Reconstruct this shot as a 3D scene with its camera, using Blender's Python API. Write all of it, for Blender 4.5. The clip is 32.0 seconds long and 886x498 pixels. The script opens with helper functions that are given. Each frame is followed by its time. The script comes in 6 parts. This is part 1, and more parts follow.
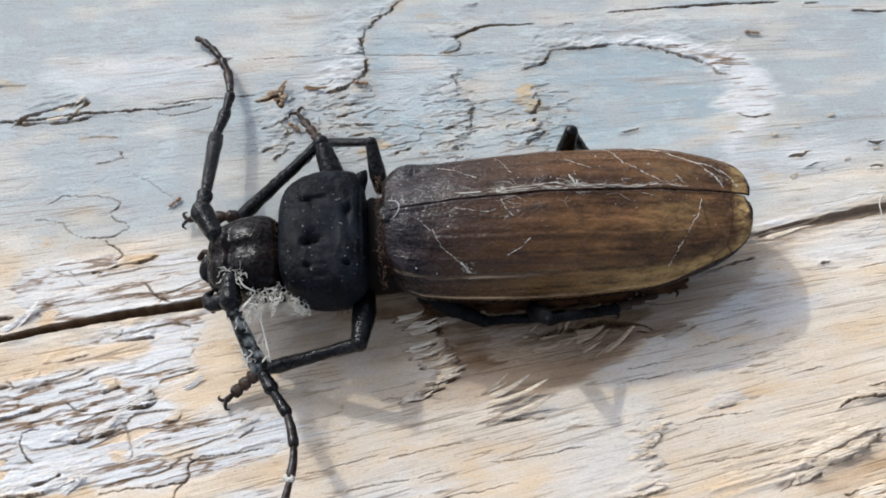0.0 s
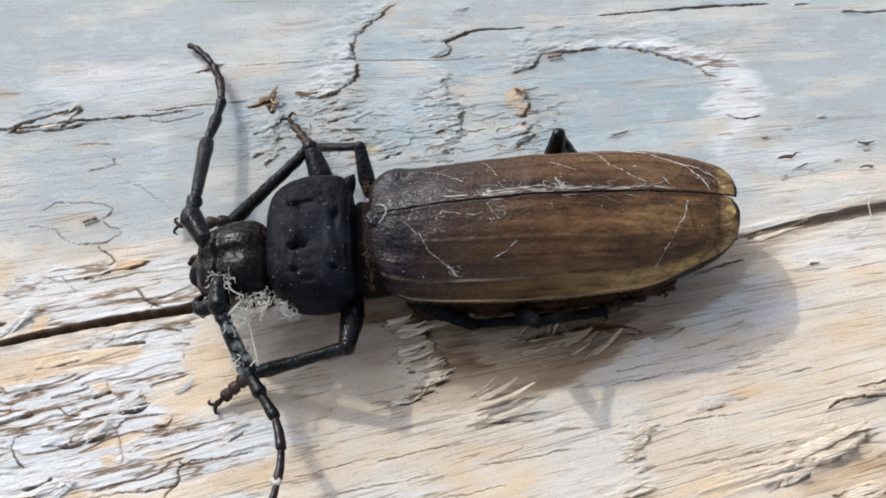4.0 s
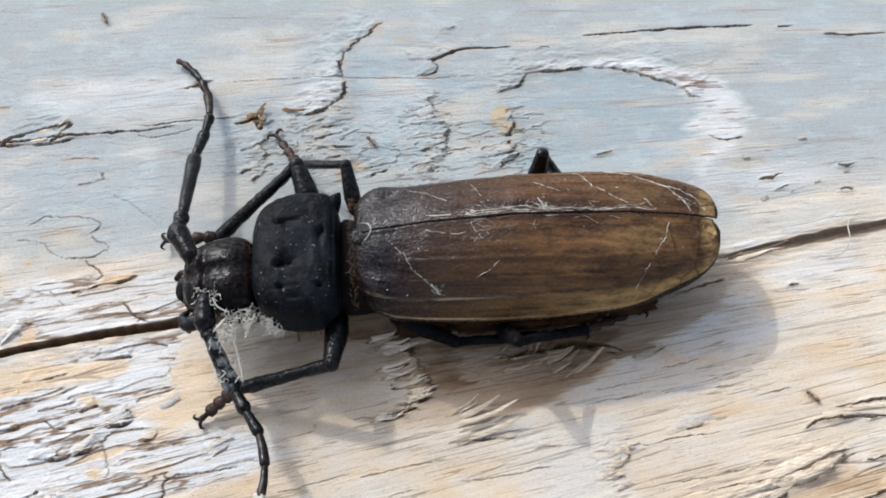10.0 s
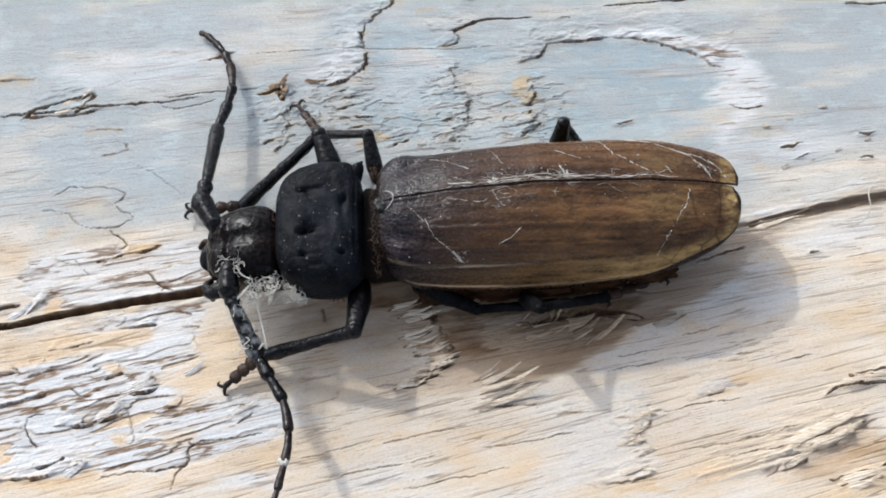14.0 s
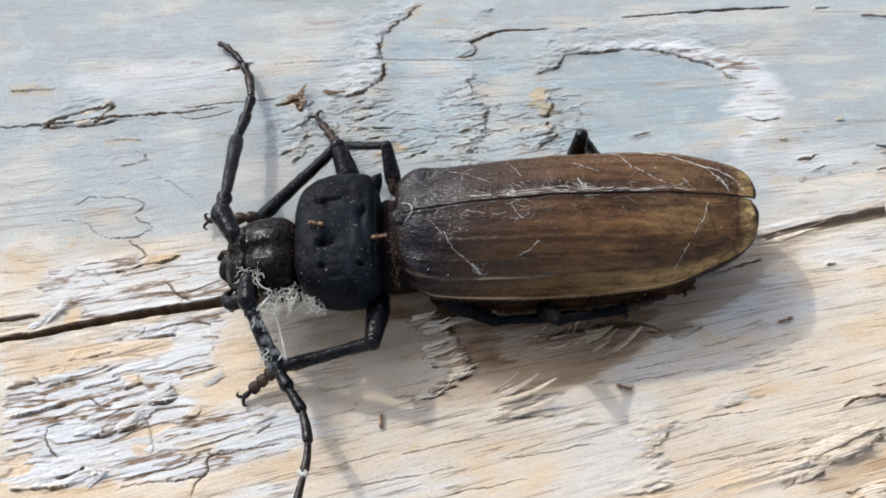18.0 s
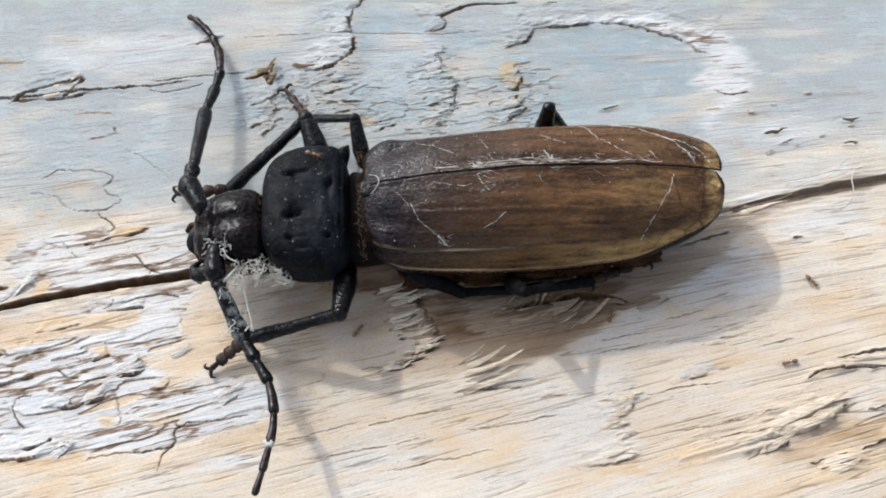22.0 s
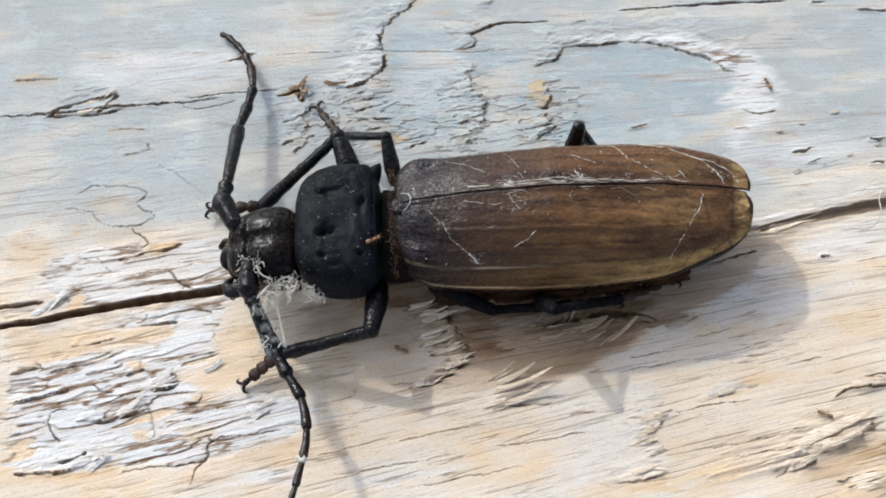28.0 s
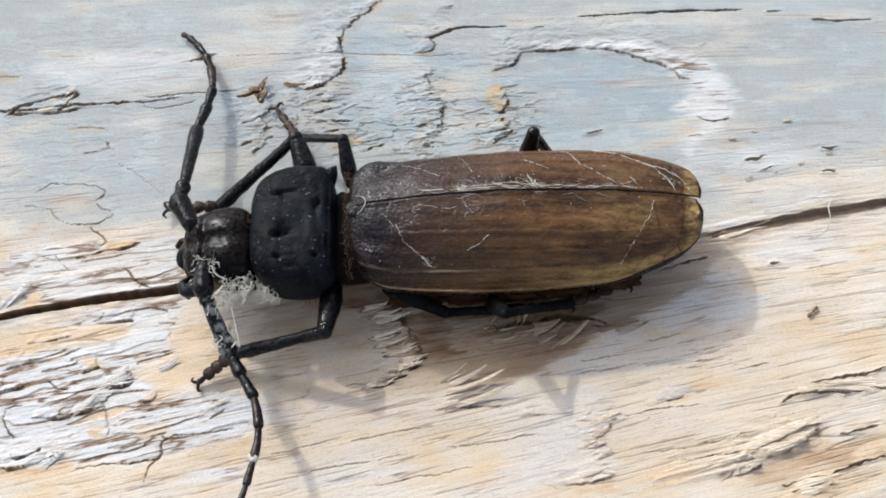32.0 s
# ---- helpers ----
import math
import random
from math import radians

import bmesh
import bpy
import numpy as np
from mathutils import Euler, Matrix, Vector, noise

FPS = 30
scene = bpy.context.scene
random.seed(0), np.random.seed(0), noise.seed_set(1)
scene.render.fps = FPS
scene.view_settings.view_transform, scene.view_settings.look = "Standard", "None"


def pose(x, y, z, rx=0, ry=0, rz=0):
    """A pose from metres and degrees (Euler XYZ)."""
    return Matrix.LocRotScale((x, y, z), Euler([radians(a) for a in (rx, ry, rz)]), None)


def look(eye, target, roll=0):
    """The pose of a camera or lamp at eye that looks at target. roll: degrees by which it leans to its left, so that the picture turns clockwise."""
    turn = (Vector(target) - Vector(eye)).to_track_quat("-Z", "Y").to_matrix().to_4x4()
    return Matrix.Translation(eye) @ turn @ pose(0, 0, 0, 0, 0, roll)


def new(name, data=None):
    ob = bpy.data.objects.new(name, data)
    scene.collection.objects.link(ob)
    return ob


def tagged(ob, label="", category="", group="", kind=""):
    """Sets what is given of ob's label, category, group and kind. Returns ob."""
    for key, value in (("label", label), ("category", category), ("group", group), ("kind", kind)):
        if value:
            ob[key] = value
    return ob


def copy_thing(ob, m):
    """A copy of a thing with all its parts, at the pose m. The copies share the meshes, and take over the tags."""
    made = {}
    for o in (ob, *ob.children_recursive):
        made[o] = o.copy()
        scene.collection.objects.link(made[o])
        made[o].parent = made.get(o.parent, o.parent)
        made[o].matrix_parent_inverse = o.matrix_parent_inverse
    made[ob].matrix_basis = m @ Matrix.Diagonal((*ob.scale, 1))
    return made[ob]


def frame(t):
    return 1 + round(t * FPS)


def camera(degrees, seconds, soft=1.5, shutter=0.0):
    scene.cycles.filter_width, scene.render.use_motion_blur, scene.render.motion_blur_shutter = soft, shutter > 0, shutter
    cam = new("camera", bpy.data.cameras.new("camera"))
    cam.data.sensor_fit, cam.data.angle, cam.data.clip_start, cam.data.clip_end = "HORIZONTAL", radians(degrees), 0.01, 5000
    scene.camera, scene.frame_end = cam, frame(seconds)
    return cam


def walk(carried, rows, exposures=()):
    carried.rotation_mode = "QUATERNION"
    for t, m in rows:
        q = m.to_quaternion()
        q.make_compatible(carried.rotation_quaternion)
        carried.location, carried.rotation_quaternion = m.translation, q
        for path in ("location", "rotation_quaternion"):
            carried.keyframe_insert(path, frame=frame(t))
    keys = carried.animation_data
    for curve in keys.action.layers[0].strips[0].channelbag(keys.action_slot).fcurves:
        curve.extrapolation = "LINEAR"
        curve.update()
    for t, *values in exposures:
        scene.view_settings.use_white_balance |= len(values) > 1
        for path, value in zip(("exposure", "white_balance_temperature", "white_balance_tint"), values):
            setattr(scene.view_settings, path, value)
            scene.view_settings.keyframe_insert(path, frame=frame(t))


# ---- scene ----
# Lengths below are in millimetres and are brought to metres when a mesh is made.
MM = 0.001

cam = camera(32.0, 32.0, soft=1.8)
PATH = [
    (0, (0.01271, -0.06504, 0.12693), (0.00111, -0.00167, 0.00264), -9.32),
    (0.5, (0.01257, -0.06553, 0.12703), (0.00120, -0.00261, 0.00248), -9.23),
    (1, (0.01421, -0.06617, 0.12693), (0.00268, -0.00283, 0.00261), -9.43),
    (1.5, (0.01464, -0.06634, 0.12787), (0.00314, -0.00269, 0.00370), -9.25),
    (2, (0.01525, -0.06576, 0.12804), (0.00409, -0.00190, 0.00395), -8.78),
    (2.5, (0.01602, -0.06514, 0.12708), (0.00446, -0.00171, 0.00280), -9.22),
    (3, (0.01698, -0.06506, 0.12716), (0.00433, -0.00151, 0.00306), -10.21),
    (3.5, (0.01580, -0.06553, 0.12663), (0.00173, -0.00147, 0.00294), -11.51),
    (5.5, (0.01714, -0.06524, 0.12755), (0.00460, -0.00171, 0.00342), -10.08),
    (6, (0.01643, -0.06565, 0.12734), (0.00391, -0.00211, 0.00322), -10.04),
    (6.5, (0.01660, -0.06558, 0.12778), (0.00359, -0.00186, 0.00380), -10.44),
    (7, (0.01438, -0.06578, 0.12868), (0.00126, -0.00203, 0.00472), -10.55),
    (7.5, (0.01338, -0.06533, 0.12830), (-0.00016, -0.00150, 0.00443), -10.92),
    (8, (0.01442, -0.06515, 0.12824), (0.00047, -0.00117, 0.00450), -11.27),
    (8.5, (0.01453, -0.06578, 0.12869), (0.00057, -0.00181, 0.00494), -11.23),
    (9, (0.01607, -0.06513, 0.12910), (0.00257, -0.00111, 0.00532), -10.71),
    (9.5, (0.01680, -0.06507, 0.12852), (0.00335, -0.00105, 0.00475), -10.56),
    (10, (0.01701, -0.06463, 0.12883), (0.00376, -0.00069, 0.00499), -10.40),
    (10.5, (0.01697, -0.06523, 0.12873), (0.00341, -0.00138, 0.00488), -10.75),
    (11, (0.01675, -0.06566, 0.12862), (0.00306, -0.00212, 0.00462), -11.00),
    (11.5, (0.01579, -0.06549, 0.12885), (0.00152, -0.00207, 0.00486), -11.58),
    (12, (0.01487, -0.06667, 0.12932), (0.00059, -0.00329, 0.00530), -11.61),
    (12.5, (0.01433, -0.06677, 0.13005), (-0.00008, -0.00329, 0.00611), -11.51),
    (13, (0.01528, -0.06625, 0.13004), (0.00070, -0.00304, 0.00597), -11.55),
    (13.5, (0.01651, -0.06632, 0.12897), (0.00159, -0.00341, 0.00479), -11.88),
    (15.5, (0.01701, -0.06685, 0.12880), (0.00220, -0.00427, 0.00444), -12.19),
    (16, (0.01653, -0.06651, 0.12854), (0.00099, -0.00376, 0.00436), -12.77),
    (16.5, (0.01604, -0.06668, 0.12838), (0.00057, -0.00394, 0.00418), -12.70),
    (17, (0.01581, -0.06693, 0.12879), (0.00027, -0.00417, 0.00461), -12.69),
    (17.5, (0.01574, -0.06707, 0.12922), (0.00020, -0.00422, 0.00509), -12.52),
    (18, (0.01583, -0.06580, 0.13005), (0.00029, -0.00315, 0.00581), -12.32),
    (18.5, (0.01676, -0.06620, 0.12933), (0.00115, -0.00355, 0.00511), -12.24),
    (19, (0.01692, -0.06658, 0.12900), (0.00177, -0.00439, 0.00449), -12.01),
    (19.5, (0.01683, -0.06676, 0.12912), (0.00173, -0.00466, 0.00456), -12.02),
    (20, (0.01672, -0.06664, 0.12910), (0.00119, -0.00470, 0.00451), -12.51),
    (20.5, (0.01669, -0.06653, 0.12959), (0.00112, -0.00448, 0.00507), -12.60),
    (21, (0.01569, -0.06627, 0.13071), (0.00043, -0.00419, 0.00616), -12.30),
    (21.5, (0.01642, -0.06653, 0.13036), (0.00125, -0.00464, 0.00570), -12.13),
    (22, (0.01780, -0.06704, 0.12944), (0.00328, -0.00537, 0.00459), -11.65),
    (22.5, (0.01856, -0.06670, 0.12915), (0.00324, -0.00540, 0.00422), -12.42),
    (23, (0.01914, -0.06654, 0.12941), (0.00367, -0.00509, 0.00457), -12.60),
    (23.5, (0.01826, -0.06633, 0.12893), (0.00214, -0.00442, 0.00440), -13.12),
    (24, (0.01691, -0.06623, 0.12999), (0.00078, -0.00409, 0.00558), -13.02),
    (24.5, (0.01748, -0.06682, 0.13039), (0.00164, -0.00472, 0.00592), -12.64),
    (25, (0.01846, -0.06643, 0.13161), (0.00311, -0.00427, 0.00711), -11.99),
    (25.5, (0.01912, -0.06625, 0.13085), (0.00421, -0.00436, 0.00616), -11.56),
    (27.5, (0.01812, -0.06708, 0.13055), (0.00294, -0.00548, 0.00575), -11.89),
    (28, (0.01661, -0.06652, 0.13157), (0.00066, -0.00476, 0.00694), -12.51),
    (28.5, (0.01625, -0.06689, 0.13299), (0.00070, -0.00496, 0.00839), -12.01),
    (29, (0.01642, -0.06727, 0.13401), (0.00166, -0.00507, 0.00946), -11.12),
    (29.5, (0.01817, -0.06694, 0.13407), (0.00406, -0.00486, 0.00938), -10.42),
    (30, (0.01781, -0.06623, 0.13441), (0.00431, -0.00427, 0.00960), -9.80),
    (30.5, (0.01763, -0.06634, 0.13462), (0.00429, -0.00484, 0.00956), -9.61),
    (31, (0.01808, -0.06627, 0.13414), (0.00469, -0.00486, 0.00904), -9.65),
    (31.5, (0.01911, -0.06622, 0.13354), (0.00517, -0.00471, 0.00855), -10.18),
    (32, (0.01913, -0.06631, 0.13300), (0.00500, -0.00491, 0.00798), -10.44),
]
walk(cam, [(t, look(eye, target, roll)) for t, eye, target, roll in PATH],
     [(0, -0.54, 5800, 10), (6, -0.50, 5850, 10), (13, -0.48, 5800, 10), (19, -0.49, 5850, 10), (25, -0.45, 5900, 10), (32, -0.46, 5950, 10)])

# ---- world, sun, exposure ----
SUN_ELEVATION, SUN_AZIMUTH = 41.5, 131.5
world = bpy.data.worlds.new("world")
scene.world = world
world.use_nodes = True
sky = world.node_tree.nodes.new("ShaderNodeTexSky")
sky.sky_type, sky.sun_disc = "NISHITA", False
sky.sun_elevation, sky.sun_rotation = radians(SUN_ELEVATION), radians(90 - SUN_AZIMUTH)
sky.dust_density, sky.air_density, sky.ozone_density = 3.5, 0.85, 0.3
background = world.node_tree.nodes["Background"]
background.inputs["Strength"].default_value = 0.345
haze = world.node_tree.nodes.new("ShaderNodeHueSaturation")  # a pale, hazy blue
haze.inputs["Saturation"].default_value = 0.42
world.node_tree.links.new(sky.outputs["Color"], haze.inputs["Color"])
world.node_tree.links.new(haze.outputs["Color"], background.inputs["Color"])

sun_data = bpy.data.lights.new("sun", "SUN")
sun_data.energy, sun_data.angle, sun_data.color = 2.7, radians(1.7), (1.0, 0.925, 0.77)
sun = new("sun", sun_data)
se, sa = radians(SUN_ELEVATION), radians(SUN_AZIMUTH)
sun.matrix_world = look((math.cos(se) * math.cos(sa), math.cos(se) * math.sin(sa), math.sin(se)), (0, 0, 0))


# ---- materials ----
class Nodes:
    """A node material under way: short calls for the nodes that are used here."""

    def __init__(self, name, roughness=0.6, metallic=0.0, along=""):
        self.m = bpy.data.materials.new(name)
        self.m.use_nodes = True
        self.t = self.m.node_tree
        self.b = self.t.nodes["Principled BSDF"]
        self.b.inputs["Roughness"].default_value = roughness
        self.b.inputs["Metallic"].default_value = metallic
        if along:
            own = self.t.nodes.new("ShaderNodeUVMap")
            own.uv_map = along
            self.co = own.outputs["UV"]
        else:
            self.co = self.t.nodes.new("ShaderNodeTexCoord").outputs["Object"]

    def put(self, socket, value):
        if hasattr(value, "links"):
            self.t.links.new(value, socket)
        else:
            socket.default_value = value

    def mapped(self, scale, turn=0.0):
        n = self.t.nodes.new("ShaderNodeMapping")
        self.t.links.new(self.co, n.inputs["Vector"])
        n.inputs["Scale"].default_value = scale
        n.inputs["Rotation"].default_value = (0, 0, radians(turn))
        return n.outputs["Vector"]

    def noise(self, scale, stretch=(1, 1, 1), detail=4.0, turn=0.0, rough=0.55, distortion=0.0):
        n = self.t.nodes.new("ShaderNodeTexNoise")
        self.t.links.new(self.mapped(stretch, turn), n.inputs["Vector"])
        n.inputs["Scale"].default_value, n.inputs["Detail"].default_value = scale, detail
        n.inputs["Roughness"].default_value, n.inputs["Distortion"].default_value = rough, distortion
        return n.outputs["Fac"]

    def voronoi(self, scale, feature="DISTANCE_TO_EDGE", stretch=(1, 1, 1)):
        n = self.t.nodes.new("ShaderNodeTexVoronoi")
        n.feature = feature
        self.t.links.new(self.mapped(stretch), n.inputs["Vector"])
        n.inputs["Scale"].default_value = scale
        return n.outputs["Distance"]

    def ramp(self, fac, low, high, a=0.0, b=1.0):
        n = self.t.nodes.new("ShaderNodeMapRange")
        self.put(n.inputs["Value"], fac)
        for key, v in (("From Min", low), ("From Max", high), ("To Min", a), ("To Max", b)):
            n.inputs[key].default_value = v
        return n.outputs["Result"]

    def mix(self, fac, a, b, blend="MIX"):
        n = self.t.nodes.new("ShaderNodeMix")
        n.data_type, n.blend_type = "RGBA", blend
        self.put(n.inputs[0], fac)
        self.put(n.inputs[6], a if hasattr(a, "links") else (*a, 1))
        self.put(n.inputs[7], b if hasattr(b, "links") else (*b, 1))
        return n.outputs[2]

    def math(self, op, a, b=0.0):
        n = self.t.nodes.new("ShaderNodeMath")
        n.operation = op
        self.put(n.inputs[0], a)
        self.put(n.inputs[1], b)
        return n.outputs[0]

    def attribute(self, name):
        n = self.t.nodes.new("ShaderNodeAttribute")
        n.attribute_name = name
        return n.outputs["Fac"]

    def axis(self, which):
        n = self.t.nodes.new("ShaderNodeSeparateXYZ")
        self.t.links.new(self.co, n.inputs[0])
        return n.outputs[which]

    def random(self):
        return self.t.nodes.new("ShaderNodeObjectInfo").outputs["Random"]

    def done(self, color, roughness=None, bump=None, strength=0.3, distance=0.00005, **more):
        self.put(self.b.inputs["Base Color"], color if hasattr(color, "links") else (*color, 1))
        if roughness is not None:
            self.put(self.b.inputs["Roughness"], roughness)
        if bump is not None:
            n = self.t.nodes.new("ShaderNodeBump")
            n.inputs["Strength"].default_value, n.inputs["Distance"].default_value = strength, distance
            self.put(n.inputs["Height"], bump)
            self.t.links.new(n.outputs["Normal"], self.b.inputs["Normal"])
        for key, v in more.items():
            self.put(self.b.inputs[key], v)
        return self.m


def wood_material():
    """Weathered wood; its grain runs along the sheet's fibre coordinates."""
    n = Nodes("weathered_driftwood", 0.75, along="fibres")
    skin, ochre, grime_shade, stain_shade = (n.attribute(k) for k in ("skin", "ochre", "grime_shade", "stain_shade"))
    warm = n.attribute("warm")
    fibre = n.noise(4200, (0.035, 1, 1), 5)
    speck = n.noise(2600, (0.5, 1, 1), 3)
    cloud = n.noise(120, (0.35, 1, 1), 4)
    cool = n.mix(n.ramp(cloud, 0.35, 0.65), (0.262, 0.312, 0.325), (0.312, 0.370, 0.385))
    cool = n.mix(n.math("MULTIPLY", n.attribute("beige"), 0.9), cool, n.mix(n.ramp(n.noise(160, (0.5, 1, 1), 4), 0.35, 0.65), (0.312, 0.322, 0.306), (0.340, 0.366, 0.364)))
    cool = n.mix(n.ramp(n.noise(330, (0.6, 1, 1), 5, 0, 0.65), 0.48, 0.60, 0, 0.6), cool, (0.345, 0.342, 0.328))
    cool = n.mix(n.ramp(n.noise(480, (0.6, 1, 1), 5, 7, 0.65), 0.52, 0.62, 0, 0.5), cool, (0.385, 0.425, 0.425))
    tan = n.mix(n.ramp(cloud, 0.3, 0.7), (0.515, 0.435, 0.335), (0.655, 0.580, 0.475))
    tan = n.mix(n.ramp(n.noise(170, (0.5, 1, 1), 4), 0.50, 0.64, 0, 0.7), tan, (0.56, 0.41, 0.25))
    tan = n.mix(n.ramp(n.noise(260, (0.45, 1, 1), 5, 0, 0.65), 0.51, 0.60, 0, 0.45), tan, (0.59, 0.565, 0.52))
    base = n.mix(warm, cool, tan)
    white = n.mix(n.ramp(fibre, 0.3, 0.7), (0.520, 0.519, 0.505), (0.620, 0.615, 0.597))
    c = n.mix(skin, base, white)
    yellow = n.mix(n.ramp(n.noise(700, (0.25, 1, 1), 4), 0.35, 0.65), (0.47, 0.31, 0.155), (0.62, 0.455, 0.28))
    yellow = n.mix(warm, n.mix(0.6, yellow, (0.30, 0.235, 0.115)), yellow)
    c = n.mix(n.math("MULTIPLY", ochre, 0.85), c, yellow)
    c = n.mix(n.math("MULTIPLY", n.ramp(fibre, 0.50, 0.70, 0, 0.20), n.ramp(warm, 0, 1, 0.25, 1)), c, n.mix(0.65, c, (0.30, 0.24, 0.18)))
    c = n.mix(n.ramp(speck, 0.62, 0.70, 0, 0.35), c, n.mix(0.7, c, (0.20, 0.16, 0.12)))
    flake = n.noise(380, (0.13, 1, 1), 6, 0, 0.6)
    flakes = n.math("MULTIPLY", n.ramp(skin, 0.35, 0.8), n.ramp(n.noise(260, (0.4, 1, 1), 3), 0.42, 0.52))
    rim = n.math("MULTIPLY", n.ramp(n.math("ABSOLUTE", n.math("SUBTRACT", flake, 0.47)), 0.012, 0.030, 1, 0), flakes)
    c = n.mix(n.math("MULTIPLY", rim, 0.9), c, (0.165, 0.095, 0.045))
    long = n.noise(520, (0.022, 1, 1), 4, 0, 0.5)
    split = n.math("MULTIPLY", n.ramp(n.math("ABSOLUTE", n.math("SUBTRACT", long, 0.5)), 0.004, 0.012, 1, 0), n.ramp(n.noise(190, (0.3, 1, 1), 3), 0.50, 0.58))
    c = n.mix(n.math("MULTIPLY", split, n.ramp(warm, 0, 1, 0.4, 0.48)), c, (0.19, 0.13, 0.08))
    # brown staining, darker than the wood's own so it deepens the beetle's shade
    c = n.mix(stain_shade, c, n.mix(0.90, c, n.mix(n.ramp(fibre, 0.35, 0.65), (0.165, 0.080, 0.031), (0.095, 0.043, 0.016))))
    places = n.noise(210, (0.4, 1, 1), 3)
    dash = n.math("MULTIPLY", n.ramp(n.noise(6500, (0.065, 1, 1), 2), 0.605, 0.645), n.ramp(places, 0.44, 0.54))
    dot = n.math("MULTIPLY", n.ramp(n.noise(3600, (0.6, 1, 1), 2), 0.665, 0.71), n.ramp(places, 0.42, 0.50, 0.3, 1))
    c = n.mix(n.math("MULTIPLY", n.math("MAXIMUM", dash, dot), n.math("MULTIPLY", n.ramp(skin, 0, 1, 0.46, 0.26), n.ramp(warm, 0, 1, 0.5, 1))), c, (0.12, 0.085, 0.058))
    # brown dirt of the cracks, and shade painted under edges and in hollows
    c = n.mix(grime_shade, c, n.mix(n.ramp(speck, 0.35, 0.65), (0.175, 0.110, 0.055), (0.085, 0.050, 0.026)))
    tooth = n.noise(9000, (0.4, 1, 1), 2)
    c = n.mix(1.0, c, n.mix(n.ramp(tooth, 0.34, 0.66), (0.90, 0.895, 0.885), (1.06, 1.06, 1.06)), "MULTIPLY")
    relief = n.math("SUBTRACT", n.math("ADD", n.math("MULTIPLY", fibre, n.ramp(warm, 0, 1, 0.2, 1)), n.math("MULTIPLY", speck, 0.5)), n.math("MULTIPLY", dash, 0.45))
    layer = n.math("MULTIPLY", n.ramp(flake, 0.460, 0.480), flakes)
    relief = n.math("ADD", relief, n.math("SUBTRACT", n.math("MULTIPLY", layer, 0.9), n.math("MULTIPLY", n.math("MAXIMUM", rim, split), 0.5)))
    return n.done(c, n.ramp(fibre, 0.3, 0.7, 0.6, 0.85), relief, 0.6, 0.00008, **{"Specular IOR Level": 0.2})


def splinter_material(name, pale, deep):
    n = Nodes(name, 0.7)
    fibre = n.noise(4200, (0.035, 1, 1), 5, -10)
    c = n.mix(n.ramp(fibre, 0.42, 0.62), pale, deep)
    c = n.mix(n.ramp(n.noise(5200, (0.06, 1, 1), 2, -10), 0.61, 0.66, 0, 0.4), c, (0.14, 0.10, 0.07))
    c = n.mix(n.math("MULTIPLY", n.random(), 0.25), c, (0.45, 0.35, 0.25))
    return n.done(c, None, fibre, 0.6, 0.00008, **{"Specular IOR Level": 0.2})


def chitin(name, dark, light, roughness, rough2, pit=2200, strength=0.4, coat=0.0, spec=0.35, patches=350):
    n = Nodes(name, roughness)
    grain = n.noise(pit, (1, 1, 1), 4)
    dust = n.noise(patches, (1, 1, 1), 5)
    c = n.mix(n.ramp(dust, 0.45, 0.75), dark, light)
    return n.done(c, n.ramp(dust, 0.35, 0.7, roughness, rough2), grain, strength, 0.00011, **{"Coat Weight": coat, "Coat Roughness": 0.25, "Specular IOR Level": n.ramp(n.noise(pit * 0.8, (1, 1, 1), 3), 0.42, 0.60, spec * 0.5, spec * 1.6)})


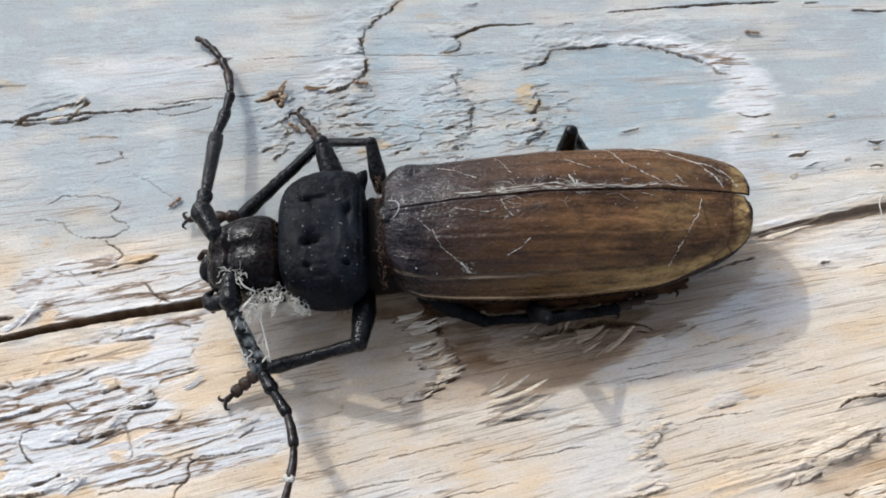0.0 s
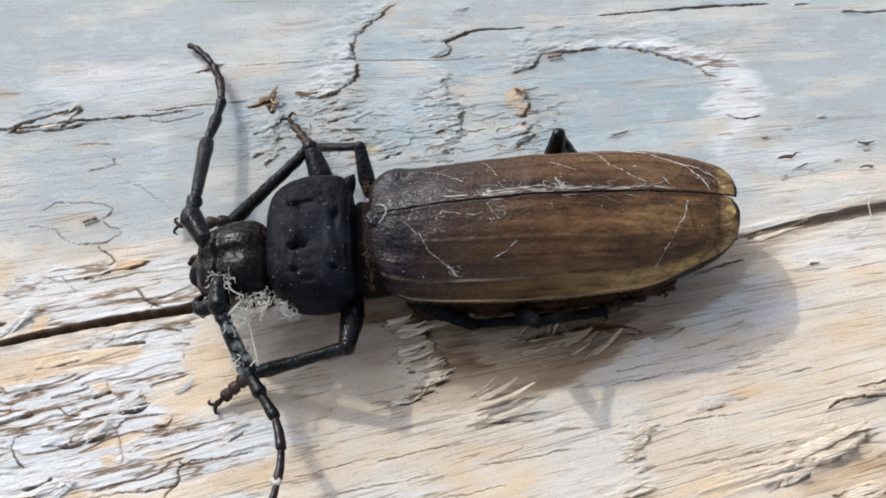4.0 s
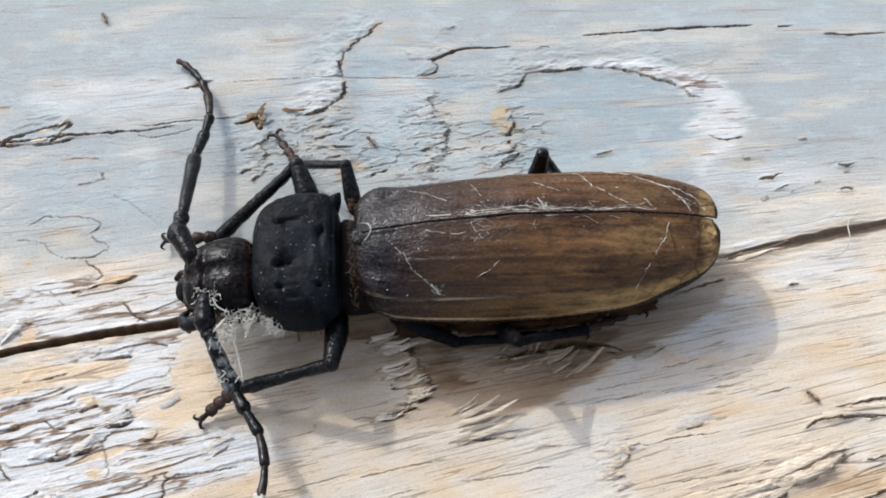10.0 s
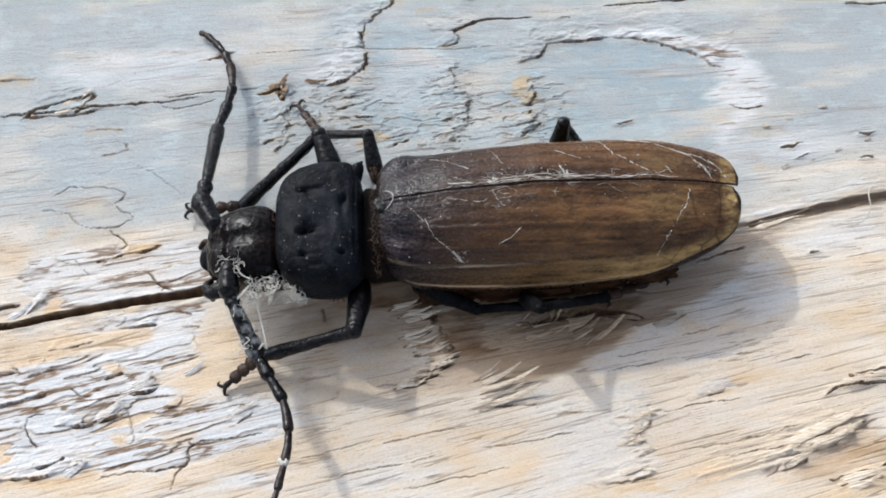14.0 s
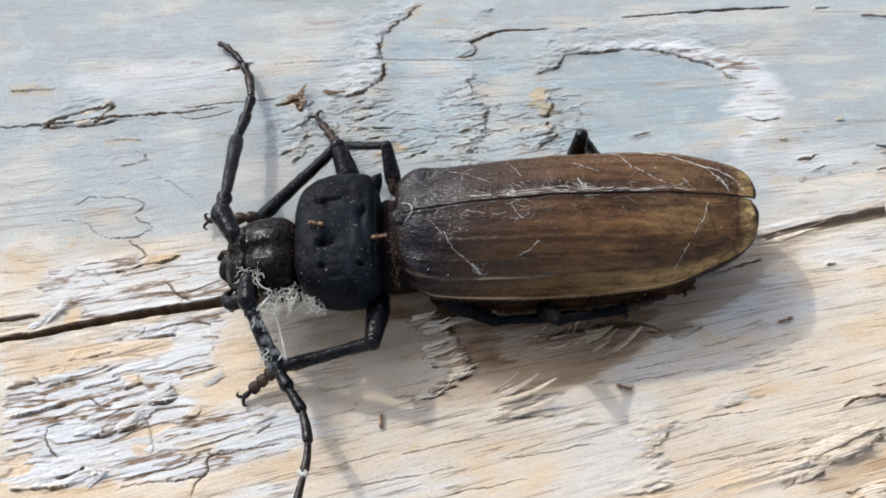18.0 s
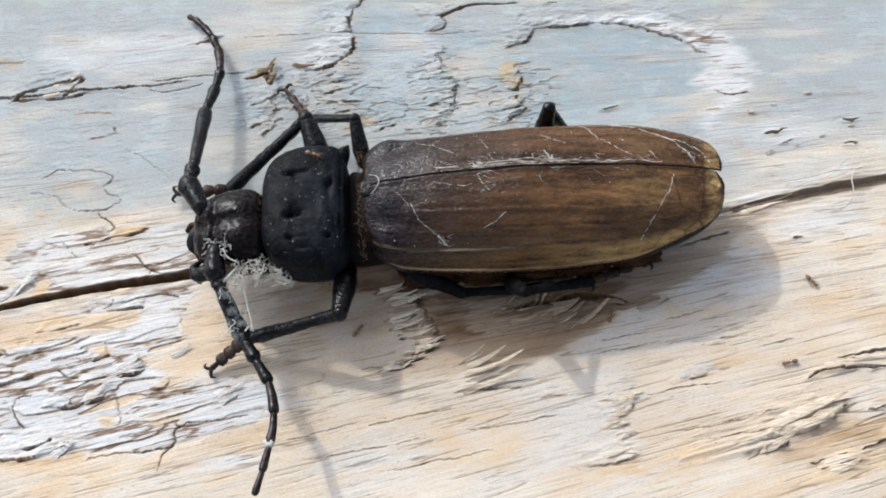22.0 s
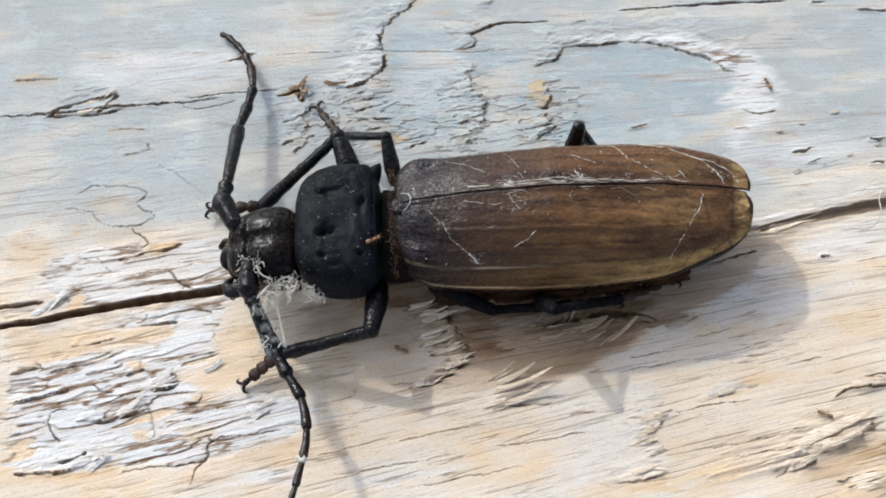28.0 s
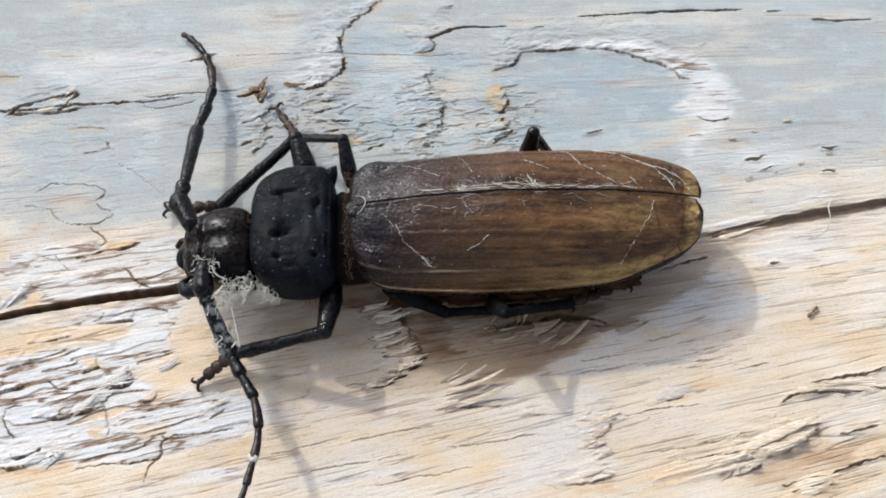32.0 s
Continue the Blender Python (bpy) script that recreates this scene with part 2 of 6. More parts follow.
def elytron_material():
    n = Nodes("amber_brown_wing_case", 0.3)
    x = n.axis(0)
    broad = n.noise(420, (0.12, 1, 1), 5, -4.6, 0.6)
    fine = n.noise(2400, (0.05, 1, 1), 5, -4.6)
    streak = n.math("ADD", n.math("MULTIPLY", broad, 0.6), n.math("MULTIPLY", fine, 0.4))
    mottle = n.noise(1100, (0.4, 1, 1), 6, -4, 0.7)
    grit = n.noise(3800, (1, 1, 1), 3)
    wrinkle = n.noise(3400, (0.7, 1, 1), 3, -4.6, 0.6)
    vein = n.voronoi(430, "DISTANCE_TO_EDGE", (0.8, 1, 1))
    front = n.ramp(n.math("ADD", x, n.math("MULTIPLY", mottle, 0.008)), 0.0030, 0.0170)
    tip = n.ramp(n.math("ADD", x, n.math("MULTIPLY", mottle, 0.004)), 0.0215, 0.0275)
    amber = n.mix(n.ramp(streak, 0.36, 0.62), (0.030, 0.0145, 0.0065), (0.172, 0.087, 0.034))
    amber = n.mix(n.ramp(mottle, 0.45, 0.60, 0, 0.6), amber, (0.044, 0.024, 0.013))
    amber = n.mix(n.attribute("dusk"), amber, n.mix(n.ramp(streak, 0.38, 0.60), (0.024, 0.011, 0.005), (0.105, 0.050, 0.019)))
    c = n.mix(front, n.mix(n.ramp(mottle, 0.42, 0.6), (0.004, 0.0028, 0.0036), (0.018, 0.012, 0.0145)), amber)
    yellow = n.mix(n.ramp(mottle, 0.47, 0.62), (0.44, 0.30, 0.12), (0.17, 0.095, 0.036))
    gold = n.math("MULTIPLY", n.attribute("gold"), n.ramp(mottle, 0.36, 0.5, 1.0, 0.75))
    c = n.mix(gold, c, yellow)
    side = n.math("MULTIPLY", n.attribute("rim"), n.ramp(x, 0.001, 0.014))
    c = n.mix(n.math("MULTIPLY", side, 0.45), c, n.mix(n.ramp(streak, 0.38, 0.6), (0.06, 0.034, 0.013), (0.22, 0.14, 0.055)))
    c = n.mix(n.math("MULTIPLY", n.ramp(vein, 0.0, 0.06, 1, 0), n.math("MULTIPLY", tip, 0.8)), c, (0.036, 0.017, 0.008))
    c = n.mix(n.math("MULTIPLY", n.attribute("vein"), n.ramp(mottle, 0.38, 0.60, 0.15, 0.8)), c, (0.014, 0.007, 0.004))
    c = n.mix(n.math("MULTIPLY", n.attribute("hem"), n.ramp(fine, 0.42, 0.58, 0.1, 1.0)), c, (0.50, 0.37, 0.24))
    c = n.mix(n.attribute("edge"), c, (0.010, 0.005, 0.0035))
    c = n.mix(n.math("MULTIPLY", n.math("MULTIPLY", n.ramp(grit, 0.62, 0.72, 0, 0.22), n.ramp(front, 0, 1, 0.35, 1)), n.ramp(mottle, 0.40, 0.55)), c, (0.28, 0.23, 0.20))
    relief = n.math("ADD", n.math("MULTIPLY", streak, 1.0), n.math("MULTIPLY", wrinkle, 1.5))
    gloss = n.ramp(n.noise(4200, (0.8, 1, 1), 3, 0, 0.65), 0.42, 0.62, 0.08, 0.26)
    gloss = n.math("MULTIPLY", gloss, n.ramp(front, 0, 1, 1.35, 0.95))
    return n.done(c, n.ramp(wrinkle, 0.40, 0.60, 0.20, 0.40), relief, 0.8, 0.00008, **{"Specular IOR Level": gloss})


def shield_material():
    n = Nodes("granular_black_chitin", 0.5)
    grain = n.noise(2600, (1, 1, 1), 5, 0, 0.7)
    dent = n.voronoi(900, "F1")
    wear = n.noise(240, (1, 1, 1), 5)
    c = n.mix(n.ramp(wear, 0.4, 0.7), (0.0028, 0.0033, 0.0042), (0.009, 0.0112, 0.0150))
    c = n.mix(n.ramp(n.noise(3400, (1, 1, 1), 2), 0.70, 0.73, 0, 0.7), c, (0.22, 0.21, 0.20))
    height = n.math("ADD", grain, n.math("MULTIPLY", n.ramp(dent, 0.05, 0.30), 0.7))
    return n.done(c, n.ramp(grain, 0.35, 0.65, 0.30, 0.6), height, 0.6, 0.00008, **{"Specular IOR Level": n.ramp(grain, 0.45, 0.65, 0.035, 0.12)})


def plain(name, color, roughness=0.6, variation=0.3, scale=900, **more):
    n = Nodes(name, roughness)
    f = n.noise(scale, (1, 1, 1), 4)
    return n.done(n.mix(n.ramp(f, 0.3, 0.7), [v * (1 - variation) for v in color], color), None, f, 0.3, 0.00004, **more)


WOOD = wood_material()
SPLINTER = splinter_material("pale_splinter_wood", (0.70, 0.61, 0.48), (0.52, 0.42, 0.30))
BARE = plain("bare_log_wood", (0.44, 0.40, 0.34), 0.8, 0.3, 90)
LIFTED = splinter_material("tan_lifted_flake_wood", (0.40, 0.36, 0.29), (0.31, 0.25, 0.18))
# splinter wood with the warm shade beside the beetle mixed into its colour
SHADE_SPLINTER = splinter_material("shade_splinter_wood", (0.43, 0.33, 0.22), (0.28, 0.19, 0.115))
FLAKE = splinter_material("bleached_flake_wood", (0.58, 0.57, 0.545), (0.47, 0.44, 0.39))
# brown chips; on splinters by the beetle the dark tone also paints shade
BROWN_SPLINTER = splinter_material("brown_splinter_wood", (0.21, 0.14, 0.08), (0.10, 0.062, 0.034))
BLACK_MATTE = chitin("matte_black_chitin", (0.003, 0.003, 0.0034), (0.009, 0.0095, 0.011), 0.5, 0.75, 3200, 1.0, 0.0, 0.06)
BLACK_GLOSS = chitin("glossy_black_chitin", (0.0025, 0.0023, 0.0023), (0.010, 0.0095, 0.010), 0.12, 0.28, 3800, 0.6, 0.0, 0.18)
HEAD_BROWN = chitin("dark_brown_chitin", (0.0022, 0.0015, 0.0013), (0.009, 0.005, 0.004), 0.10, 0.26, 3000, 0.5, 0.0, 0.10)
SHIELD = shield_material()
CRUSTED = chitin("crusted_black_chitin", (0.004, 0.004, 0.004), (0.30, 0.31, 0.30), 0.25, 0.7, 3200, 0.9, 0.0, 0.15, 1000)
TARSUS = chitin("reddish_brown_chitin", (0.016, 0.0095, 0.007), (0.052, 0.030, 0.018), 0.3, 0.55, spec=0.15)
ELYTRON = elytron_material()
EYE = plain("compound_eye", (0.012, 0.010, 0.010), 0.15, 0.3, 4000)
BELLY = plain("dark_red_brown_underside", (0.006, 0.0035, 0.0028), 0.65, **{"Specular IOR Level": 0.08})
FLANK = plain("red_brown_belly_skin", (0.055, 0.025, 0.011), 0.6, 0.95, 900, **{"Specular IOR Level": 0.08})
HAIR = plain("tan_bristle", (0.10, 0.052, 0.022), 0.7)
# pale colour for the highlight drawn on the scutellum
GLINT = plain("pale_glint", (0.40, 0.39, 0.37), 0.2, 0.5, 2500)
SILK = plain("white_cobweb_silk", (0.58, 0.55, 0.47), 0.8, 0.35)
ANT = plain("amber_ant_chitin", (0.23, 0.12, 0.052), 0.35, 0.5, 3000)
SAND = plain("beach_sand", (0.42, 0.36, 0.28), 0.9, 0.35, 60)


# ---- mesh helpers ----
def part(name, bm, material, parent=None, label=""):
    """Links a bmesh, in millimetres, as one mesh object under a thing or a part."""
    bmesh.ops.recalc_face_normals(bm, faces=bm.faces)
    me = bpy.data.meshes.new(name)
    for v in bm.verts:
        v.co *= MM
    bm.to_mesh(me)
    bm.free()
    return linked(name, me, material, parent, label)


def linked(name, me, material, parent=None, label="", smooth=True):
    if material:
        me.materials.append(material)
    if smooth:
        me.polygons.foreach_set("use_smooth", [True] * len(me.polygons))
    ob = new(name, me)
    if parent:
        ob.parent = parent
        ob.matrix_parent_inverse = parent.matrix_basis.inverted()
    if label:
        ob["label"] = label
    return ob


def curve_points(points, n):
    """n points along a smooth (Catmull-Rom) line through a few points."""
    p = np.array(points, float)
    if len(p) == 2:
        return p[0] + (p[1] - p[0]) * np.linspace(0, 1, n)[:, None]
    p = np.vstack([2 * p[0] - p[1], p, 2 * p[-1] - p[-2]])
    out = []
    for t in np.linspace(0, len(p) - 3 - 1e-9, n):
        i, f = int(t), t - int(t)
        a, b, c, d = p[i : i + 4]
        out.append(0.5 * (2 * b + (c - a) * f + (2 * a - 5 * b + 4 * c - d) * f**2 + (3 * b - a - 3 * c + d) * f**3))
    return np.array(out)


def tube(bm, points, radii, sides=12, n=None, flat=1.0, lump=0.0):
    """A closed tube with rounded ends along a smooth line; radii from first to last; flat squeezes it in height."""
    n = n or max(4, 5 * (len(points) - 1))
    line = curve_points(points, n)
    rad = np.interp(np.linspace(0, 1, n), np.linspace(0, 1, len(radii)), radii)
    ways = np.gradient(line, axis=0)
    ways /= np.linalg.norm(ways, axis=1)[:, None]
    # rounded ends
    caps = []
    for f, g in ((0.0, 0.25), (0.25, 0.66), (0.6, 0.92)):
        caps.append((f, g))
    rings = [(line[0] - ways[0] * rad[0] * (0.7 - f * 0.9), ways[0], rad[0] * g) for f, g in caps]
    rings += [(line[i], ways[i], rad[i]) for i in range(n)]
    rings += [(line[-1] + ways[-1] * rad[-1] * (0.7 - f * 0.9), ways[-1], rad[-1] * g) for f, g in reversed(caps)]
    loops = []
    for k, (c, w, r) in enumerate(rings):
        up = np.array((0, 0, 1.0)) if abs(w[2]) < 0.93 else np.array((0, 1.0, 0))
        side = np.cross(w, up)
        side /= np.linalg.norm(side)
        top = np.cross(side, w)
        loop = []
        for j in range(sides):
            a = 2 * math.pi * j / sides
            rr = r * (1 + lump * noise.noise(Vector((k * 0.7 + c[0] * 3, math.cos(a) * 1.5 + c[1] * 3, math.sin(a) * 1.5))))
            loop.append(bm.verts.new(Vector(c + side * math.cos(a) * rr + top * math.sin(a) * rr * flat)))
        loops.append(loop)
    for a, b in zip(loops, loops[1:]):
        for j in range(sides):
            bm.faces.new((a[j], a[(j + 1) % sides], b[(j + 1) % sides], b[j]))
    bm.faces.new(loops[0])
    bm.faces.new(list(reversed(loops[-1])))
    return bm


def blob(bm, centre, half, power=2.0, rz=0.0, ry=0.0, rx=0.0, seg=32, rings=18, shape=None, along=False):
    """A superellipsoid (along: its poles lie at its ends in x); shape(p) may move each point, in units of the half sizes, before it is scaled."""
    def sp(v, e):
        return math.copysign(abs(v) ** e, v)

    e = 2.0 / power
    m = Matrix.Translation(centre) @ Euler((radians(rx), radians(ry), radians(rz))).to_matrix().to_4x4()
    grid = []
    for i in range(1, rings):
        t = math.pi * i / rings - math.pi / 2
        row = []
        for j in range(seg):
            a = 2 * math.pi * j / seg
            p = Vector((sp(math.cos(t), e) * sp(math.cos(a), e), sp(math.cos(t), e) * sp(math.sin(a), e), sp(math.sin(t), e)))
            row.append(p)
        grid.append(row)
    def made(p):
        if along:
            p = Vector((p.z, p.x, p.y))
        if shape:
            p = shape(p)
        return bm.verts.new(m @ Vector((p[0] * half[0], p[1] * half[1], p[2] * half[2])))
    rows = [[made(p) for p in row] for row in grid]
    south, north = made(Vector((0, 0, -1))), made(Vector((0, 0, 1)))
    for a, b in zip(rows, rows[1:]):
        for j in range(seg):
            bm.faces.new((a[j], a[(j + 1) % seg], b[(j + 1) % seg], b[j]))
    for j in range(seg):
        bm.faces.new((south, rows[0][(j + 1) % seg], rows[0][j]))
        bm.faces.new((north, rows[-1][j], rows[-1][(j + 1) % seg]))
    return bm


# ---- the driftwood log: a fine relief where the beetle lies, a plain log round it ----
# The sheet's rows run along the fibres: a fibre v goes through (x, v + (0.165 - 0.0052 v) x - 0.0004 x^2).
X0, X1, V0, V1, STEP_X, STEP_V = -52.0, 50.0, -50.0, 37.0, 0.105, 0.075
xs, vs = np.arange(X0, X1, STEP_X), np.arange(V0, V1, STEP_V)
GX, GW = np.meshgrid(xs, vs)
GY = GW + (0.165 - 0.0052 * GW) * GX - 0.0004 * GX**2


def fibre_of(x, y):
    return (y - 0.165 * x + 0.0004 * x * x) / (1 - 0.0052 * x)


def lattice(x, y, seed):
    """Gradient noise in the plane, about -0.7 to 0.7."""
    rng = np.random.RandomState(seed)
    ang = rng.rand(256, 256).astype(np.float32) * 2 * np.pi
    ca, sa_ = np.cos(ang), np.sin(ang)
    x, y = x.astype(np.float32), y.astype(np.float32)
    xi, yi = np.floor(x).astype(np.int32), np.floor(y).astype(np.int32)
    xf, yf = x - xi, y - yi
    u, v = xf * xf * xf * (xf * (xf * 6 - 15) + 10), yf * yf * yf * (yf * (yf * 6 - 15) + 10)

    def corner(i, j):
        a, b = (xi + i) & 255, (yi + j) & 255
        return ca[a, b] * (xf - i) + sa_[a, b] * (yf - j)

    lo = corner(0, 0) + u * (corner(1, 0) - corner(0, 0))
    hi = corner(0, 1) + u * (corner(1, 1) - corner(0, 1))
    return lo + v * (hi - lo)


def octaves(x, y, seed, n=3, gain=0.5):
    total, amp, f = 0, 1.0, 1.0
    for k in range(n):
        total = total + amp * lattice(x * f, y * f, seed + 17 * k)
        amp, f = amp * gain, f * 2.03
    return total


def smooth(a, b, v):
    t = np.clip((v - a) / (b - a), 0, 1)
    return t * t * (3 - 2 * t)


# V is constant along a fibre of the wood, U runs along it
GV = GW + 0.35 * lattice(GX / 22, GW / 9, 5)
GU = GX

H = np.zeros_like(GX, dtype=np.float32)
masks = {k: np.zeros_like(H) for k in ("skin", "ochre", "grime_shade", "stain_shade", "warm", "beige")}


def near(points, margin):
    p = np.array(points)
    v = fibre_of(p[:, 0], p[:, 1])
    j0, j1 = np.searchsorted(xs, (p[:, 0].min() - margin, p[:, 0].max() + margin))
    i0, i1 = np.searchsorted(vs, (v.min() - 1.6 * margin - 0.5, v.max() + 1.6 * margin + 0.5))
    return slice(i0, i1), slice(j0, j1)


def to_line(x, y, points):
    """Distance to a line of a few points, the side (positive: left of its way) and how far along it, 0 to 1."""
    p = np.array(points, float)
    best = np.full(x.shape, 1e9, np.float32)
    side, along = np.zeros_like(best), np.zeros_like(best)
    lengths = np.linalg.norm(np.diff(p, axis=0), axis=1)
    total, run = lengths.sum(), 0.0
    for a, b, l in zip(p, p[1:], lengths):
        w = (b - a) / l
        dx, dy = x - a[0], y - a[1]
        t = np.clip(dx * w[0] + dy * w[1], 0, l)
        d = np.hypot(dx - t * w[0], dy - t * w[1])
        s = w[0] * dy - w[1] * dx
        m = d < best
        best, side, along = np.where(m, d, best), np.where(m, s, side), np.where(m, (run + t) / total, along)
        run += l
    return best, side, along


def crack(points, width, depth, rag=0.25, grime_shade=1.0, seed=1, lip=0.0):
    """A split with torn edges; width narrows to both ends; lip raises the edges."""
    if len(points) > 2:
        points = [tuple(p[:2]) for p in curve_points([(*p, 0) for p in points], 5 * len(points))]
    box = near(points, 4 * width + 2)
    x, y, u, v = GX[box], GY[box], GU[box], GV[box]
    wx = x + 0.35 * rag * lattice(u * 0.8, v * 1.5, seed)
    wy = y + rag * lattice(u * 0.35, v * 0.5, seed + 3) + (0.7 if width < 0.3 else 0.2) * rag * octaves(u * 1.1, v * 0.9, seed + 4, 3, 0.6)
    d, s, t = to_line(wx, wy, points)
    w = (0.62 if width < 0.3 else 0.8) * width * (0.35 + 0.65 * np.sin(np.pi * np.clip(t, 0.02, 0.98)) ** 0.5) * (1 + (0.9 if width < 0.3 else 0.22) * lattice(u * 0.7, v * 0.4, seed + 9))
    ends = np.minimum(smooth(0, 0.04, t), 1 - smooth(0.96, 1.0, t))
    inside = (1 - smooth(0.45 * w, 1.0 * w, d)) * np.maximum(ends, 0.2)
    H[box] -= depth * inside
    if lip:
        H[box] += lip * np.exp(-np.maximum(d - w, 0) / (1.2 * width)) * (1 - inside) * (0.5 + lattice(u * 0.5, v * 2, seed + 5))
    masks["grime_shade"][box] = np.maximum(masks["grime_shade"][box], grime_shade * (1 - smooth(0.96 * w, 1.14 * w, d)) * np.maximum(ends, 0.2))


def tear(points, rise=0.4, fade=2.4, rag=0.5, teeth=1.4, gap=0.14, dark=0.85, warm=0.45, seed=1):
    """The torn edge of a thin layer: the wood on the left of the line stands higher and curls up a little, with teeth
    along the fibres, a dark gap with painted shade under its edge and yellower wood laid bare beside it."""
    if len(points) > 2:
        points = [tuple(p[:2]) for p in curve_points([(*p, 0) for p in points], 5 * len(points))]
    box = near(points, max(fade * 2.2, 3))
    x, y, u, v = GX[box], GY[box], GU[box], GV[box]
    saw = octaves(u * 0.30, v * 1.6 * teeth, seed, 4, 0.62)
    d, s, t = to_line(x + 1.7 * rag * saw, y + 0.45 * rag * octaves(u * 0.7, v * 1.4, seed + 40, 4, 0.6), points)
    ends = np.minimum(smooth(0, 0.12, t), 1 - smooth(0.88, 1.0, t))
    vary = smooth(-0.38, 0.38, octaves(u * 0.6, v * 1.1, seed + 7, 3))
    high = smooth(-0.03, 0.05, s) * np.exp(-np.maximum(s, 0) / fade) * (1 - smooth(1.2 * fade, 2.1 * fade, d))
    H[box] += 0.55 * rise * ends * (0.35 + 0.9 * vary) * high
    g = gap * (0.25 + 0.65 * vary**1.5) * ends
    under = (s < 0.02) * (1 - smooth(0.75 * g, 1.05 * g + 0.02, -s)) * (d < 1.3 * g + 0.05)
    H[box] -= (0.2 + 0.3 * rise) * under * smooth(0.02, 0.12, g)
    masks["grime_shade"][box] = np.maximum(masks["grime_shade"][box], dark * np.maximum(under, (np.abs(s) < 0.05 + 0.15 * g) * (d < 0.4)) * (0.55 + 0.45 * vary) * smooth(0.0, 0.4, ends))
    bare = ends * warm * np.exp(-np.abs(s + g) / 0.45) * (s < 0.25) * smooth(-0.25, 0.35, octaves(u * 0.3, v * 0.9, seed + 13, 3))
    masks["ochre"][box] = np.maximum(masks["ochre"][box], bare)


def region(points, soft=0.5, rag=1.0, seed=1):
    """How far the sheet lies inside a closed line, 0 to 1, with an edge that is drawn out along the fibres."""
    box = near(points, 5)
    u, v = GU[box], GV[box]
    x = GX[box] + 2.0 * rag * octaves(u * 0.17, v * 1.1, seed, 4, 0.6)
    y = GY[box] + 0.6 * rag * octaves(u * 0.3, v * 0.9, seed + 5, 3, 0.6)
    d = to_line(x, y, points + [points[0]])[0]
    inside = np.zeros(x.shape, bool)
    for (ax, ay), (bx, by) in zip(points, points[1:] + [points[0]]):
        if ay != by:
            inside ^= ((ay > y) != (by > y)) & (x < (bx - ax) * (y - ay) / (by - ay) + ax)
    return box, smooth(-soft, soft, np.where(inside, d, -d))


def patch(points, key, amount=1.0, soft=0.5, rag=1.0, seed=1, clear=()):
    """A patch of colour inside a closed line; clear names what it covers."""
    box, inside = region(points, soft, rag, seed)
    mottled = amount * inside * (0.85 + 0.5 * octaves(GU[box] * 0.25, GV[box] * 0.7, seed + 31, 3))
    masks[key][box] = np.maximum(masks[key][box], mottled)
    for other in clear:
        masks[other][box] *= 1 - inside


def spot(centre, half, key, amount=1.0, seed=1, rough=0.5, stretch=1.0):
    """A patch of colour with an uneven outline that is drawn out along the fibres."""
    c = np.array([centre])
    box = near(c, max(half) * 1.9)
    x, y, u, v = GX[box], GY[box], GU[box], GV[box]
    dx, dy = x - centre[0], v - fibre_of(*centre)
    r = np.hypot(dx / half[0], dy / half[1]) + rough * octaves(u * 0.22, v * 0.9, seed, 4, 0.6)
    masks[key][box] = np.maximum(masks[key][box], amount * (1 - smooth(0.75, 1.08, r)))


# waves of the whole surface, then the fine run of the fibres
H += 0.35 * octaves(GX / 26, GY / 14, 21, 2)

# the lower side is tan, the upper side grey
low = GY + 0.06 * GX - 0.5 * np.maximum(GX - 18, 0) + 3.2 * octaves(GU / 14, GV / 5, 51, 3)
masks["warm"] += 1 - smooth(-9, 5, low)
masks["warm"] = np.clip(masks["warm"] + 0.35 * smooth(-0.05, 0.5, octaves(GU / 12, GV / 3, 61, 3)), 0, 1)


def zone(centre, half, soft=0.35):
    return 1 - smooth(1 - soft, 1 + soft, np.hypot((GX - centre[0]) / half[0], (GY - centre[1]) / half[1]) + 0.35 * octaves(GX / 7, GY / 4, 71, 3))


H += (0.03 + 0.03 * masks["warm"]) * octaves(GU / 9, GV / 1.6, 31, 3)
H += (0.008 + 0.012 * masks["warm"]) * octaves(GU / 6, GV * 1.5, 41, 3)

# the bluish hollow of the grey side; beige wood round it
masks["beige"] += 1
box, hollow = region([(10.5, 21.3), (17.0, 22.2), (24.7, 20.3), (28.1, 17.6), (27.2, 14.1), (22.3, 11.3), (11.4, 10.5), (3.2, 10.5), (-5.7, 10.6), (-7.7, 14.7), (-7.5, 19.4), (-6.5, 24.2), (-0.1, 22.3), (5.7, 20.4), (8.0, 19.2)], 1.0, 0.5, 72)
masks["beige"][box] *= 1 - 0.95 * hollow * (0.75 + 0.5 * smooth(-0.3, 0.4, octaves(GX[box] / 4, GY[box] / 3, 73, 3)))
H[box] -= 0.15 * hollow
# blisters and small torn scales in it
scaly = zone((-9.5, 13.0), (5.5, 5.5)) + zone((1.2, 13.5), (3.6, 5.5)) + zone((9.5, 13.0), (3.6, 4.6)) + 0.5 * zone((-16.8, 13.5), (3.0, 5.0)) + 0.25 * zone((5.0, 17.0), (11, 7))
H += 0.055 * np.clip(scaly + 0.2, 0, 1) * octaves(GX / 1.9, GY / 1.1, 74, 3)


masks["ochre"] = np.maximum(masks["ochre"], 0.25 * np.clip(scaly + 0.25 * (1 - masks["beige"]), 0, 1) * smooth(0.22, 0.42, octaves(GX / 2.0, GY / 1.4, 78, 3)))


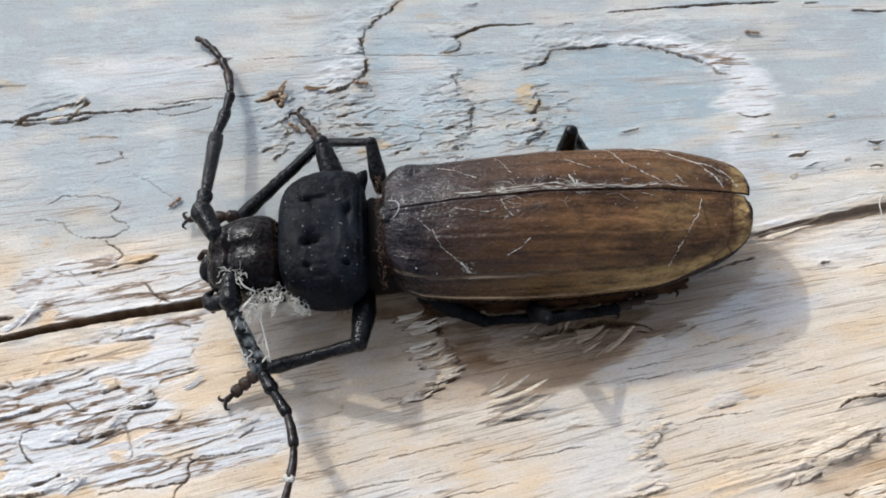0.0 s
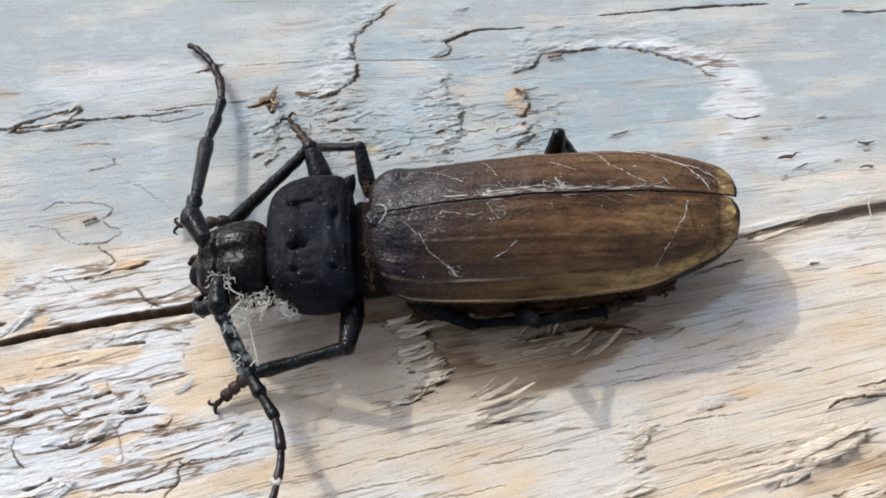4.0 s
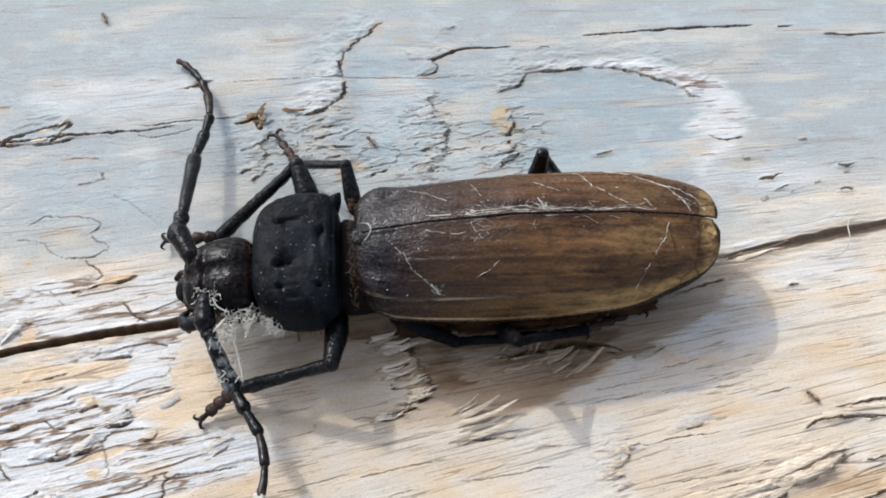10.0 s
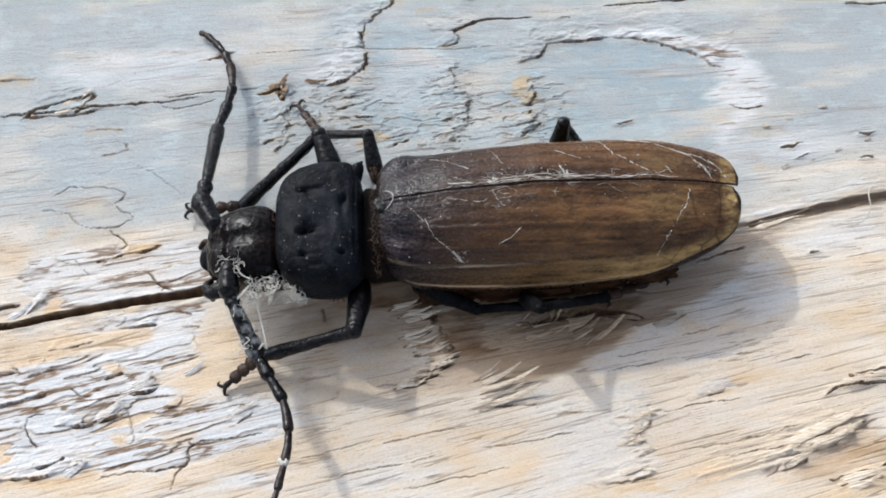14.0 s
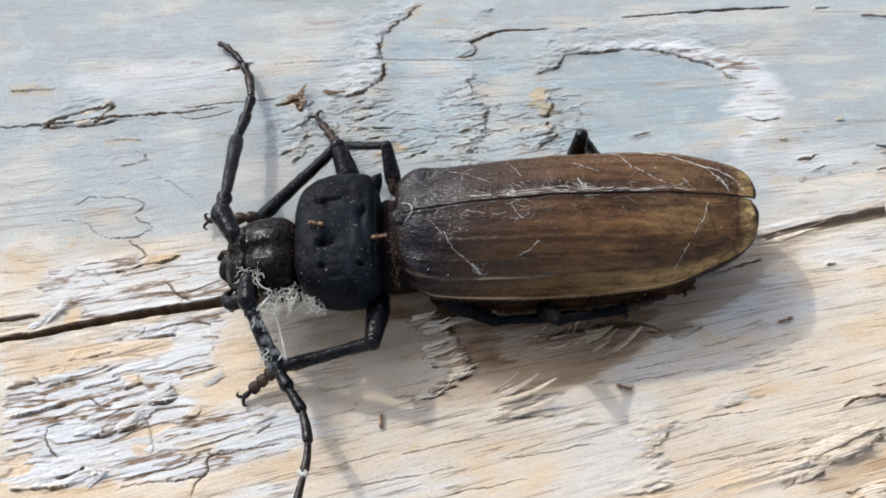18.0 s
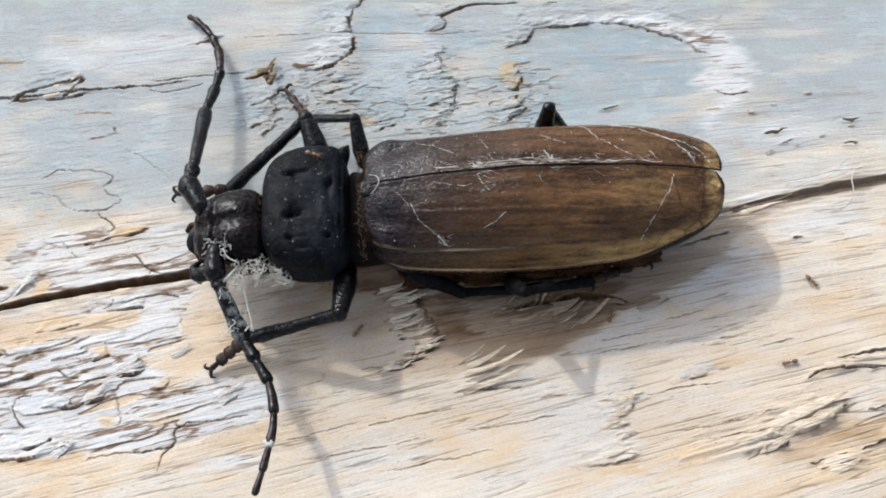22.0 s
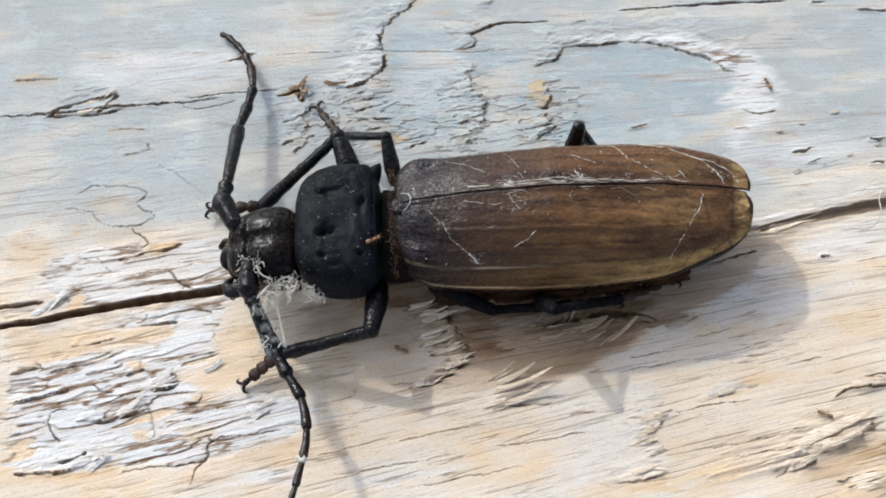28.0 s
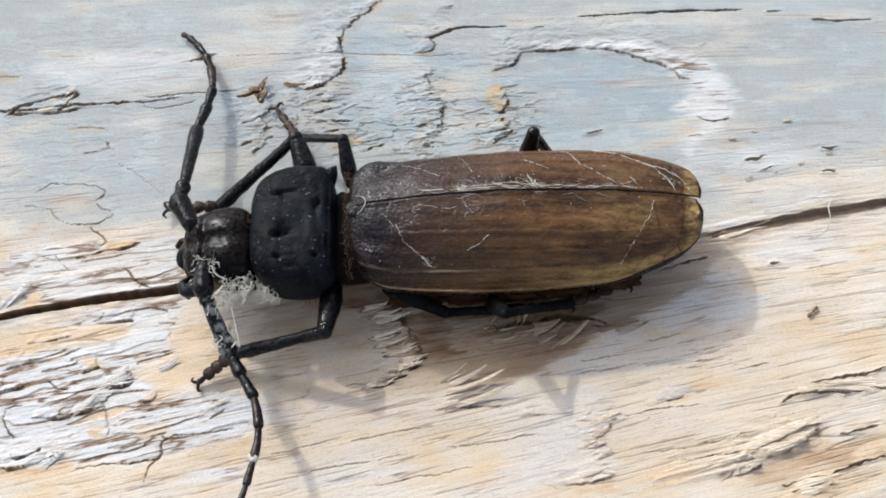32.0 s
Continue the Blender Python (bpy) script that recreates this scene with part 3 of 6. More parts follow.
def terraces(where, lu, lv, levels, rise, gap, seed, dark=0.8, teeth=0.5, bare=0.12):
    """Thin skins that lie over one another: where the next one ends there is a step, with a shadow line painted under
    it here and there.
    Returns the number of skins left."""
    n = levels * (octaves(GU / lu, GV / lv, seed, 3, 0.5) + 0.22 * teeth * octaves(GU / (0.28 * lu), GV / (0.24 * lv), seed + 60, 3, 0.6))
    dv, du = np.gradient(n, STEP_V, STEP_X)
    slope = np.hypot(du, dv) + 1e-4
    skin = np.floor(n)
    part_of = n - skin
    up, down = part_of / slope, (1 - part_of) / slope
    steps = skin + 0.45 * np.exp(-up / 0.35) - 0.9 * (1 - smooth(0.3 * gap, gap, down)) * smooth(-0.3, 0.2, lattice(GU / (0.5 * lu), GV / (0.6 * lv), seed + 80))
    H[:] += where * rise * steps
    seen = smooth(-0.12, 0.22, lattice(GU / (0.5 * lu), GV / (0.6 * lv), seed + 80))
    masks["grime_shade"][:] = np.maximum(masks["grime_shade"], dark * smooth(0.3, 0.8, where) * seen * np.maximum(1 - smooth(0.9 * gap, 1.8 * gap, down), 0.8 * (up < 0.04)))
    masks["ochre"][:] = np.maximum(masks["ochre"], bare * smooth(0.3, 0.8, where) * (1 - smooth(0.05, 0.40, down)))
    return skin


# the peeling white crust of the near side
CRUST = [(-41.0, -13.8), (-34.7, -12.7), (-28.9, -11.5), (-25.2, -10.5), (-25.4, -9.5), (-32.9, -10.0), (-28.8, -8.3), (-20.2, -6.7), (-21.1, -9.4), (-20.9, -12.1), (-24.7, -14.8), (-21.9, -15.4), (-22.3, -17.4), (-19.2, -17.0), (-13.0, -16.3), (-10.7, -18.7), (-13.6, -20.9), (-18.6, -22.5), (-22.1, -23.6), (-28.8, -23.4), (-32.8, -24.6), (-39.1, -24.4)]
box, crust = region(CRUST, 0.5, 0.9, 75)
flaky = np.zeros_like(H)
flaky[box] = crust
box, inside = region([(-39.2, -4.7), (-38.1, -2.7), (-35.2, -1.3), (-29.2, -0.9), (-25.3, -0.7), (-20.6, 0.3), (-19.4, -5.2), (-24.2, -6.1), (-28.4, -7.1), (-35.9, -8.1), (-38.5, -6.1)], 0.35, 0.6, 76)
flaky[box] = np.maximum(flaky[box], 0.75 * inside)
skins = terraces(flaky, 15.0, 2.3, 2.0, 0.10, 0.07, 92, 0.85, 0.3, 0.4)
terraces(0.5 * flaky, 10.0, 0.9, 1.4, 0.04, 0.05, 192, 0.6, 0.4)
masks["skin"] = np.maximum(masks["skin"], flaky * np.where(skins >= -1, 1.0, 0.2))
masks["ochre"] = np.maximum(masks["ochre"], 0.7 * flaky * (skins < -1))
# scales of the grey side
terraces(0.75 * np.clip(scaly, 0, 1), 3.4, 0.95, 1.7, 0.10, 0.06, 293, 0.6, 1.1)
terraces(0.28 * zone((-38, 10), (14, 8)) + 0.22 * zone((36, 10), (9, 5)) + 0.2 * zone((-26, 20), (18, 6)), 9, 1.5, 2.2, 0.10, 0.06, 294, 0.6)

# short drying cracks along the fibres, everywhere
for k, (fu, fv, cut, deep) in enumerate(((0.05, 0.8, 0.30, 0.09), (0.07, 1.5, 0.36, 0.07))):
    n = lattice(GU * fu, GV * fv, 110 + k)
    steep = np.abs(np.gradient(n, STEP_V, axis=0))
    ridge = 1.2 - np.abs(n) / np.maximum(steep, 0.5 * fv) / 0.065
    where = smooth(0.10, 0.32, lattice(GU * 0.16 + 7, GV * fv * 0.6, 120 + k)) * (0.15 + 0.85 * masks["warm"])
    line = np.clip(ridge, 0, 1) * where
    H -= deep * line
    masks["grime_shade"] = np.maximum(masks["grime_shade"], 0.45 * smooth(0.25, 0.7, line))

# the large split that runs under the beetle
SPLIT = [(-45.0, -10.7), (-41.8, -9.9), (-38.6, -9.4), (-34.9, -8.4), (-31.1, -7.6), (-25.7, -6.7), (-20.4, -5.8), (-11.8, -5.0), (6.3, -2.3), (22.1, -0.4), (29.4, 1.0)]
crack(SPLIT, 0.68, 1.7, 0.2, 0.95, 131, 0.25)
crack([(29.2, 0.8), (32.6, 1.8), (35.7, 2.5), (38.9, 3.3), (43.1, 4.2), (50.4, 6.0)], 0.70, 0.5, 0.02, 0.78, 132, 0.2)
crack([(-44.3, -8.4), (-42.2, -7.9), (-38.9, -7.4)], 0.3, 0.9, 0.2, 0.9, 134, 0.2)

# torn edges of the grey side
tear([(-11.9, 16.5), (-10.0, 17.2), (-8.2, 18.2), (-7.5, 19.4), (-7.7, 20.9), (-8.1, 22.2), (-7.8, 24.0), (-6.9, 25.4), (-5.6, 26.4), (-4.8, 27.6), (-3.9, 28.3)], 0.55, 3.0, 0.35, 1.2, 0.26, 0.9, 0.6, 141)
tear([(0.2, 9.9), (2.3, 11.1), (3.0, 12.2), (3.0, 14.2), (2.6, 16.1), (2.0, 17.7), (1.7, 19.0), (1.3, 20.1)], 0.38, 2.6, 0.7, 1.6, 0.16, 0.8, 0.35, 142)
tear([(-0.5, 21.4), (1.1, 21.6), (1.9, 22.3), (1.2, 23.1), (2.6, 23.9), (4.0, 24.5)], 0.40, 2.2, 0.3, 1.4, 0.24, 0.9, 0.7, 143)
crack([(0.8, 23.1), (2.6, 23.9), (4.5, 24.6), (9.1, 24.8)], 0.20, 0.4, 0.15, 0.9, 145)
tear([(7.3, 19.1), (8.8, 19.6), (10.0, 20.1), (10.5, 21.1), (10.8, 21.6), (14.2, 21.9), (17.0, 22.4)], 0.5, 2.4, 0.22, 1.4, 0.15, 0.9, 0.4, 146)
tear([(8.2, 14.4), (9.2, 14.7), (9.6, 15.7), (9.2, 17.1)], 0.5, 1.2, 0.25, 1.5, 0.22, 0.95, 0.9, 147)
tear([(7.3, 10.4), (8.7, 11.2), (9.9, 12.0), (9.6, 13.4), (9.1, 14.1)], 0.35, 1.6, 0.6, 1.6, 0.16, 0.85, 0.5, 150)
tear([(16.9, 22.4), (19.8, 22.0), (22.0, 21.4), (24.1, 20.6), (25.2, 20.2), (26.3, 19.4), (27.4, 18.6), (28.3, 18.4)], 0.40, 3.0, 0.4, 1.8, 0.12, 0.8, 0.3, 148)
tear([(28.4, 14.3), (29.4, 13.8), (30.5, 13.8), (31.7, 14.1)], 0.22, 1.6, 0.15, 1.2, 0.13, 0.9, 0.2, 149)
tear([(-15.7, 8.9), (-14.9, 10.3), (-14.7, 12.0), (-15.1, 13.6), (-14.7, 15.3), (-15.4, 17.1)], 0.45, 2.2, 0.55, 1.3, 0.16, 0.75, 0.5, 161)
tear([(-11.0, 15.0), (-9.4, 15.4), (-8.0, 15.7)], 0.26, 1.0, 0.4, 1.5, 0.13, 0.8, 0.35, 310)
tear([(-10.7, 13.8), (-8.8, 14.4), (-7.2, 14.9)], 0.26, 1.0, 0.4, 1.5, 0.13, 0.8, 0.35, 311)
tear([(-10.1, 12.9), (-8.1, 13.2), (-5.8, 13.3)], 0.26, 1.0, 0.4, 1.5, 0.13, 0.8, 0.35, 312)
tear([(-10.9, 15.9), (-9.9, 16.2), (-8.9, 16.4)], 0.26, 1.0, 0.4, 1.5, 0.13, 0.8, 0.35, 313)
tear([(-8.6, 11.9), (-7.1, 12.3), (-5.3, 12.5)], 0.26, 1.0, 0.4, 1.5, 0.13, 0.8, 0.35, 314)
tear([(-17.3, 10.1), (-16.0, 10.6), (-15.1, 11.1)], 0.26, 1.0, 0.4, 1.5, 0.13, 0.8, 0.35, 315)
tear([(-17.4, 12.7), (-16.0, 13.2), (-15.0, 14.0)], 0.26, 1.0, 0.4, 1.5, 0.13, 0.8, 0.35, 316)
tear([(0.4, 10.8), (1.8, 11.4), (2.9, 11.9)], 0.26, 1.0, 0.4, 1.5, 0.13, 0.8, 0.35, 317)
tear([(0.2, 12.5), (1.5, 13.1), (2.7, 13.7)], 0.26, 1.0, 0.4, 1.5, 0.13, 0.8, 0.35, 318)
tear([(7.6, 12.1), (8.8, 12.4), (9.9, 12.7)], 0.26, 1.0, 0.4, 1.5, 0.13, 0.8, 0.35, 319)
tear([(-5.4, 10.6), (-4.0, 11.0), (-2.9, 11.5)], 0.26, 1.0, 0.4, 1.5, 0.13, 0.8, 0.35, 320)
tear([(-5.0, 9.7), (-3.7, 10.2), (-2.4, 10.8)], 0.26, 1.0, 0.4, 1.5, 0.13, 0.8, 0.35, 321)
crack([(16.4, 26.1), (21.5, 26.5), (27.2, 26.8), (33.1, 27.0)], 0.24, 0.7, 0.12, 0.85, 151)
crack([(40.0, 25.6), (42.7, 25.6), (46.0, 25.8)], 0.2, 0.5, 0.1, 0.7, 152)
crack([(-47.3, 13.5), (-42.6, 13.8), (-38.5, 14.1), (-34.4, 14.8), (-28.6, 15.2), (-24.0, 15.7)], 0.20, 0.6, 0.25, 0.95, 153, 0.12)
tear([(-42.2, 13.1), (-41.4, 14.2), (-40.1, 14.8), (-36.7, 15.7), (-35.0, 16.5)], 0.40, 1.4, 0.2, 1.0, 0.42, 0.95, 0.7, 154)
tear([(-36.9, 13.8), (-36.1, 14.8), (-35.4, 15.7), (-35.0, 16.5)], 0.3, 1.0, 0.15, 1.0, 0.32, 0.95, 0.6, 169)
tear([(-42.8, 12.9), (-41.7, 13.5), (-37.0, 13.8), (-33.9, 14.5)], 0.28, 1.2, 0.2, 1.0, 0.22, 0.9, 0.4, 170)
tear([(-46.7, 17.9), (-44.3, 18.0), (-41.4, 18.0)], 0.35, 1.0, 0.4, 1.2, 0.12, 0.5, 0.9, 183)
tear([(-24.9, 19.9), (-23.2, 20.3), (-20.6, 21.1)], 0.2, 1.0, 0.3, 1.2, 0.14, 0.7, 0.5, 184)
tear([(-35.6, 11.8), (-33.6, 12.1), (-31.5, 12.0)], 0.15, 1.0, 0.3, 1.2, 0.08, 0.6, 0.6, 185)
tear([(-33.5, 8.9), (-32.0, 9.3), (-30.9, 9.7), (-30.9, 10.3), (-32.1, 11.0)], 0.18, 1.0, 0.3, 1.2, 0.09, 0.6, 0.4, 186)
crack([(-28.1, 15.8), (-25.2, 16.0), (-21.7, 16.4), (-18.3, 16.7)], 0.12, 0.35, 0.2, 0.7, 155)
crack([(-28.0, 14.8), (-26.2, 14.5), (-23.9, 14.9), (-22.5, 15.4)], 0.10, 0.3, 0.2, 0.7, 156)
crack([(-21.0, 20.7), (-14.0, 21.1), (-8.2, 21.2), (-0.1, 21.1), (5.6, 21.3)], 0.07, 0.2, 0.15, 0.45, 159)
crack([(-37.5, 4.3), (-35.8, 5.5), (-33.9, 5.3), (-31.2, 5.2), (-30.3, 4.4), (-31.2, 3.6)], 0.10, 0.2, 0.4, 0.5, 162)
crack([(-31.2, 3.6), (-30.2, 2.9), (-29.1, 2.1), (-29.5, 1.5), (-31.4, 0.8), (-33.1, 0.9), (-34.3, 1.2)], 0.11, 0.2, 0.4, 0.55, 163)
crack([(-34.3, 1.2), (-35.1, 1.9), (-35.8, 2.6), (-37.1, 2.8), (-38.5, 2.6)], 0.08, 0.15, 0.4, 0.4, 164)
tear([(-32.2, -2.9), (-30.4, -2.4), (-29.1, -1.9), (-26.9, -1.5), (-25.8, -0.8)], 0.35, 1.2, 0.4, 1.3, 0.24, 0.95, 0.9, 165)
crack([(-31.2, 0.8), (-30.1, -0.1), (-29.3, -0.9), (-29.8, -1.7)], 0.16, 0.4, 0.4, 0.7, 187)
crack([(-30.1, 8.1), (-28.0, 7.2), (-26.1, 5.8), (-24.5, 4.6)], 0.06, 0.15, 0.5, 0.3, 166)
crack([(-27.0, -3.9), (-25.7, -4.9), (-24.0, -5.8)], 0.13, 0.3, 0.3, 0.8, 167)
crack([(-34.3, -2.4), (-33.6, -3.3), (-32.6, -4.1)], 0.08, 0.25, 0.3, 0.6, 168)
crack([(-28.2, -8.7), (-28.5, -9.3), (-29.4, -9.6)], 0.08, 0.25, 0.3, 0.6, 188)
crack([(33.0, 9.2), (34.1, 9.5), (35.2, 10.0)], 0.22, 0.3, 0.3, 0.6, 191, 0.2)
crack([(40.4, 10.7), (41.9, 11.0)], 0.2, 0.3, 0.3, 0.6, 192, 0.2)
crack([(34.4, 8.2), (35.6, 8.4)], 0.1, 0.3, 0.3, 0.6, 193, 0.2)
crack([(27.7, 12.0), (28.9, 12.2)], 0.12, 0.3, 0.3, 0.6, 194, 0.2)
crack([(17.4, 12.2), (18.5, 12.4), (19.1, 12.7)], 0.14, 0.3, 0.3, 0.6, 195, 0.2)
crack([(35.6, 26.7), (37.0, 26.7)], 0.2, 0.3, 0.3, 0.6, 196, 0.2)
crack([(40.2, 25.8), (41.9, 25.6)], 0.2, 0.3, 0.3, 0.6, 197, 0.2)
crack([(2.0, 27.0), (3.4, 27.3)], 0.1, 0.3, 0.3, 0.6, 198, 0.2)
crack([(11.5, 24.6), (13.0, 24.7)], 0.08, 0.3, 0.3, 0.6, 199, 0.2)
crack([(40.4, 8.1), (41.6, 8.4)], 0.16, 0.3, 0.3, 0.6, 200, 0.2)
crack([(29.2, -1.4), (27.1, -2.0)], 0.12, 0.3, 0.3, 0.6, 201, 0.2)
crack([(24.7, -2.7), (29.4, -1.4)], 0.12, 0.3, 0.3, 0.6, 202, 0.2)
crack([(35.1, -2.0), (36.0, -1.9)], 0.14, 0.3, 0.3, 0.6, 203, 0.2)

crack([(-16.2, 16.8), (-15.8, 16.0), (-15.5, 15.2)], 0.45, 0.6, 0.3, 0.95, 186)
crack([(-18.2, 15.9), (-16.9, 16.2), (-15.9, 17.1)], 0.3, 0.5, 0.3, 0.9, 185)
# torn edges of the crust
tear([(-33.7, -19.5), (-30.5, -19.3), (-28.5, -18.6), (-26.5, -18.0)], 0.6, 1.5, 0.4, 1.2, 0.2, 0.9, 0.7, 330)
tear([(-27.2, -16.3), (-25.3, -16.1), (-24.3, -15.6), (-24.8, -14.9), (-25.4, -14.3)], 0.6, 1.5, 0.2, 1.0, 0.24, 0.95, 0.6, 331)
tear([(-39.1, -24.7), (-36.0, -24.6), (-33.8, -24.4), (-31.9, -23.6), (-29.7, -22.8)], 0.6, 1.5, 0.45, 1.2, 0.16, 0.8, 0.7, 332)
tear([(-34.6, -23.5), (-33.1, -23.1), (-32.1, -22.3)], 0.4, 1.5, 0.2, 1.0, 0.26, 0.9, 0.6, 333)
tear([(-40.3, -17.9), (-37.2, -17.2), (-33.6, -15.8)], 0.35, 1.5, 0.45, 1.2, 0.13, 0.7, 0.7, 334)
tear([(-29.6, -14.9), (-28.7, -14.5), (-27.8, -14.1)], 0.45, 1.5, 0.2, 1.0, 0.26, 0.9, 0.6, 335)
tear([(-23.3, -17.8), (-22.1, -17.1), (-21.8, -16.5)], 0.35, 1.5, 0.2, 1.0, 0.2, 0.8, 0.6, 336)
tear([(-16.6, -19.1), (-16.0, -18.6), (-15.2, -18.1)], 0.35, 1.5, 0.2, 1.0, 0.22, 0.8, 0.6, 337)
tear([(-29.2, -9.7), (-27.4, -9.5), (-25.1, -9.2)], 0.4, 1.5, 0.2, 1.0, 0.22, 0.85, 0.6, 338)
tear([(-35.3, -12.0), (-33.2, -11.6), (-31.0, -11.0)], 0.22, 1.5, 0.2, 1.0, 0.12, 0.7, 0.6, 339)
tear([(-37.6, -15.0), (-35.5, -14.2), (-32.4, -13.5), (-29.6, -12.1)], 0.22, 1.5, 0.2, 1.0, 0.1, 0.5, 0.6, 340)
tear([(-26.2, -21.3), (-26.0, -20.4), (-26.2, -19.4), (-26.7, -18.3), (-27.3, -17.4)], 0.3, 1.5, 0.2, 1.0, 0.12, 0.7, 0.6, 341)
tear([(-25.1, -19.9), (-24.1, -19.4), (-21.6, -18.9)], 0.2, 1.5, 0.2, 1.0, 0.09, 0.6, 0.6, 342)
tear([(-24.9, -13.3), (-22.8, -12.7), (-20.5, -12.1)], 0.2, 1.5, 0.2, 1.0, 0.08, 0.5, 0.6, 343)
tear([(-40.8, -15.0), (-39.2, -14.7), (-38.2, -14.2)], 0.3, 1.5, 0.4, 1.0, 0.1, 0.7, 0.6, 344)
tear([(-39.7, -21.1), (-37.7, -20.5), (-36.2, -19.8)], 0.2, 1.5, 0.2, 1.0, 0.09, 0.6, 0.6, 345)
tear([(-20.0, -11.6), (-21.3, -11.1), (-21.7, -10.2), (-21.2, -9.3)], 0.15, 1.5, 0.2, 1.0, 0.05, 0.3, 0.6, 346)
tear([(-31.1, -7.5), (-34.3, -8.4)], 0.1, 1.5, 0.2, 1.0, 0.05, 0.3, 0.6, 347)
crack([(-28.5, -24.6), (-27.7, -24.1), (-22.1, -23.3), (-20.6, -22.5), (-20.6, -21.2), (-17.8, -20.6), (-13.5, -19.7)], 0.12, 0.3, 0.3, 0.7, 179)
crack([(-36.1, -18.7), (-36.2, -19.5), (-35.7, -20.5), (-34.8, -21.5)], 0.14, 0.35, 0.35, 0.85, 180)
crack([(-36.2, -18.7), (-35.4, -18.3), (-34.6, -18.3)], 0.12, 0.3, 0.2, 0.7, 181)
crack([(-32.6, -15.9), (-31.5, -16.5), (-30.4, -16.6)], 0.12, 0.3, 0.3, 0.7, 182)
crack([(-21.8, -25.3), (-21.7, -24.2), (-21.3, -23.5), (-20.5, -22.8)], 0.10, 0.3, 0.3, 0.7, 189)

# the torn edges of the tan side
tear([(0.9, -6.4), (0.4, -7.9), (1.3, -9.3), (1.7, -10.7), (3.1, -12.4), (1.0, -13.8), (-0.8, -15.2)][::-1], 0.35, 3.6, 0.5, 1.0, 0.16, 0.7, 0.3, 171)
COMB = ((-0.3, -6.8), (0.7, -7.5), (1.4, -7.9), (0.9, -9.6), (1.4, -10.5), (2.3, -11.0), (2.4, -11.4), (3.5, -12.1), (3.1, -12.8), (1.8, -13.8), (0.7, -14.6))
# under each tooth a groove, coloured dark as its shadow
for k, (x, y) in enumerate(COMB):
    crack([(x - 3.2, y - 0.95), (x - 1.2, y - 0.62), (x - 0.2, y - 0.25)], 0.17 + 0.05 * (k % 3), 0.55, 0.12, 0.95, 260 + k)
tear([(17.1, -18.1), (19.0, -18.0), (20.9, -17.5)], 0.25, 2.2, 0.35, 1.4, 0.07, 0.5, 0.45, 360)
tear([(18.5, -20.2), (19.5, -19.3), (20.3, -18.7), (20.6, -18.1)], 0.35, 2.2, 0.35, 1.4, 0.1, 0.6, 0.45, 361)
tear([(18.1, -20.8), (19.0, -20.6), (19.8, -20.2)], 0.25, 2.2, 0.35, 1.4, 0.07, 0.5, 0.45, 362)
tear([(19.1, -21.7), (20.0, -21.5), (20.9, -21.0)], 0.3, 2.2, 0.35, 1.4, 0.08, 0.6, 0.45, 363)
tear([(16.6, -24.8), (17.0, -24.2), (19.4, -23.7), (20.8, -23.1)], 0.35, 2.2, 0.35, 1.4, 0.09, 0.6, 0.45, 364)
tear([(25.5, -15.9), (27.0, -15.5)], 0.2, 2.2, 0.35, 1.4, 0.1, 0.7, 0.45, 370)
tear([(23.8, -16.5), (25.8, -15.8)], 0.15, 2.2, 0.35, 1.4, 0.1, 0.5, 0.45, 371)
tear([(28.1, -12.0), (30.7, -11.6)], 0.12, 2.2, 0.35, 1.4, 0.08, 0.6, 0.45, 372)
tear([(23.1, -12.6), (27.7, -11.6), (31.7, -10.2)], 0.18, 2.2, 0.35, 1.4, 0.05, 0.3, 0.45, 373)
tear([(31.6, -12.8), (35.0, -11.9)], 0.1, 2.2, 0.35, 1.4, 0.08, 0.5, 0.45, 374)
tear([(5.0, -17.6), (7.1, -17.1), (10.6, -16.9)], 0.25, 2.2, 0.35, 1.4, 0.16, 0.7, 0.45, 375)
tear([(12.1, -17.8), (14.6, -17.5), (17.1, -17.2)], 0.2, 2.2, 0.35, 1.4, 0.08, 0.4, 0.45, 376)
crack([(-11.2, -22.5), (-7.4, -21.5), (-3.9, -20.3)], 0.075, 0.22, 0.25, 0.6, 380)
crack([(-3.4, -20.8), (1.1, -19.7), (4.6, -19.0)], 0.075, 0.22, 0.25, 0.6, 381)
crack([(5.6, -21.0), (9.6, -20.4), (14.1, -19.3)], 0.075, 0.22, 0.25, 0.6, 382)
crack([(-1.2, -24.9), (3.2, -23.9), (8.2, -22.8)], 0.075, 0.22, 0.25, 0.6, 383)
crack([(-8.3, -24.0), (-3.3, -23.0), (1.7, -21.9)], 0.075, 0.22, 0.25, 0.6, 384)
crack([(-4.2, -15.4), (-1.4, -14.9), (1.4, -14.1)], 0.075, 0.22, 0.25, 0.6, 385)
crack([(21.5, -17.4), (26.0, -16.5), (28.4, -16.1)], 0.075, 0.22, 0.25, 0.6, 386)
crack([(26.7, -21.5), (30.6, -20.8), (34.5, -20.2)], 0.075, 0.22, 0.25, 0.6, 387)
crack([(23.8, -20.9), (27.8, -20.0), (33.2, -18.7)], 0.075, 0.22, 0.25, 0.6, 388)
crack([(16.6, -13.6), (20.1, -12.9), (22.9, -12.2)], 0.075, 0.22, 0.25, 0.6, 389)
crack([(17.6, -12.1), (21.7, -11.4)], 0.075, 0.22, 0.25, 0.6, 390)
crack([(23.2, -10.1), (26.8, -9.3)], 0.075, 0.22, 0.25, 0.6, 391)
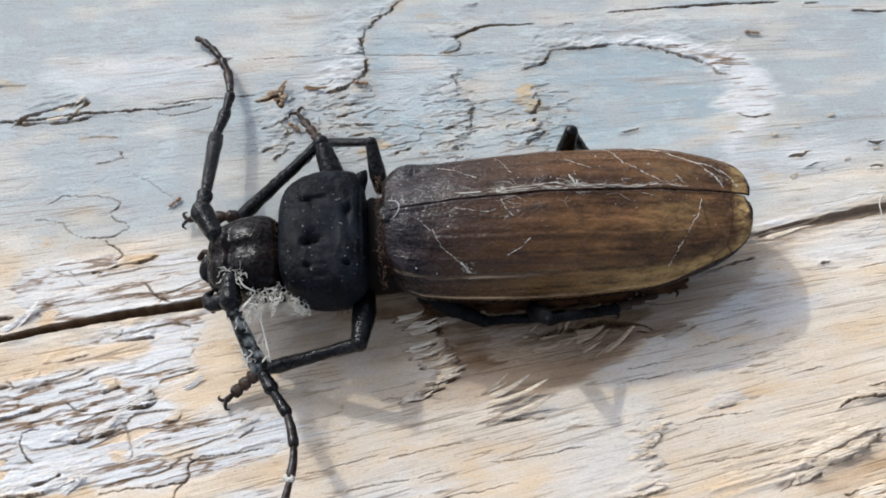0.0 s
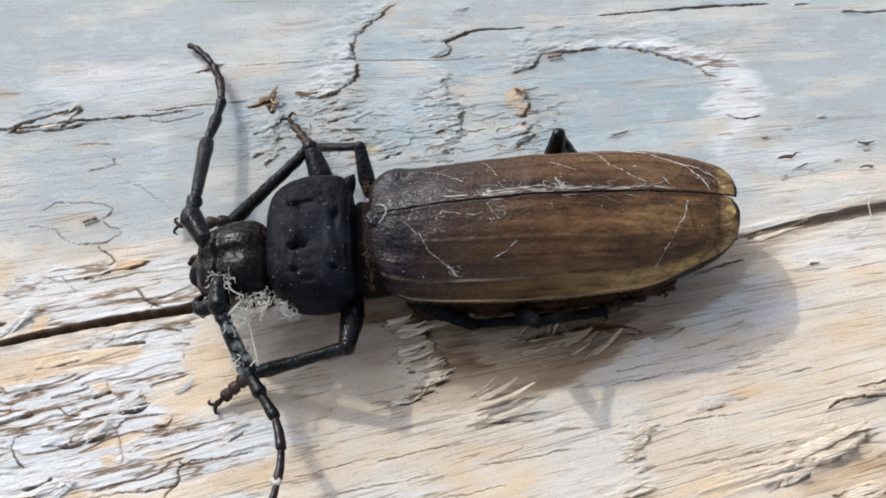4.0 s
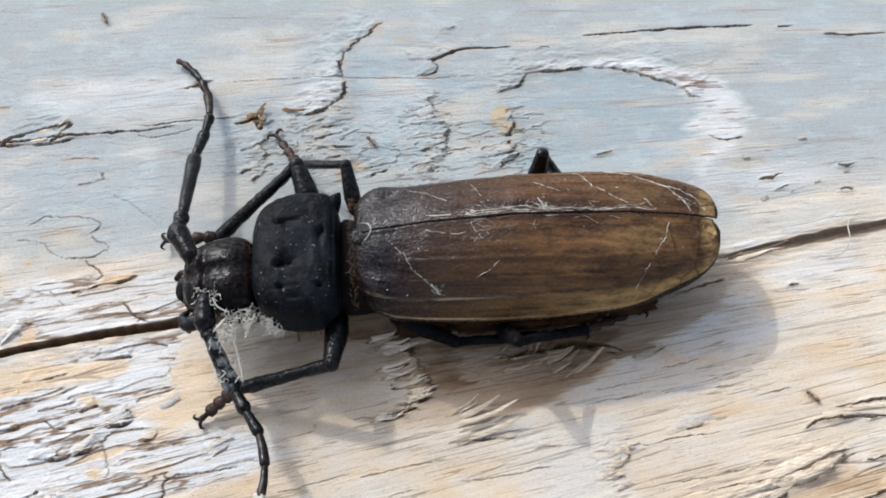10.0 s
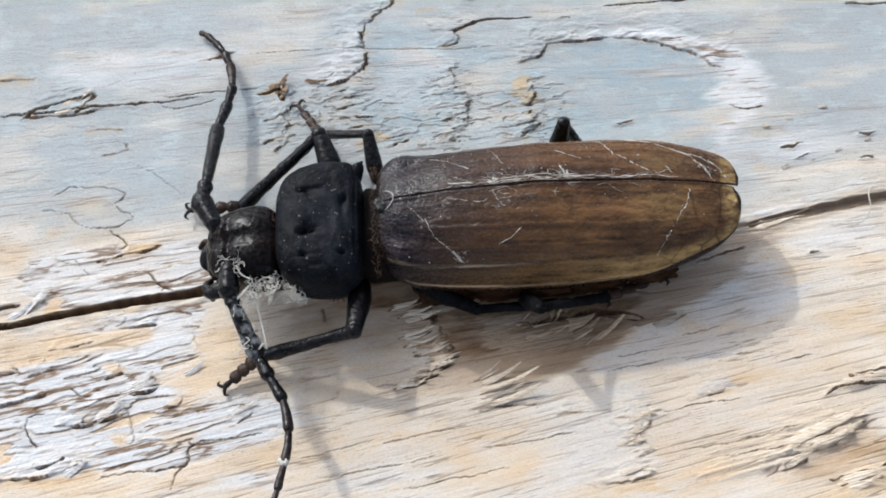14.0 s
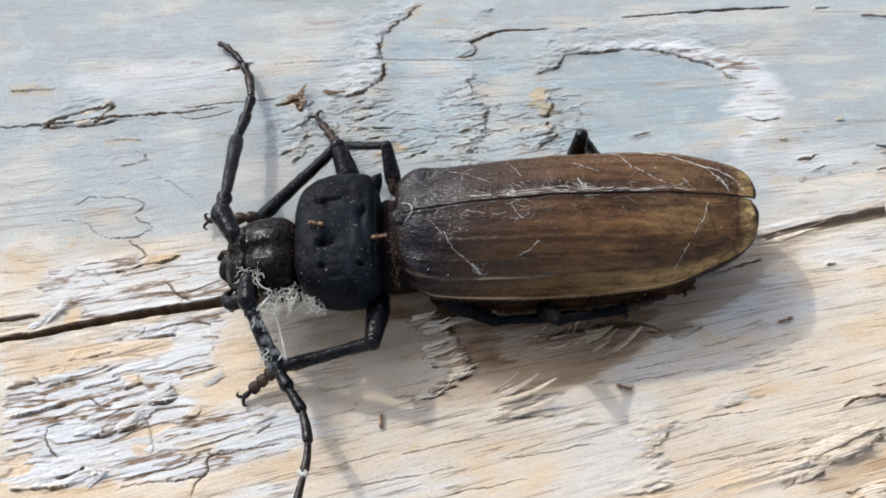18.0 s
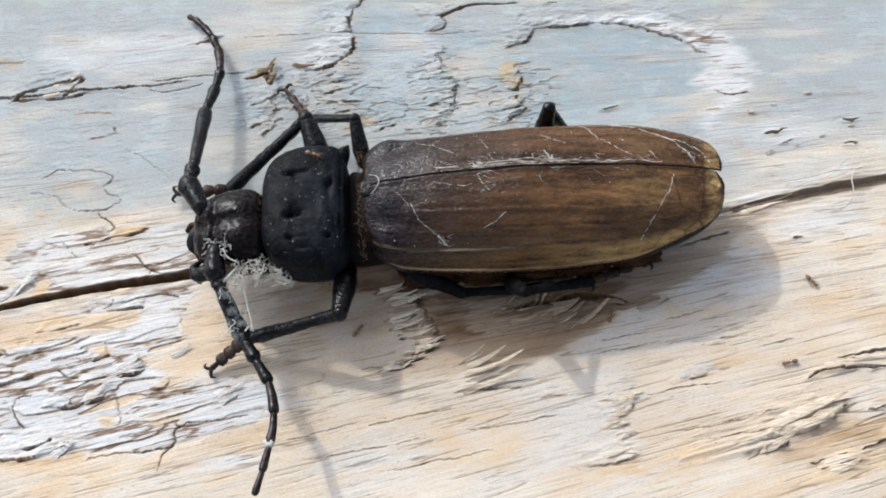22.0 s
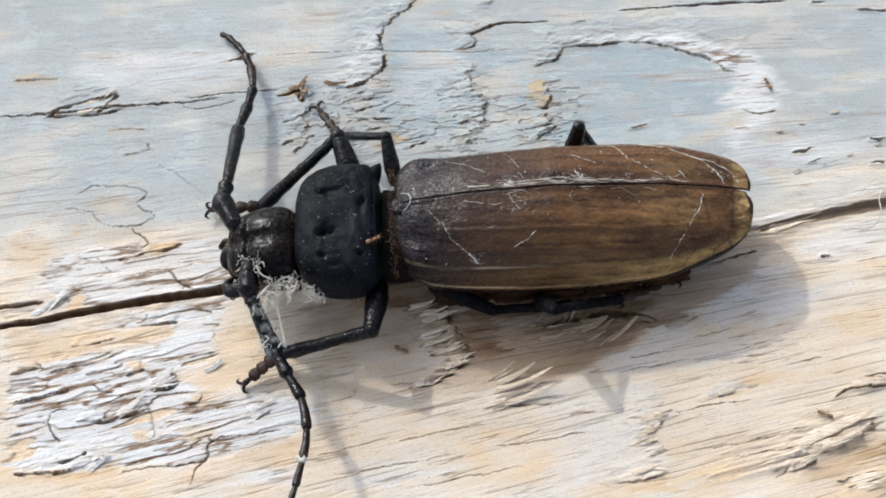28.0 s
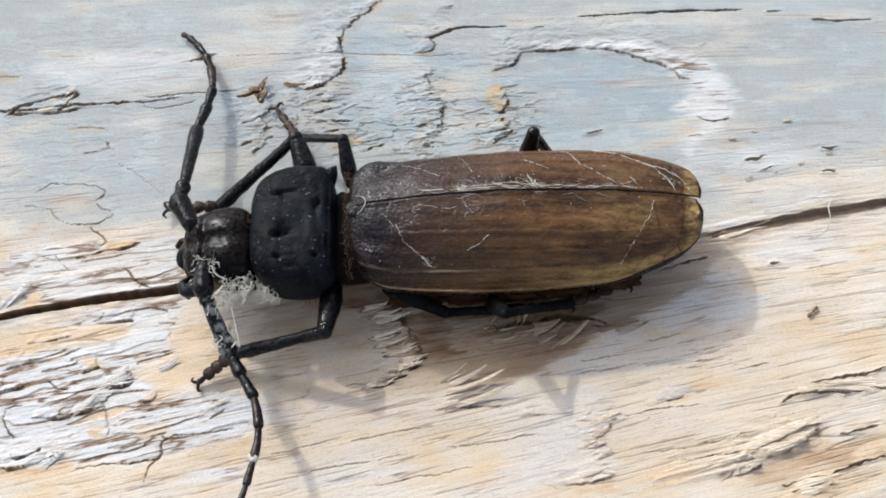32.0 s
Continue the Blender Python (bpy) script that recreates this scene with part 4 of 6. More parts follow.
# the torn far corner of the tan side
crack([(35.7, -15.9), (36.8, -15.1), (38.9, -14.7), (41.9, -14.5), (45.3, -14.1)], 0.20, 0.4, 0.35, 0.55, 175, 0.35)
crack([(38.4, -13.7), (40.9, -13.2), (43.5, -12.6), (45.4, -11.8)], 0.18, 0.4, 0.3, 0.6, 174, 0.3)
tear([(31.2, -21.6), (35.2, -20.8), (36.8, -19.8), (38.3, -18.8), (38.8, -17.8), (38.6, -17.2)], 0.75, 2.4, 0.3, 1.4, 0.11, 0.6, 0.9, 365)
tear([(30.1, -23.4), (31.8, -22.3), (33.5, -22.0), (34.0, -21.4)], 0.5, 1.6, 0.2, 1.2, 0.13, 0.6, 0.6, 366)
crack([(40.7, -18.5), (42.2, -18.1), (44.1, -17.6)], 0.15, 0.35, 0.3, 0.6, 367, 0.2)
crack([(39.9, -22.2), (41.5, -21.5), (43.5, -20.9), (44.9, -20.4)], 0.22, 0.4, 0.35, 0.65, 368, 0.3)
crack([(35.5, -23.6), (38.0, -23.0), (40.6, -22.4)], 0.15, 0.35, 0.3, 0.6, 369, 0.2)
crack([(36.4, -24.1), (39.0, -23.4), (40.1, -23.2)], 0.15, 0.35, 0.3, 0.6, 370, 0.2)
patch([(35.2, -20.6), (38.7, -19.2), (45.0, -19.0), (44.9, -20.2), (41.5, -21.3), (38.6, -21.5), (36.6, -22.6), (33.1, -23.5), (31.6, -22.8)], "ochre", 0.85, 0.4, 0.7, 476)
patch([(38.5, -19.6), (44.6, -19.1), (44.4, -20.0), (40.6, -20.7), (38.7, -20.6)], "ochre", 1.0, 0.3, 0.4, 477)
patch([(35.2, -20.8), (38.2, -19.3), (38.7, -21.4), (36.6, -22.5), (33.1, -23.3), (32.1, -22.7)], "stain_shade", 0.35, 0.5, 0.7, 478)
patch([(38.8, -19.7), (42.2, -19.2), (42.1, -21.0), (39.7, -21.5), (38.5, -20.9)], "ochre", 1.0, 0.3, 0.5, 480)
patch([(38.1, -19.9), (42.2, -19.7), (42.0, -22.2), (38.0, -22.0), (35.7, -23.2), (32.3, -23.7), (35.0, -22.0)], "stain_shade", 0.3, 0.4, 0.6, 481)
box, inside = region([(25.8, -20.8), (33.6, -18.5), (39.1, -17.3), (37.8, -20.0), (33.9, -21.2), (29.0, -23.2), (24.7, -23.7)], 0.6, 0.6, 395)
H[box] += 0.22 * inside * (0.6 + octaves(GU[box] / 9, GV[box] * 1.5, 396, 2))

# white, ochre and brown patches
patch([(-40.9, 19.6), (-35.1, 20.5), (-27.5, 21.6), (-20.6, 21.1), (-21.1, 18.8), (-24.0, 17.2), (-34.6, 17.0), (-40.3, 18.5)], "skin", 0.55, 0.9, 1.2, 401)
patch([(-34.8, 20.8), (-27.5, 21.6), (-20.9, 21.1), (-21.9, 19.7), (-28.9, 19.2), (-34.0, 19.5)], "skin", 0.75, 0.5, 0.8, 402)
patch([(13.6, 22.3), (17.6, 23.3), (22.6, 23.0), (29.7, 20.9), (32.2, 16.6), (31.7, 14.0), (28.7, 10.9), (27.0, 8.3), (27.2, 11.5), (29.7, 13.6), (26.2, 15.1), (28.3, 18.0), (24.8, 20.4), (19.8, 22.1)], "skin", 0.85, 0.7, 0.6, 403)
patch([(27.0, 7.8), (27.6, 10.9), (31.9, 10.1), (35.7, 11.4), (41.4, 10.7), (38.1, 8.9), (32.8, 7.7), (29.6, 6.5)], "skin", 0.55, 1.0, 1.2, 404)
patch([(-5.7, 20.7), (-0.0, 21.6), (1.8, 17.2), (-0.3, 14.5), (-5.4, 15.3)], "skin", 0.35, 1.2, 0.8, 405)
patch([(-8.5, 24.2), (-7.5, 19.4), (-8.4, 18.0), (-11.8, 16.7), (-13.6, 18.1), (-11.5, 20.1)], "skin", 0.5, 1.0, 0.8, 406)
patch([(7.5, 17.7), (8.9, 17.8), (9.4, 16.7), (9.2, 14.9), (8.3, 14.4), (7.7, 15.3)], "ochre", 1.0, 0.3, 0.6, 407)
patch([(8.4, 14.1), (9.3, 14.0), (9.2, 13.0), (8.5, 13.0)], "ochre", 0.6, 0.3, 0.6, 408)
patch([(-8.1, 11.4), (-5.2, 11.6), (-4.9, 10.6), (-7.4, 9.8)], "ochre", 0.8, 0.3, 0.7, 409)
patch([(-18.1, 16.2), (-17.0, 17.0), (-15.4, 17.5), (-15.8, 16.1), (-16.9, 15.6)], "ochre", 0.9, 0.3, 0.6, 410)
patch([(-2.8, 25.8), (-0.8, 26.3), (-0.5, 25.7), (-2.5, 25.3)], "ochre", 0.6, 0.3, 0.6, 411)
patch([(-6.1, 26.6), (-4.7, 28.0), (-4.1, 28.3), (-3.5, 28.3), (-4.9, 26.2)], "ochre", 0.5, 0.3, 0.6, 412)
patch([(-46.7, 18.4), (-44.1, 18.7), (-41.3, 18.1), (-44.2, 17.8), (-46.6, 17.7)], "ochre", 0.7, 0.3, 0.6, 413)
patch([(-43.4, -0.2), (-39.4, -0.6), (-38.3, -2.2), (-39.4, -4.1), (-42.6, -5.1)], "ochre", 0.55, 0.9, 1.0, 414)
patch([(-37.7, 1.0), (-36.7, 0.7), (-36.0, -0.0), (-36.8, -0.0)], "ochre", 1.0, 0.3, 0.6, 415)
patch([(-30.0, -0.9), (-26.4, -0.8), (-26.1, -1.3), (-28.7, -2.4), (-29.7, -2.0)], "ochre", 1.0, 0.3, 0.5, 416, ("skin",))
patch([(-37.3, 4.0), (-34.5, 4.6), (-31.5, 3.1), (-32.4, 2.0), (-35.4, 2.7)], "ochre", 0.3, 0.8, 1.0, 417)
patch([(-36.4, 2.2), (-33.4, 0.6), (-24.9, 0.2), (-22.2, 1.1), (-26.5, -0.4), (-34.8, -0.8)], "ochre", 0.4, 0.9, 1.0, 418)
patch([(-36.8, -6.8), (-35.1, -6.6), (-34.7, -7.5), (-35.7, -8.8), (-36.5, -8.4)], "ochre", 0.9, 0.3, 0.6, 419, ("skin",))
patch([(-41.5, -11.0), (-38.3, -10.8), (-32.3, -10.2), (-25.4, -9.6), (-25.3, -10.7), (-28.9, -11.8), (-34.6, -13.0), (-37.8, -13.9), (-41.0, -14.2)], "ochre", 0.75, 0.5, 0.7, 420, ("skin",))
patch([(-21.5, -10.0), (-17.9, -9.2), (-15.9, -12.1), (-18.2, -15.5), (-19.6, -16.6), (-21.7, -17.8), (-22.7, -17.5), (-21.4, -15.5), (-24.5, -15.3), (-24.7, -14.7), (-21.6, -13.3), (-20.4, -12.7), (-21.3, -11.1)], "ochre", 0.75, 0.4, 0.7, 421, ("skin",))
patch([(-29.7, -13.1), (-28.1, -13.3), (-27.7, -14.3), (-28.9, -14.7)], "ochre", 0.8, 0.3, 0.5, 422, ("skin",))
patch([(-27.9, -20.4), (-26.4, -20.1), (-25.9, -21.0), (-26.8, -21.3)], "ochre", 0.9, 0.3, 0.5, 423, ("skin",))
patch([(-23.5, -20.2), (-20.5, -19.6), (-19.7, -20.9), (-22.3, -21.3)], "ochre", 0.55, 0.5, 0.8, 424, ("skin",))
patch([(-22.1, -23.7), (-18.6, -22.1), (-12.6, -20.3), (-10.4, -22.4), (-15.9, -23.5), (-19.4, -24.7), (-20.8, -25.2), (-23.4, -25.3)], "ochre", 0.5, 0.6, 0.8, 425, ("skin",))
patch([(-39.0, -25.5), (-36.0, -24.7), (-30.3, -24.0), (-28.7, -22.9), (-29.1, -24.7), (-32.7, -25.4)], "ochre", 0.75, 0.4, 0.6, 426, ("skin",))
patch([(-18.8, -25.2), (-17.4, -24.2), (-12.4, -23.5), (-11.7, -25.1)], "skin", 0.9, 0.5, 0.8, 427, ("ochre",))
patch([(-12.9, -19.6), (-11.7, -18.8), (-8.1, -18.2), (-10.2, -18.9), (-12.2, -19.6)], "skin", 1.0, 0.2, 0.3, 428, ("ochre",))
patch([(-11.1, -13.2), (-7.0, -13.2), (-4.3, -14.9), (-7.7, -17.6), (-10.8, -17.1)], "ochre", 0.45, 1.0, 1.0, 429)
patch([(-11.1, -19.8), (-6.6, -19.2), (-6.4, -21.9), (-10.3, -23.5)], "ochre", 0.4, 1.0, 1.0, 430)
patch([(4.7, -23.8), (6.2, -23.6), (6.0, -24.4), (5.0, -24.4)], "ochre", 0.7, 0.4, 0.8, 431)
patch([(-6.2, -24.5), (-0.3, -23.4), (3.2, -22.6), (2.7, -23.3), (-3.2, -24.9)], "skin", 0.7, 0.5, 0.8, 432)
patch([(-2.5, -19.5), (0.5, -18.7), (1.1, -19.4), (-1.4, -20.2)], "skin", 0.5, 0.6, 0.8, 433)
patch([(24.7, -14.8), (27.6, -14.1), (27.1, -15.3), (24.8, -16.0)], "skin", 1.0, 0.3, 0.6, 434, ("ochre",))
patch([(27.1, -12.7), (30.2, -12.3), (29.6, -14.7), (27.1, -15.1)], "ochre", 0.6, 0.5, 0.8, 435)
patch([(11.6, -17.8), (21.0, -16.9), (20.0, -18.5), (19.0, -20.6), (20.4, -21.4), (19.4, -23.3), (16.5, -24.2), (13.6, -24.9), (9.7, -24.9), (11.6, -20.7)], "skin", 0.5, 1.6, 1.0, 436)
patch([(17.2, -24.3), (20.9, -23.2), (21.9, -24.8), (17.0, -24.8)], "ochre", 0.8, 0.3, 0.5, 437, ("skin",))
patch([(20.9, -20.6), (22.2, -19.8), (22.6, -21.3), (21.4, -21.7)], "ochre", 0.6, 0.4, 0.7, 438)
patch([(35.9, -20.7), (39.3, -19.0), (38.9, -23.6), (33.3, -23.6), (34.8, -22.1)], "ochre", 0.8, 0.5, 0.8, 439)
patch([(30.2, -23.1), (32.0, -22.4), (33.4, -22.6), (31.8, -24.1), (30.2, -24.1)], "ochre", 0.6, 0.4, 0.7, 440)
patch([(21.6, -13.2), (25.2, -12.0), (30.2, -11.0), (31.7, -10.2), (28.2, -11.8), (24.6, -13.1)], "skin", 0.9, 0.3, 0.6, 441)
patch([(29.6, 2.3), (33.6, 3.3), (40.5, 6.1), (41.4, 5.4), (35.7, 3.9), (32.4, 1.9)], "skin", 0.9, 0.4, 0.6, 442)
patch([(33.3, -0.7), (37.6, 1.6), (41.1, 2.2), (40.9, -0.2), (35.2, -2.5)], "skin", 0.6, 0.8, 0.8, 443)
patch([(30.1, 7.1), (31.6, 7.7), (32.3, 7.6), (31.2, 6.7)], "ochre", 0.7, 0.4, 0.7, 444)
patch([(30.3, 11.5), (33.0, 11.9), (34.1, 11.1), (30.8, 10.5)], "ochre", 0.45, 0.6, 0.8, 445)
patch([(33.2, 9.3), (34.3, 10.0), (35.0, 9.8), (33.7, 8.9)], "ochre", 0.7, 0.3, 0.6, 446)
patch([(18.5, 12.3), (19.6, 12.9), (19.1, 12.2), (17.9, 11.9)], "ochre", 0.7, 0.3, 0.5, 447)
patch([(26.9, 12.5), (28.3, 12.6), (28.8, 12.0), (27.2, 11.9)], "ochre", 0.7, 0.3, 0.5, 448)
patch([(14.2, 17.6), (15.6, 18.1), (15.8, 17.6), (14.5, 17.0)], "ochre", 0.35, 0.4, 0.6, 449)
patch([(20.6, -12.0), (40.3, -7.6), (38.8, -24.6), (20.3, -24.8)], "ochre", 0.32, 2.5, 1.5, 473)
patch([(32.7, -9.8), (34.3, -9.3), (35.2, -10.4), (33.2, -11.0)], "ochre", 0.5, 0.8, 1.2, 474)
patch([(23.1, -14.8), (24.5, -15.3), (23.5, -16.4), (22.3, -15.9)], "ochre", 0.4, 0.8, 1.2, 475)
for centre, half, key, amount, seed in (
    # browned wood and debris by the belly, with the deep shade there painted in
    ((4.5, -10.4), (5, 1.8), "stain_shade", 0.5, 244), ((-4.7, -6.3), (5, 1.5), "stain_shade", 0.7, 281), ((-9.4, -7.1), (3.2, 1.3), "stain_shade", 0.5, 282), ((9.3, -6.7), (8, 1.1), "grime_shade", 0.75, 246), ((15.8, -7.8), (4.5, 1.1), "grime_shade", 0.8, 249), ((11.7, -8.8), (3.5, 0.8), "grime_shade", 0.5, 250),
    # whitish wood right of the stained area; its paleness also lifts the beetle's shadow
    ((29.1, -6.0), (5, 3.8), "skin", 0.45, 247), ((21.9, -11.4), (7, 2.2), "skin", 0.3, 248), ((31.5, -22.5), (2.4, 0.5), "stain_shade", 0.5, 275),
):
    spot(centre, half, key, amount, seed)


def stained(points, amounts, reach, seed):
    """Brown staining above a line, which also deepens the beetle's shade, with an edge that is drawn out along the
    fibres; amounts from the line's start to its end.
    """
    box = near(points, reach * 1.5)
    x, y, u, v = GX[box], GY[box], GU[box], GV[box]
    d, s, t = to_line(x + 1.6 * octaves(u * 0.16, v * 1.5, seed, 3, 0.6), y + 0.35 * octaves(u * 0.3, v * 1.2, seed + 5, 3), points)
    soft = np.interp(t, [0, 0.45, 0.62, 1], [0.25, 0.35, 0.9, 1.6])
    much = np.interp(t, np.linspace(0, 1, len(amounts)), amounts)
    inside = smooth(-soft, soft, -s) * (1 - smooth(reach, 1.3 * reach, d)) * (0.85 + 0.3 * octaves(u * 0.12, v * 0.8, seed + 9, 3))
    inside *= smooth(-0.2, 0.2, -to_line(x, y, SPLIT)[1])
    masks["stain_shade"][box] = np.maximum(masks["stain_shade"][box], much * inside)
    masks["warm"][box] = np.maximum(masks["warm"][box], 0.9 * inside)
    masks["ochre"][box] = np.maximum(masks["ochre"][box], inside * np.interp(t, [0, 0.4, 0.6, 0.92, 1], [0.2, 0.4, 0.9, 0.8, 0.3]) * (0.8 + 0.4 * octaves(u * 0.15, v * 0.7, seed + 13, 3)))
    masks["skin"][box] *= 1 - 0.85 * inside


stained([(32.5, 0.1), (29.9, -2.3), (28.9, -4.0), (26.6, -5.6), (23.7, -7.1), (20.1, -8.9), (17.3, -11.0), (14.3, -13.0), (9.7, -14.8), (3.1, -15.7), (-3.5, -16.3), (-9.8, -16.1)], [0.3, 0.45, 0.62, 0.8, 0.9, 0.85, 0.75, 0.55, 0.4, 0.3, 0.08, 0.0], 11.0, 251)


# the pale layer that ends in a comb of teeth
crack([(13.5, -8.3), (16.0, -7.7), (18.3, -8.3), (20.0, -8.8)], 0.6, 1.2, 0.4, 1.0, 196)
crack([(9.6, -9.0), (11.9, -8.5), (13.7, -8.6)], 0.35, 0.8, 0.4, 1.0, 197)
pale = zone((-3.0, -11.9), (5.6, 3.5)) * smooth(-0.3, 0.3, to_line(GX, GY, COMB[::-1])[1])
masks["stain_shade"] *= 1 - 0.9 * pale
masks["ochre"] *= 1 - 0.3 * pale
masks["skin"] = np.maximum(masks["skin"], 0.4 * pale * smooth(-0.2, 0.3, octaves(GU / 5, GV / 1.5, 290, 3)))

# browned wood, with the shade under shield and comb painted in
patch([(-7.5, -4.8), (-2.2, -4.1), (1.1, -6.9), (-0.4, -8.2), (-4.7, -7.7), (-6.8, -6.9)], "stain_shade", 1.0, 0.5, 0.5, 470)
patch([(-13.2, -7.5), (-7.4, -6.7), (-1.0, -8.1), (-0.1, -9.8), (-2.9, -11.3), (-9.2, -11.5), (-13.2, -10.4)], "stain_shade", 0.5, 1.2, 0.8, 471)
patch([(0.6, -8.2), (5.3, -7.9), (6.4, -12.1), (3.9, -12.9), (2.1, -12.1)], "stain_shade", 0.9, 0.6, 0.8, 472)
patch([(-12.5, -8.0), (-3.0, -8.2), (0.0, -9.5), (2.0, -12.5), (-1.0, -15.0), (-8.0, -15.0), (-12.5, -12.0)], "ochre", 0.5, 1.5, 1.2, 479)
terraces(0.6 * zone((8.0, -9.8), (9, 2.8)), 4.5, 0.6, 1.8, 0.08, 0.05, 295, 0.7, 0.8)


def relief_mesh():
    """The surface as one fine sheet of quads that closes down into the log at its rim."""
    ny, nx = H.shape
    rim = np.minimum.reduce([GX - xs[0], xs[-1] - GX, GW - vs[0], vs[-1] - GW])
    z = np.where(rim < 0.3, -6.5, H * smooth(0.3, 3.0, rim))
    co = np.stack([GX, GY, z], -1).reshape(-1, 3) * MM
    i = np.arange(ny * nx).reshape(ny, nx)
    quads = np.stack([i[:-1, :-1], i[:-1, 1:], i[1:, 1:], i[1:, :-1]], -1).reshape(-1, 4)
    me = bpy.data.meshes.new("driftwood_surface")
    me.vertices.add(len(co))
    me.vertices.foreach_set("co", co.astype(np.float32).ravel())
    me.loops.add(quads.size)
    me.loops.foreach_set("vertex_index", quads.astype(np.int32).ravel())
    me.polygons.add(len(quads))
    me.polygons.foreach_set("loop_start", np.arange(0, quads.size, 4, dtype=np.int32))
    me.polygons.foreach_set("use_smooth", np.ones(len(quads), bool))
    for key, values in masks.items():
        a = me.attributes.new(key, "FLOAT", "POINT")
        a.data.foreach_set("value", np.clip(values, 0, 1).astype(np.float32).ravel())
    run = me.uv_layers.new(name="fibres")
    run.data.foreach_set("uv", (np.stack([GU, GV], -1).reshape(-1, 2) * MM).astype(np.float32)[quads.ravel()].ravel())
    me.update(calc_edges=True)
    return me


def height(x, y):
    return float(H[min(max(int((fibre_of(x, y) - V0) / STEP_V), 0), H.shape[0] - 1), min(max(int((x - X0) / STEP_X), 0), H.shape[1] - 1)])


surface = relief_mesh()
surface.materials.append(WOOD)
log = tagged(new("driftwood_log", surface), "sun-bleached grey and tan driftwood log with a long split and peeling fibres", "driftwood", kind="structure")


def log_body():
    """The rest of the log: a long rounded trunk whose top lies just under the fine sheet."""
    bm = bmesh.new()
    rows = []
    for k in range(41):
        x = -700 + 35 * k
        row = []
        for j in range(48):
            a = 2 * math.pi * j / 48
            r = 130 * (1 + 0.03 * noise.noise(Vector((x / 200, math.cos(a) * 2, math.sin(a) * 2))))
            y, z = r * math.sin(a) * 1.1, r * math.cos(a)
            row.append(bm.verts.new((x, y + 0.115 * x, min(z - 122, -6.0))))
        rows.append(row)
    for a, b in zip(rows, rows[1:]):
        for j in range(48):
            bm.faces.new((a[j], a[(j + 1) % 48], b[(j + 1) % 48], b[j]))
    bm.faces.new(rows[0])
    bm.faces.new(list(reversed(rows[-1])))
    return bm


part("trunk", log_body(), BARE, log)


def ground():
    bm = bmesh.new()
    bmesh.ops.create_grid(bm, x_segments=40, y_segments=40, size=60000)
    for v in bm.verts:
        v.co.z = -245 + 6 * noise.noise(v.co / 400)
    return bm


tagged(part("ground", ground(), SAND), "pale dry beach sand under the log", "ground", kind="structure")


# ---- the beetle ----
beetle = tagged(new("longhorn_beetle"), "dead brown and black longhorn beetle lying on the driftwood", "beetle")
beetle.matrix_basis = pose(0.004, -0.001, 0.0015)

AXIS = radians(4.6)
EX, EY = Vector((math.cos(AXIS), math.sin(AXIS), 0)), Vector((-math.sin(AXIS), math.cos(AXIS), 0))
SUTURE = Vector((-3.75, -1.62, 0))


def bowed(s, at, values):
    """A smooth curve through the values."""
    k = min(max(int(np.searchsorted(at, s)) - 1, 0), len(at) - 2)
    slope = np.gradient(values, at)
    h = at[k + 1] - at[k]
    t = (s - at[k]) / h
    return (1 + 2 * t) * (1 - t) ** 2 * values[k] + t * (1 - t) ** 2 * h * slope[k] + t * t * (3 - 2 * t) * values[k + 1] - t * t * (1 - t) * h * slope[k + 1]


def wing_point(s, q, side):
    """A point of the wing case's outside: s from front to tail, q from the seam to the rim."""
    along = [0, 0.025, 0.07, 0.14, 0.35, 0.6, 0.70, 0.767, 0.845, 0.925, 0.958, 0.983, 0.994, 1]
    if side < 0:
        wide = [4.3, 5.3, 6.1, 6.5, 6.95, 6.9, 6.75, 6.45, 5.8, 4.95, 4.35, 3.5, 2.5, 1.2]
    else:
        wide = [4.3, 5.3, 5.9, 5.95, 6.35, 6.3, 6.2, 5.95, 5.35, 4.4, 3.7, 2.75, 1.9, 1.0]
    w = math.sqrt(bowed(s, along, [v * v for v in wide]))
    top = np.interp(s, [0, 0.06, 0.2, 0.45, 0.75, 0.9, 1], [9.2, 10.1, 10.8, 11.1, 10.0, 8.8, 7.6])
    low = np.interp(s, [0, 0.1, 0.4, 0.6, 0.75, 0.85, 0.93, 1], [6.4, 4.9, 4.4, 4.55, 4.85, 5.2, 5.8, 7.1])
    a = q * math.pi / 2 * 1.06
    lat = 0.05 + w * math.sin(min(a, math.pi / 2)) ** 0.92 - (0.25 * (a - math.pi / 2) * 8 if a > math.pi / 2 else 0)
    z = low + (top - low) * math.copysign(abs(math.cos(a)) ** 0.82, math.cos(a))
    ribs = sum(0.10 * math.exp(-(((q - c) / 0.016) ** 2)) for c in (0.27 + 0.1 * s, 0.47 + 0.05 * s, 0.68)) * min(1, s * 5) * min(1, (1 - s) * 5)
    ribs += 0.10 * math.exp(-((q / 0.03) ** 2)) + 0.16 * math.exp(-(((q - 0.95) / 0.02) ** 2))
    bumpy = 0.13 * noise.noise(Vector((s * 9, q * 5, side * 3))) + 0.06 * noise.noise(Vector((s * 30, q * 14, side)))
    shoulder = 0.5 * math.exp(-(((s - 0.07) / 0.05) ** 2 + ((q - 0.62) / 0.16) ** 2)) - 0.35 * math.exp(-(((s - 0.08) / 0.05) ** 2 + ((q - 0.33) / 0.12) ** 2))
    tip = 0.05 * max(0, s - 0.9) / 0.1 * (1 - q)
    tip += (1.1 if side < 0 else 0.3) * max(0, (s - 0.95) / 0.05) ** 2 * max(0, 1 - q / 0.75) ** 2
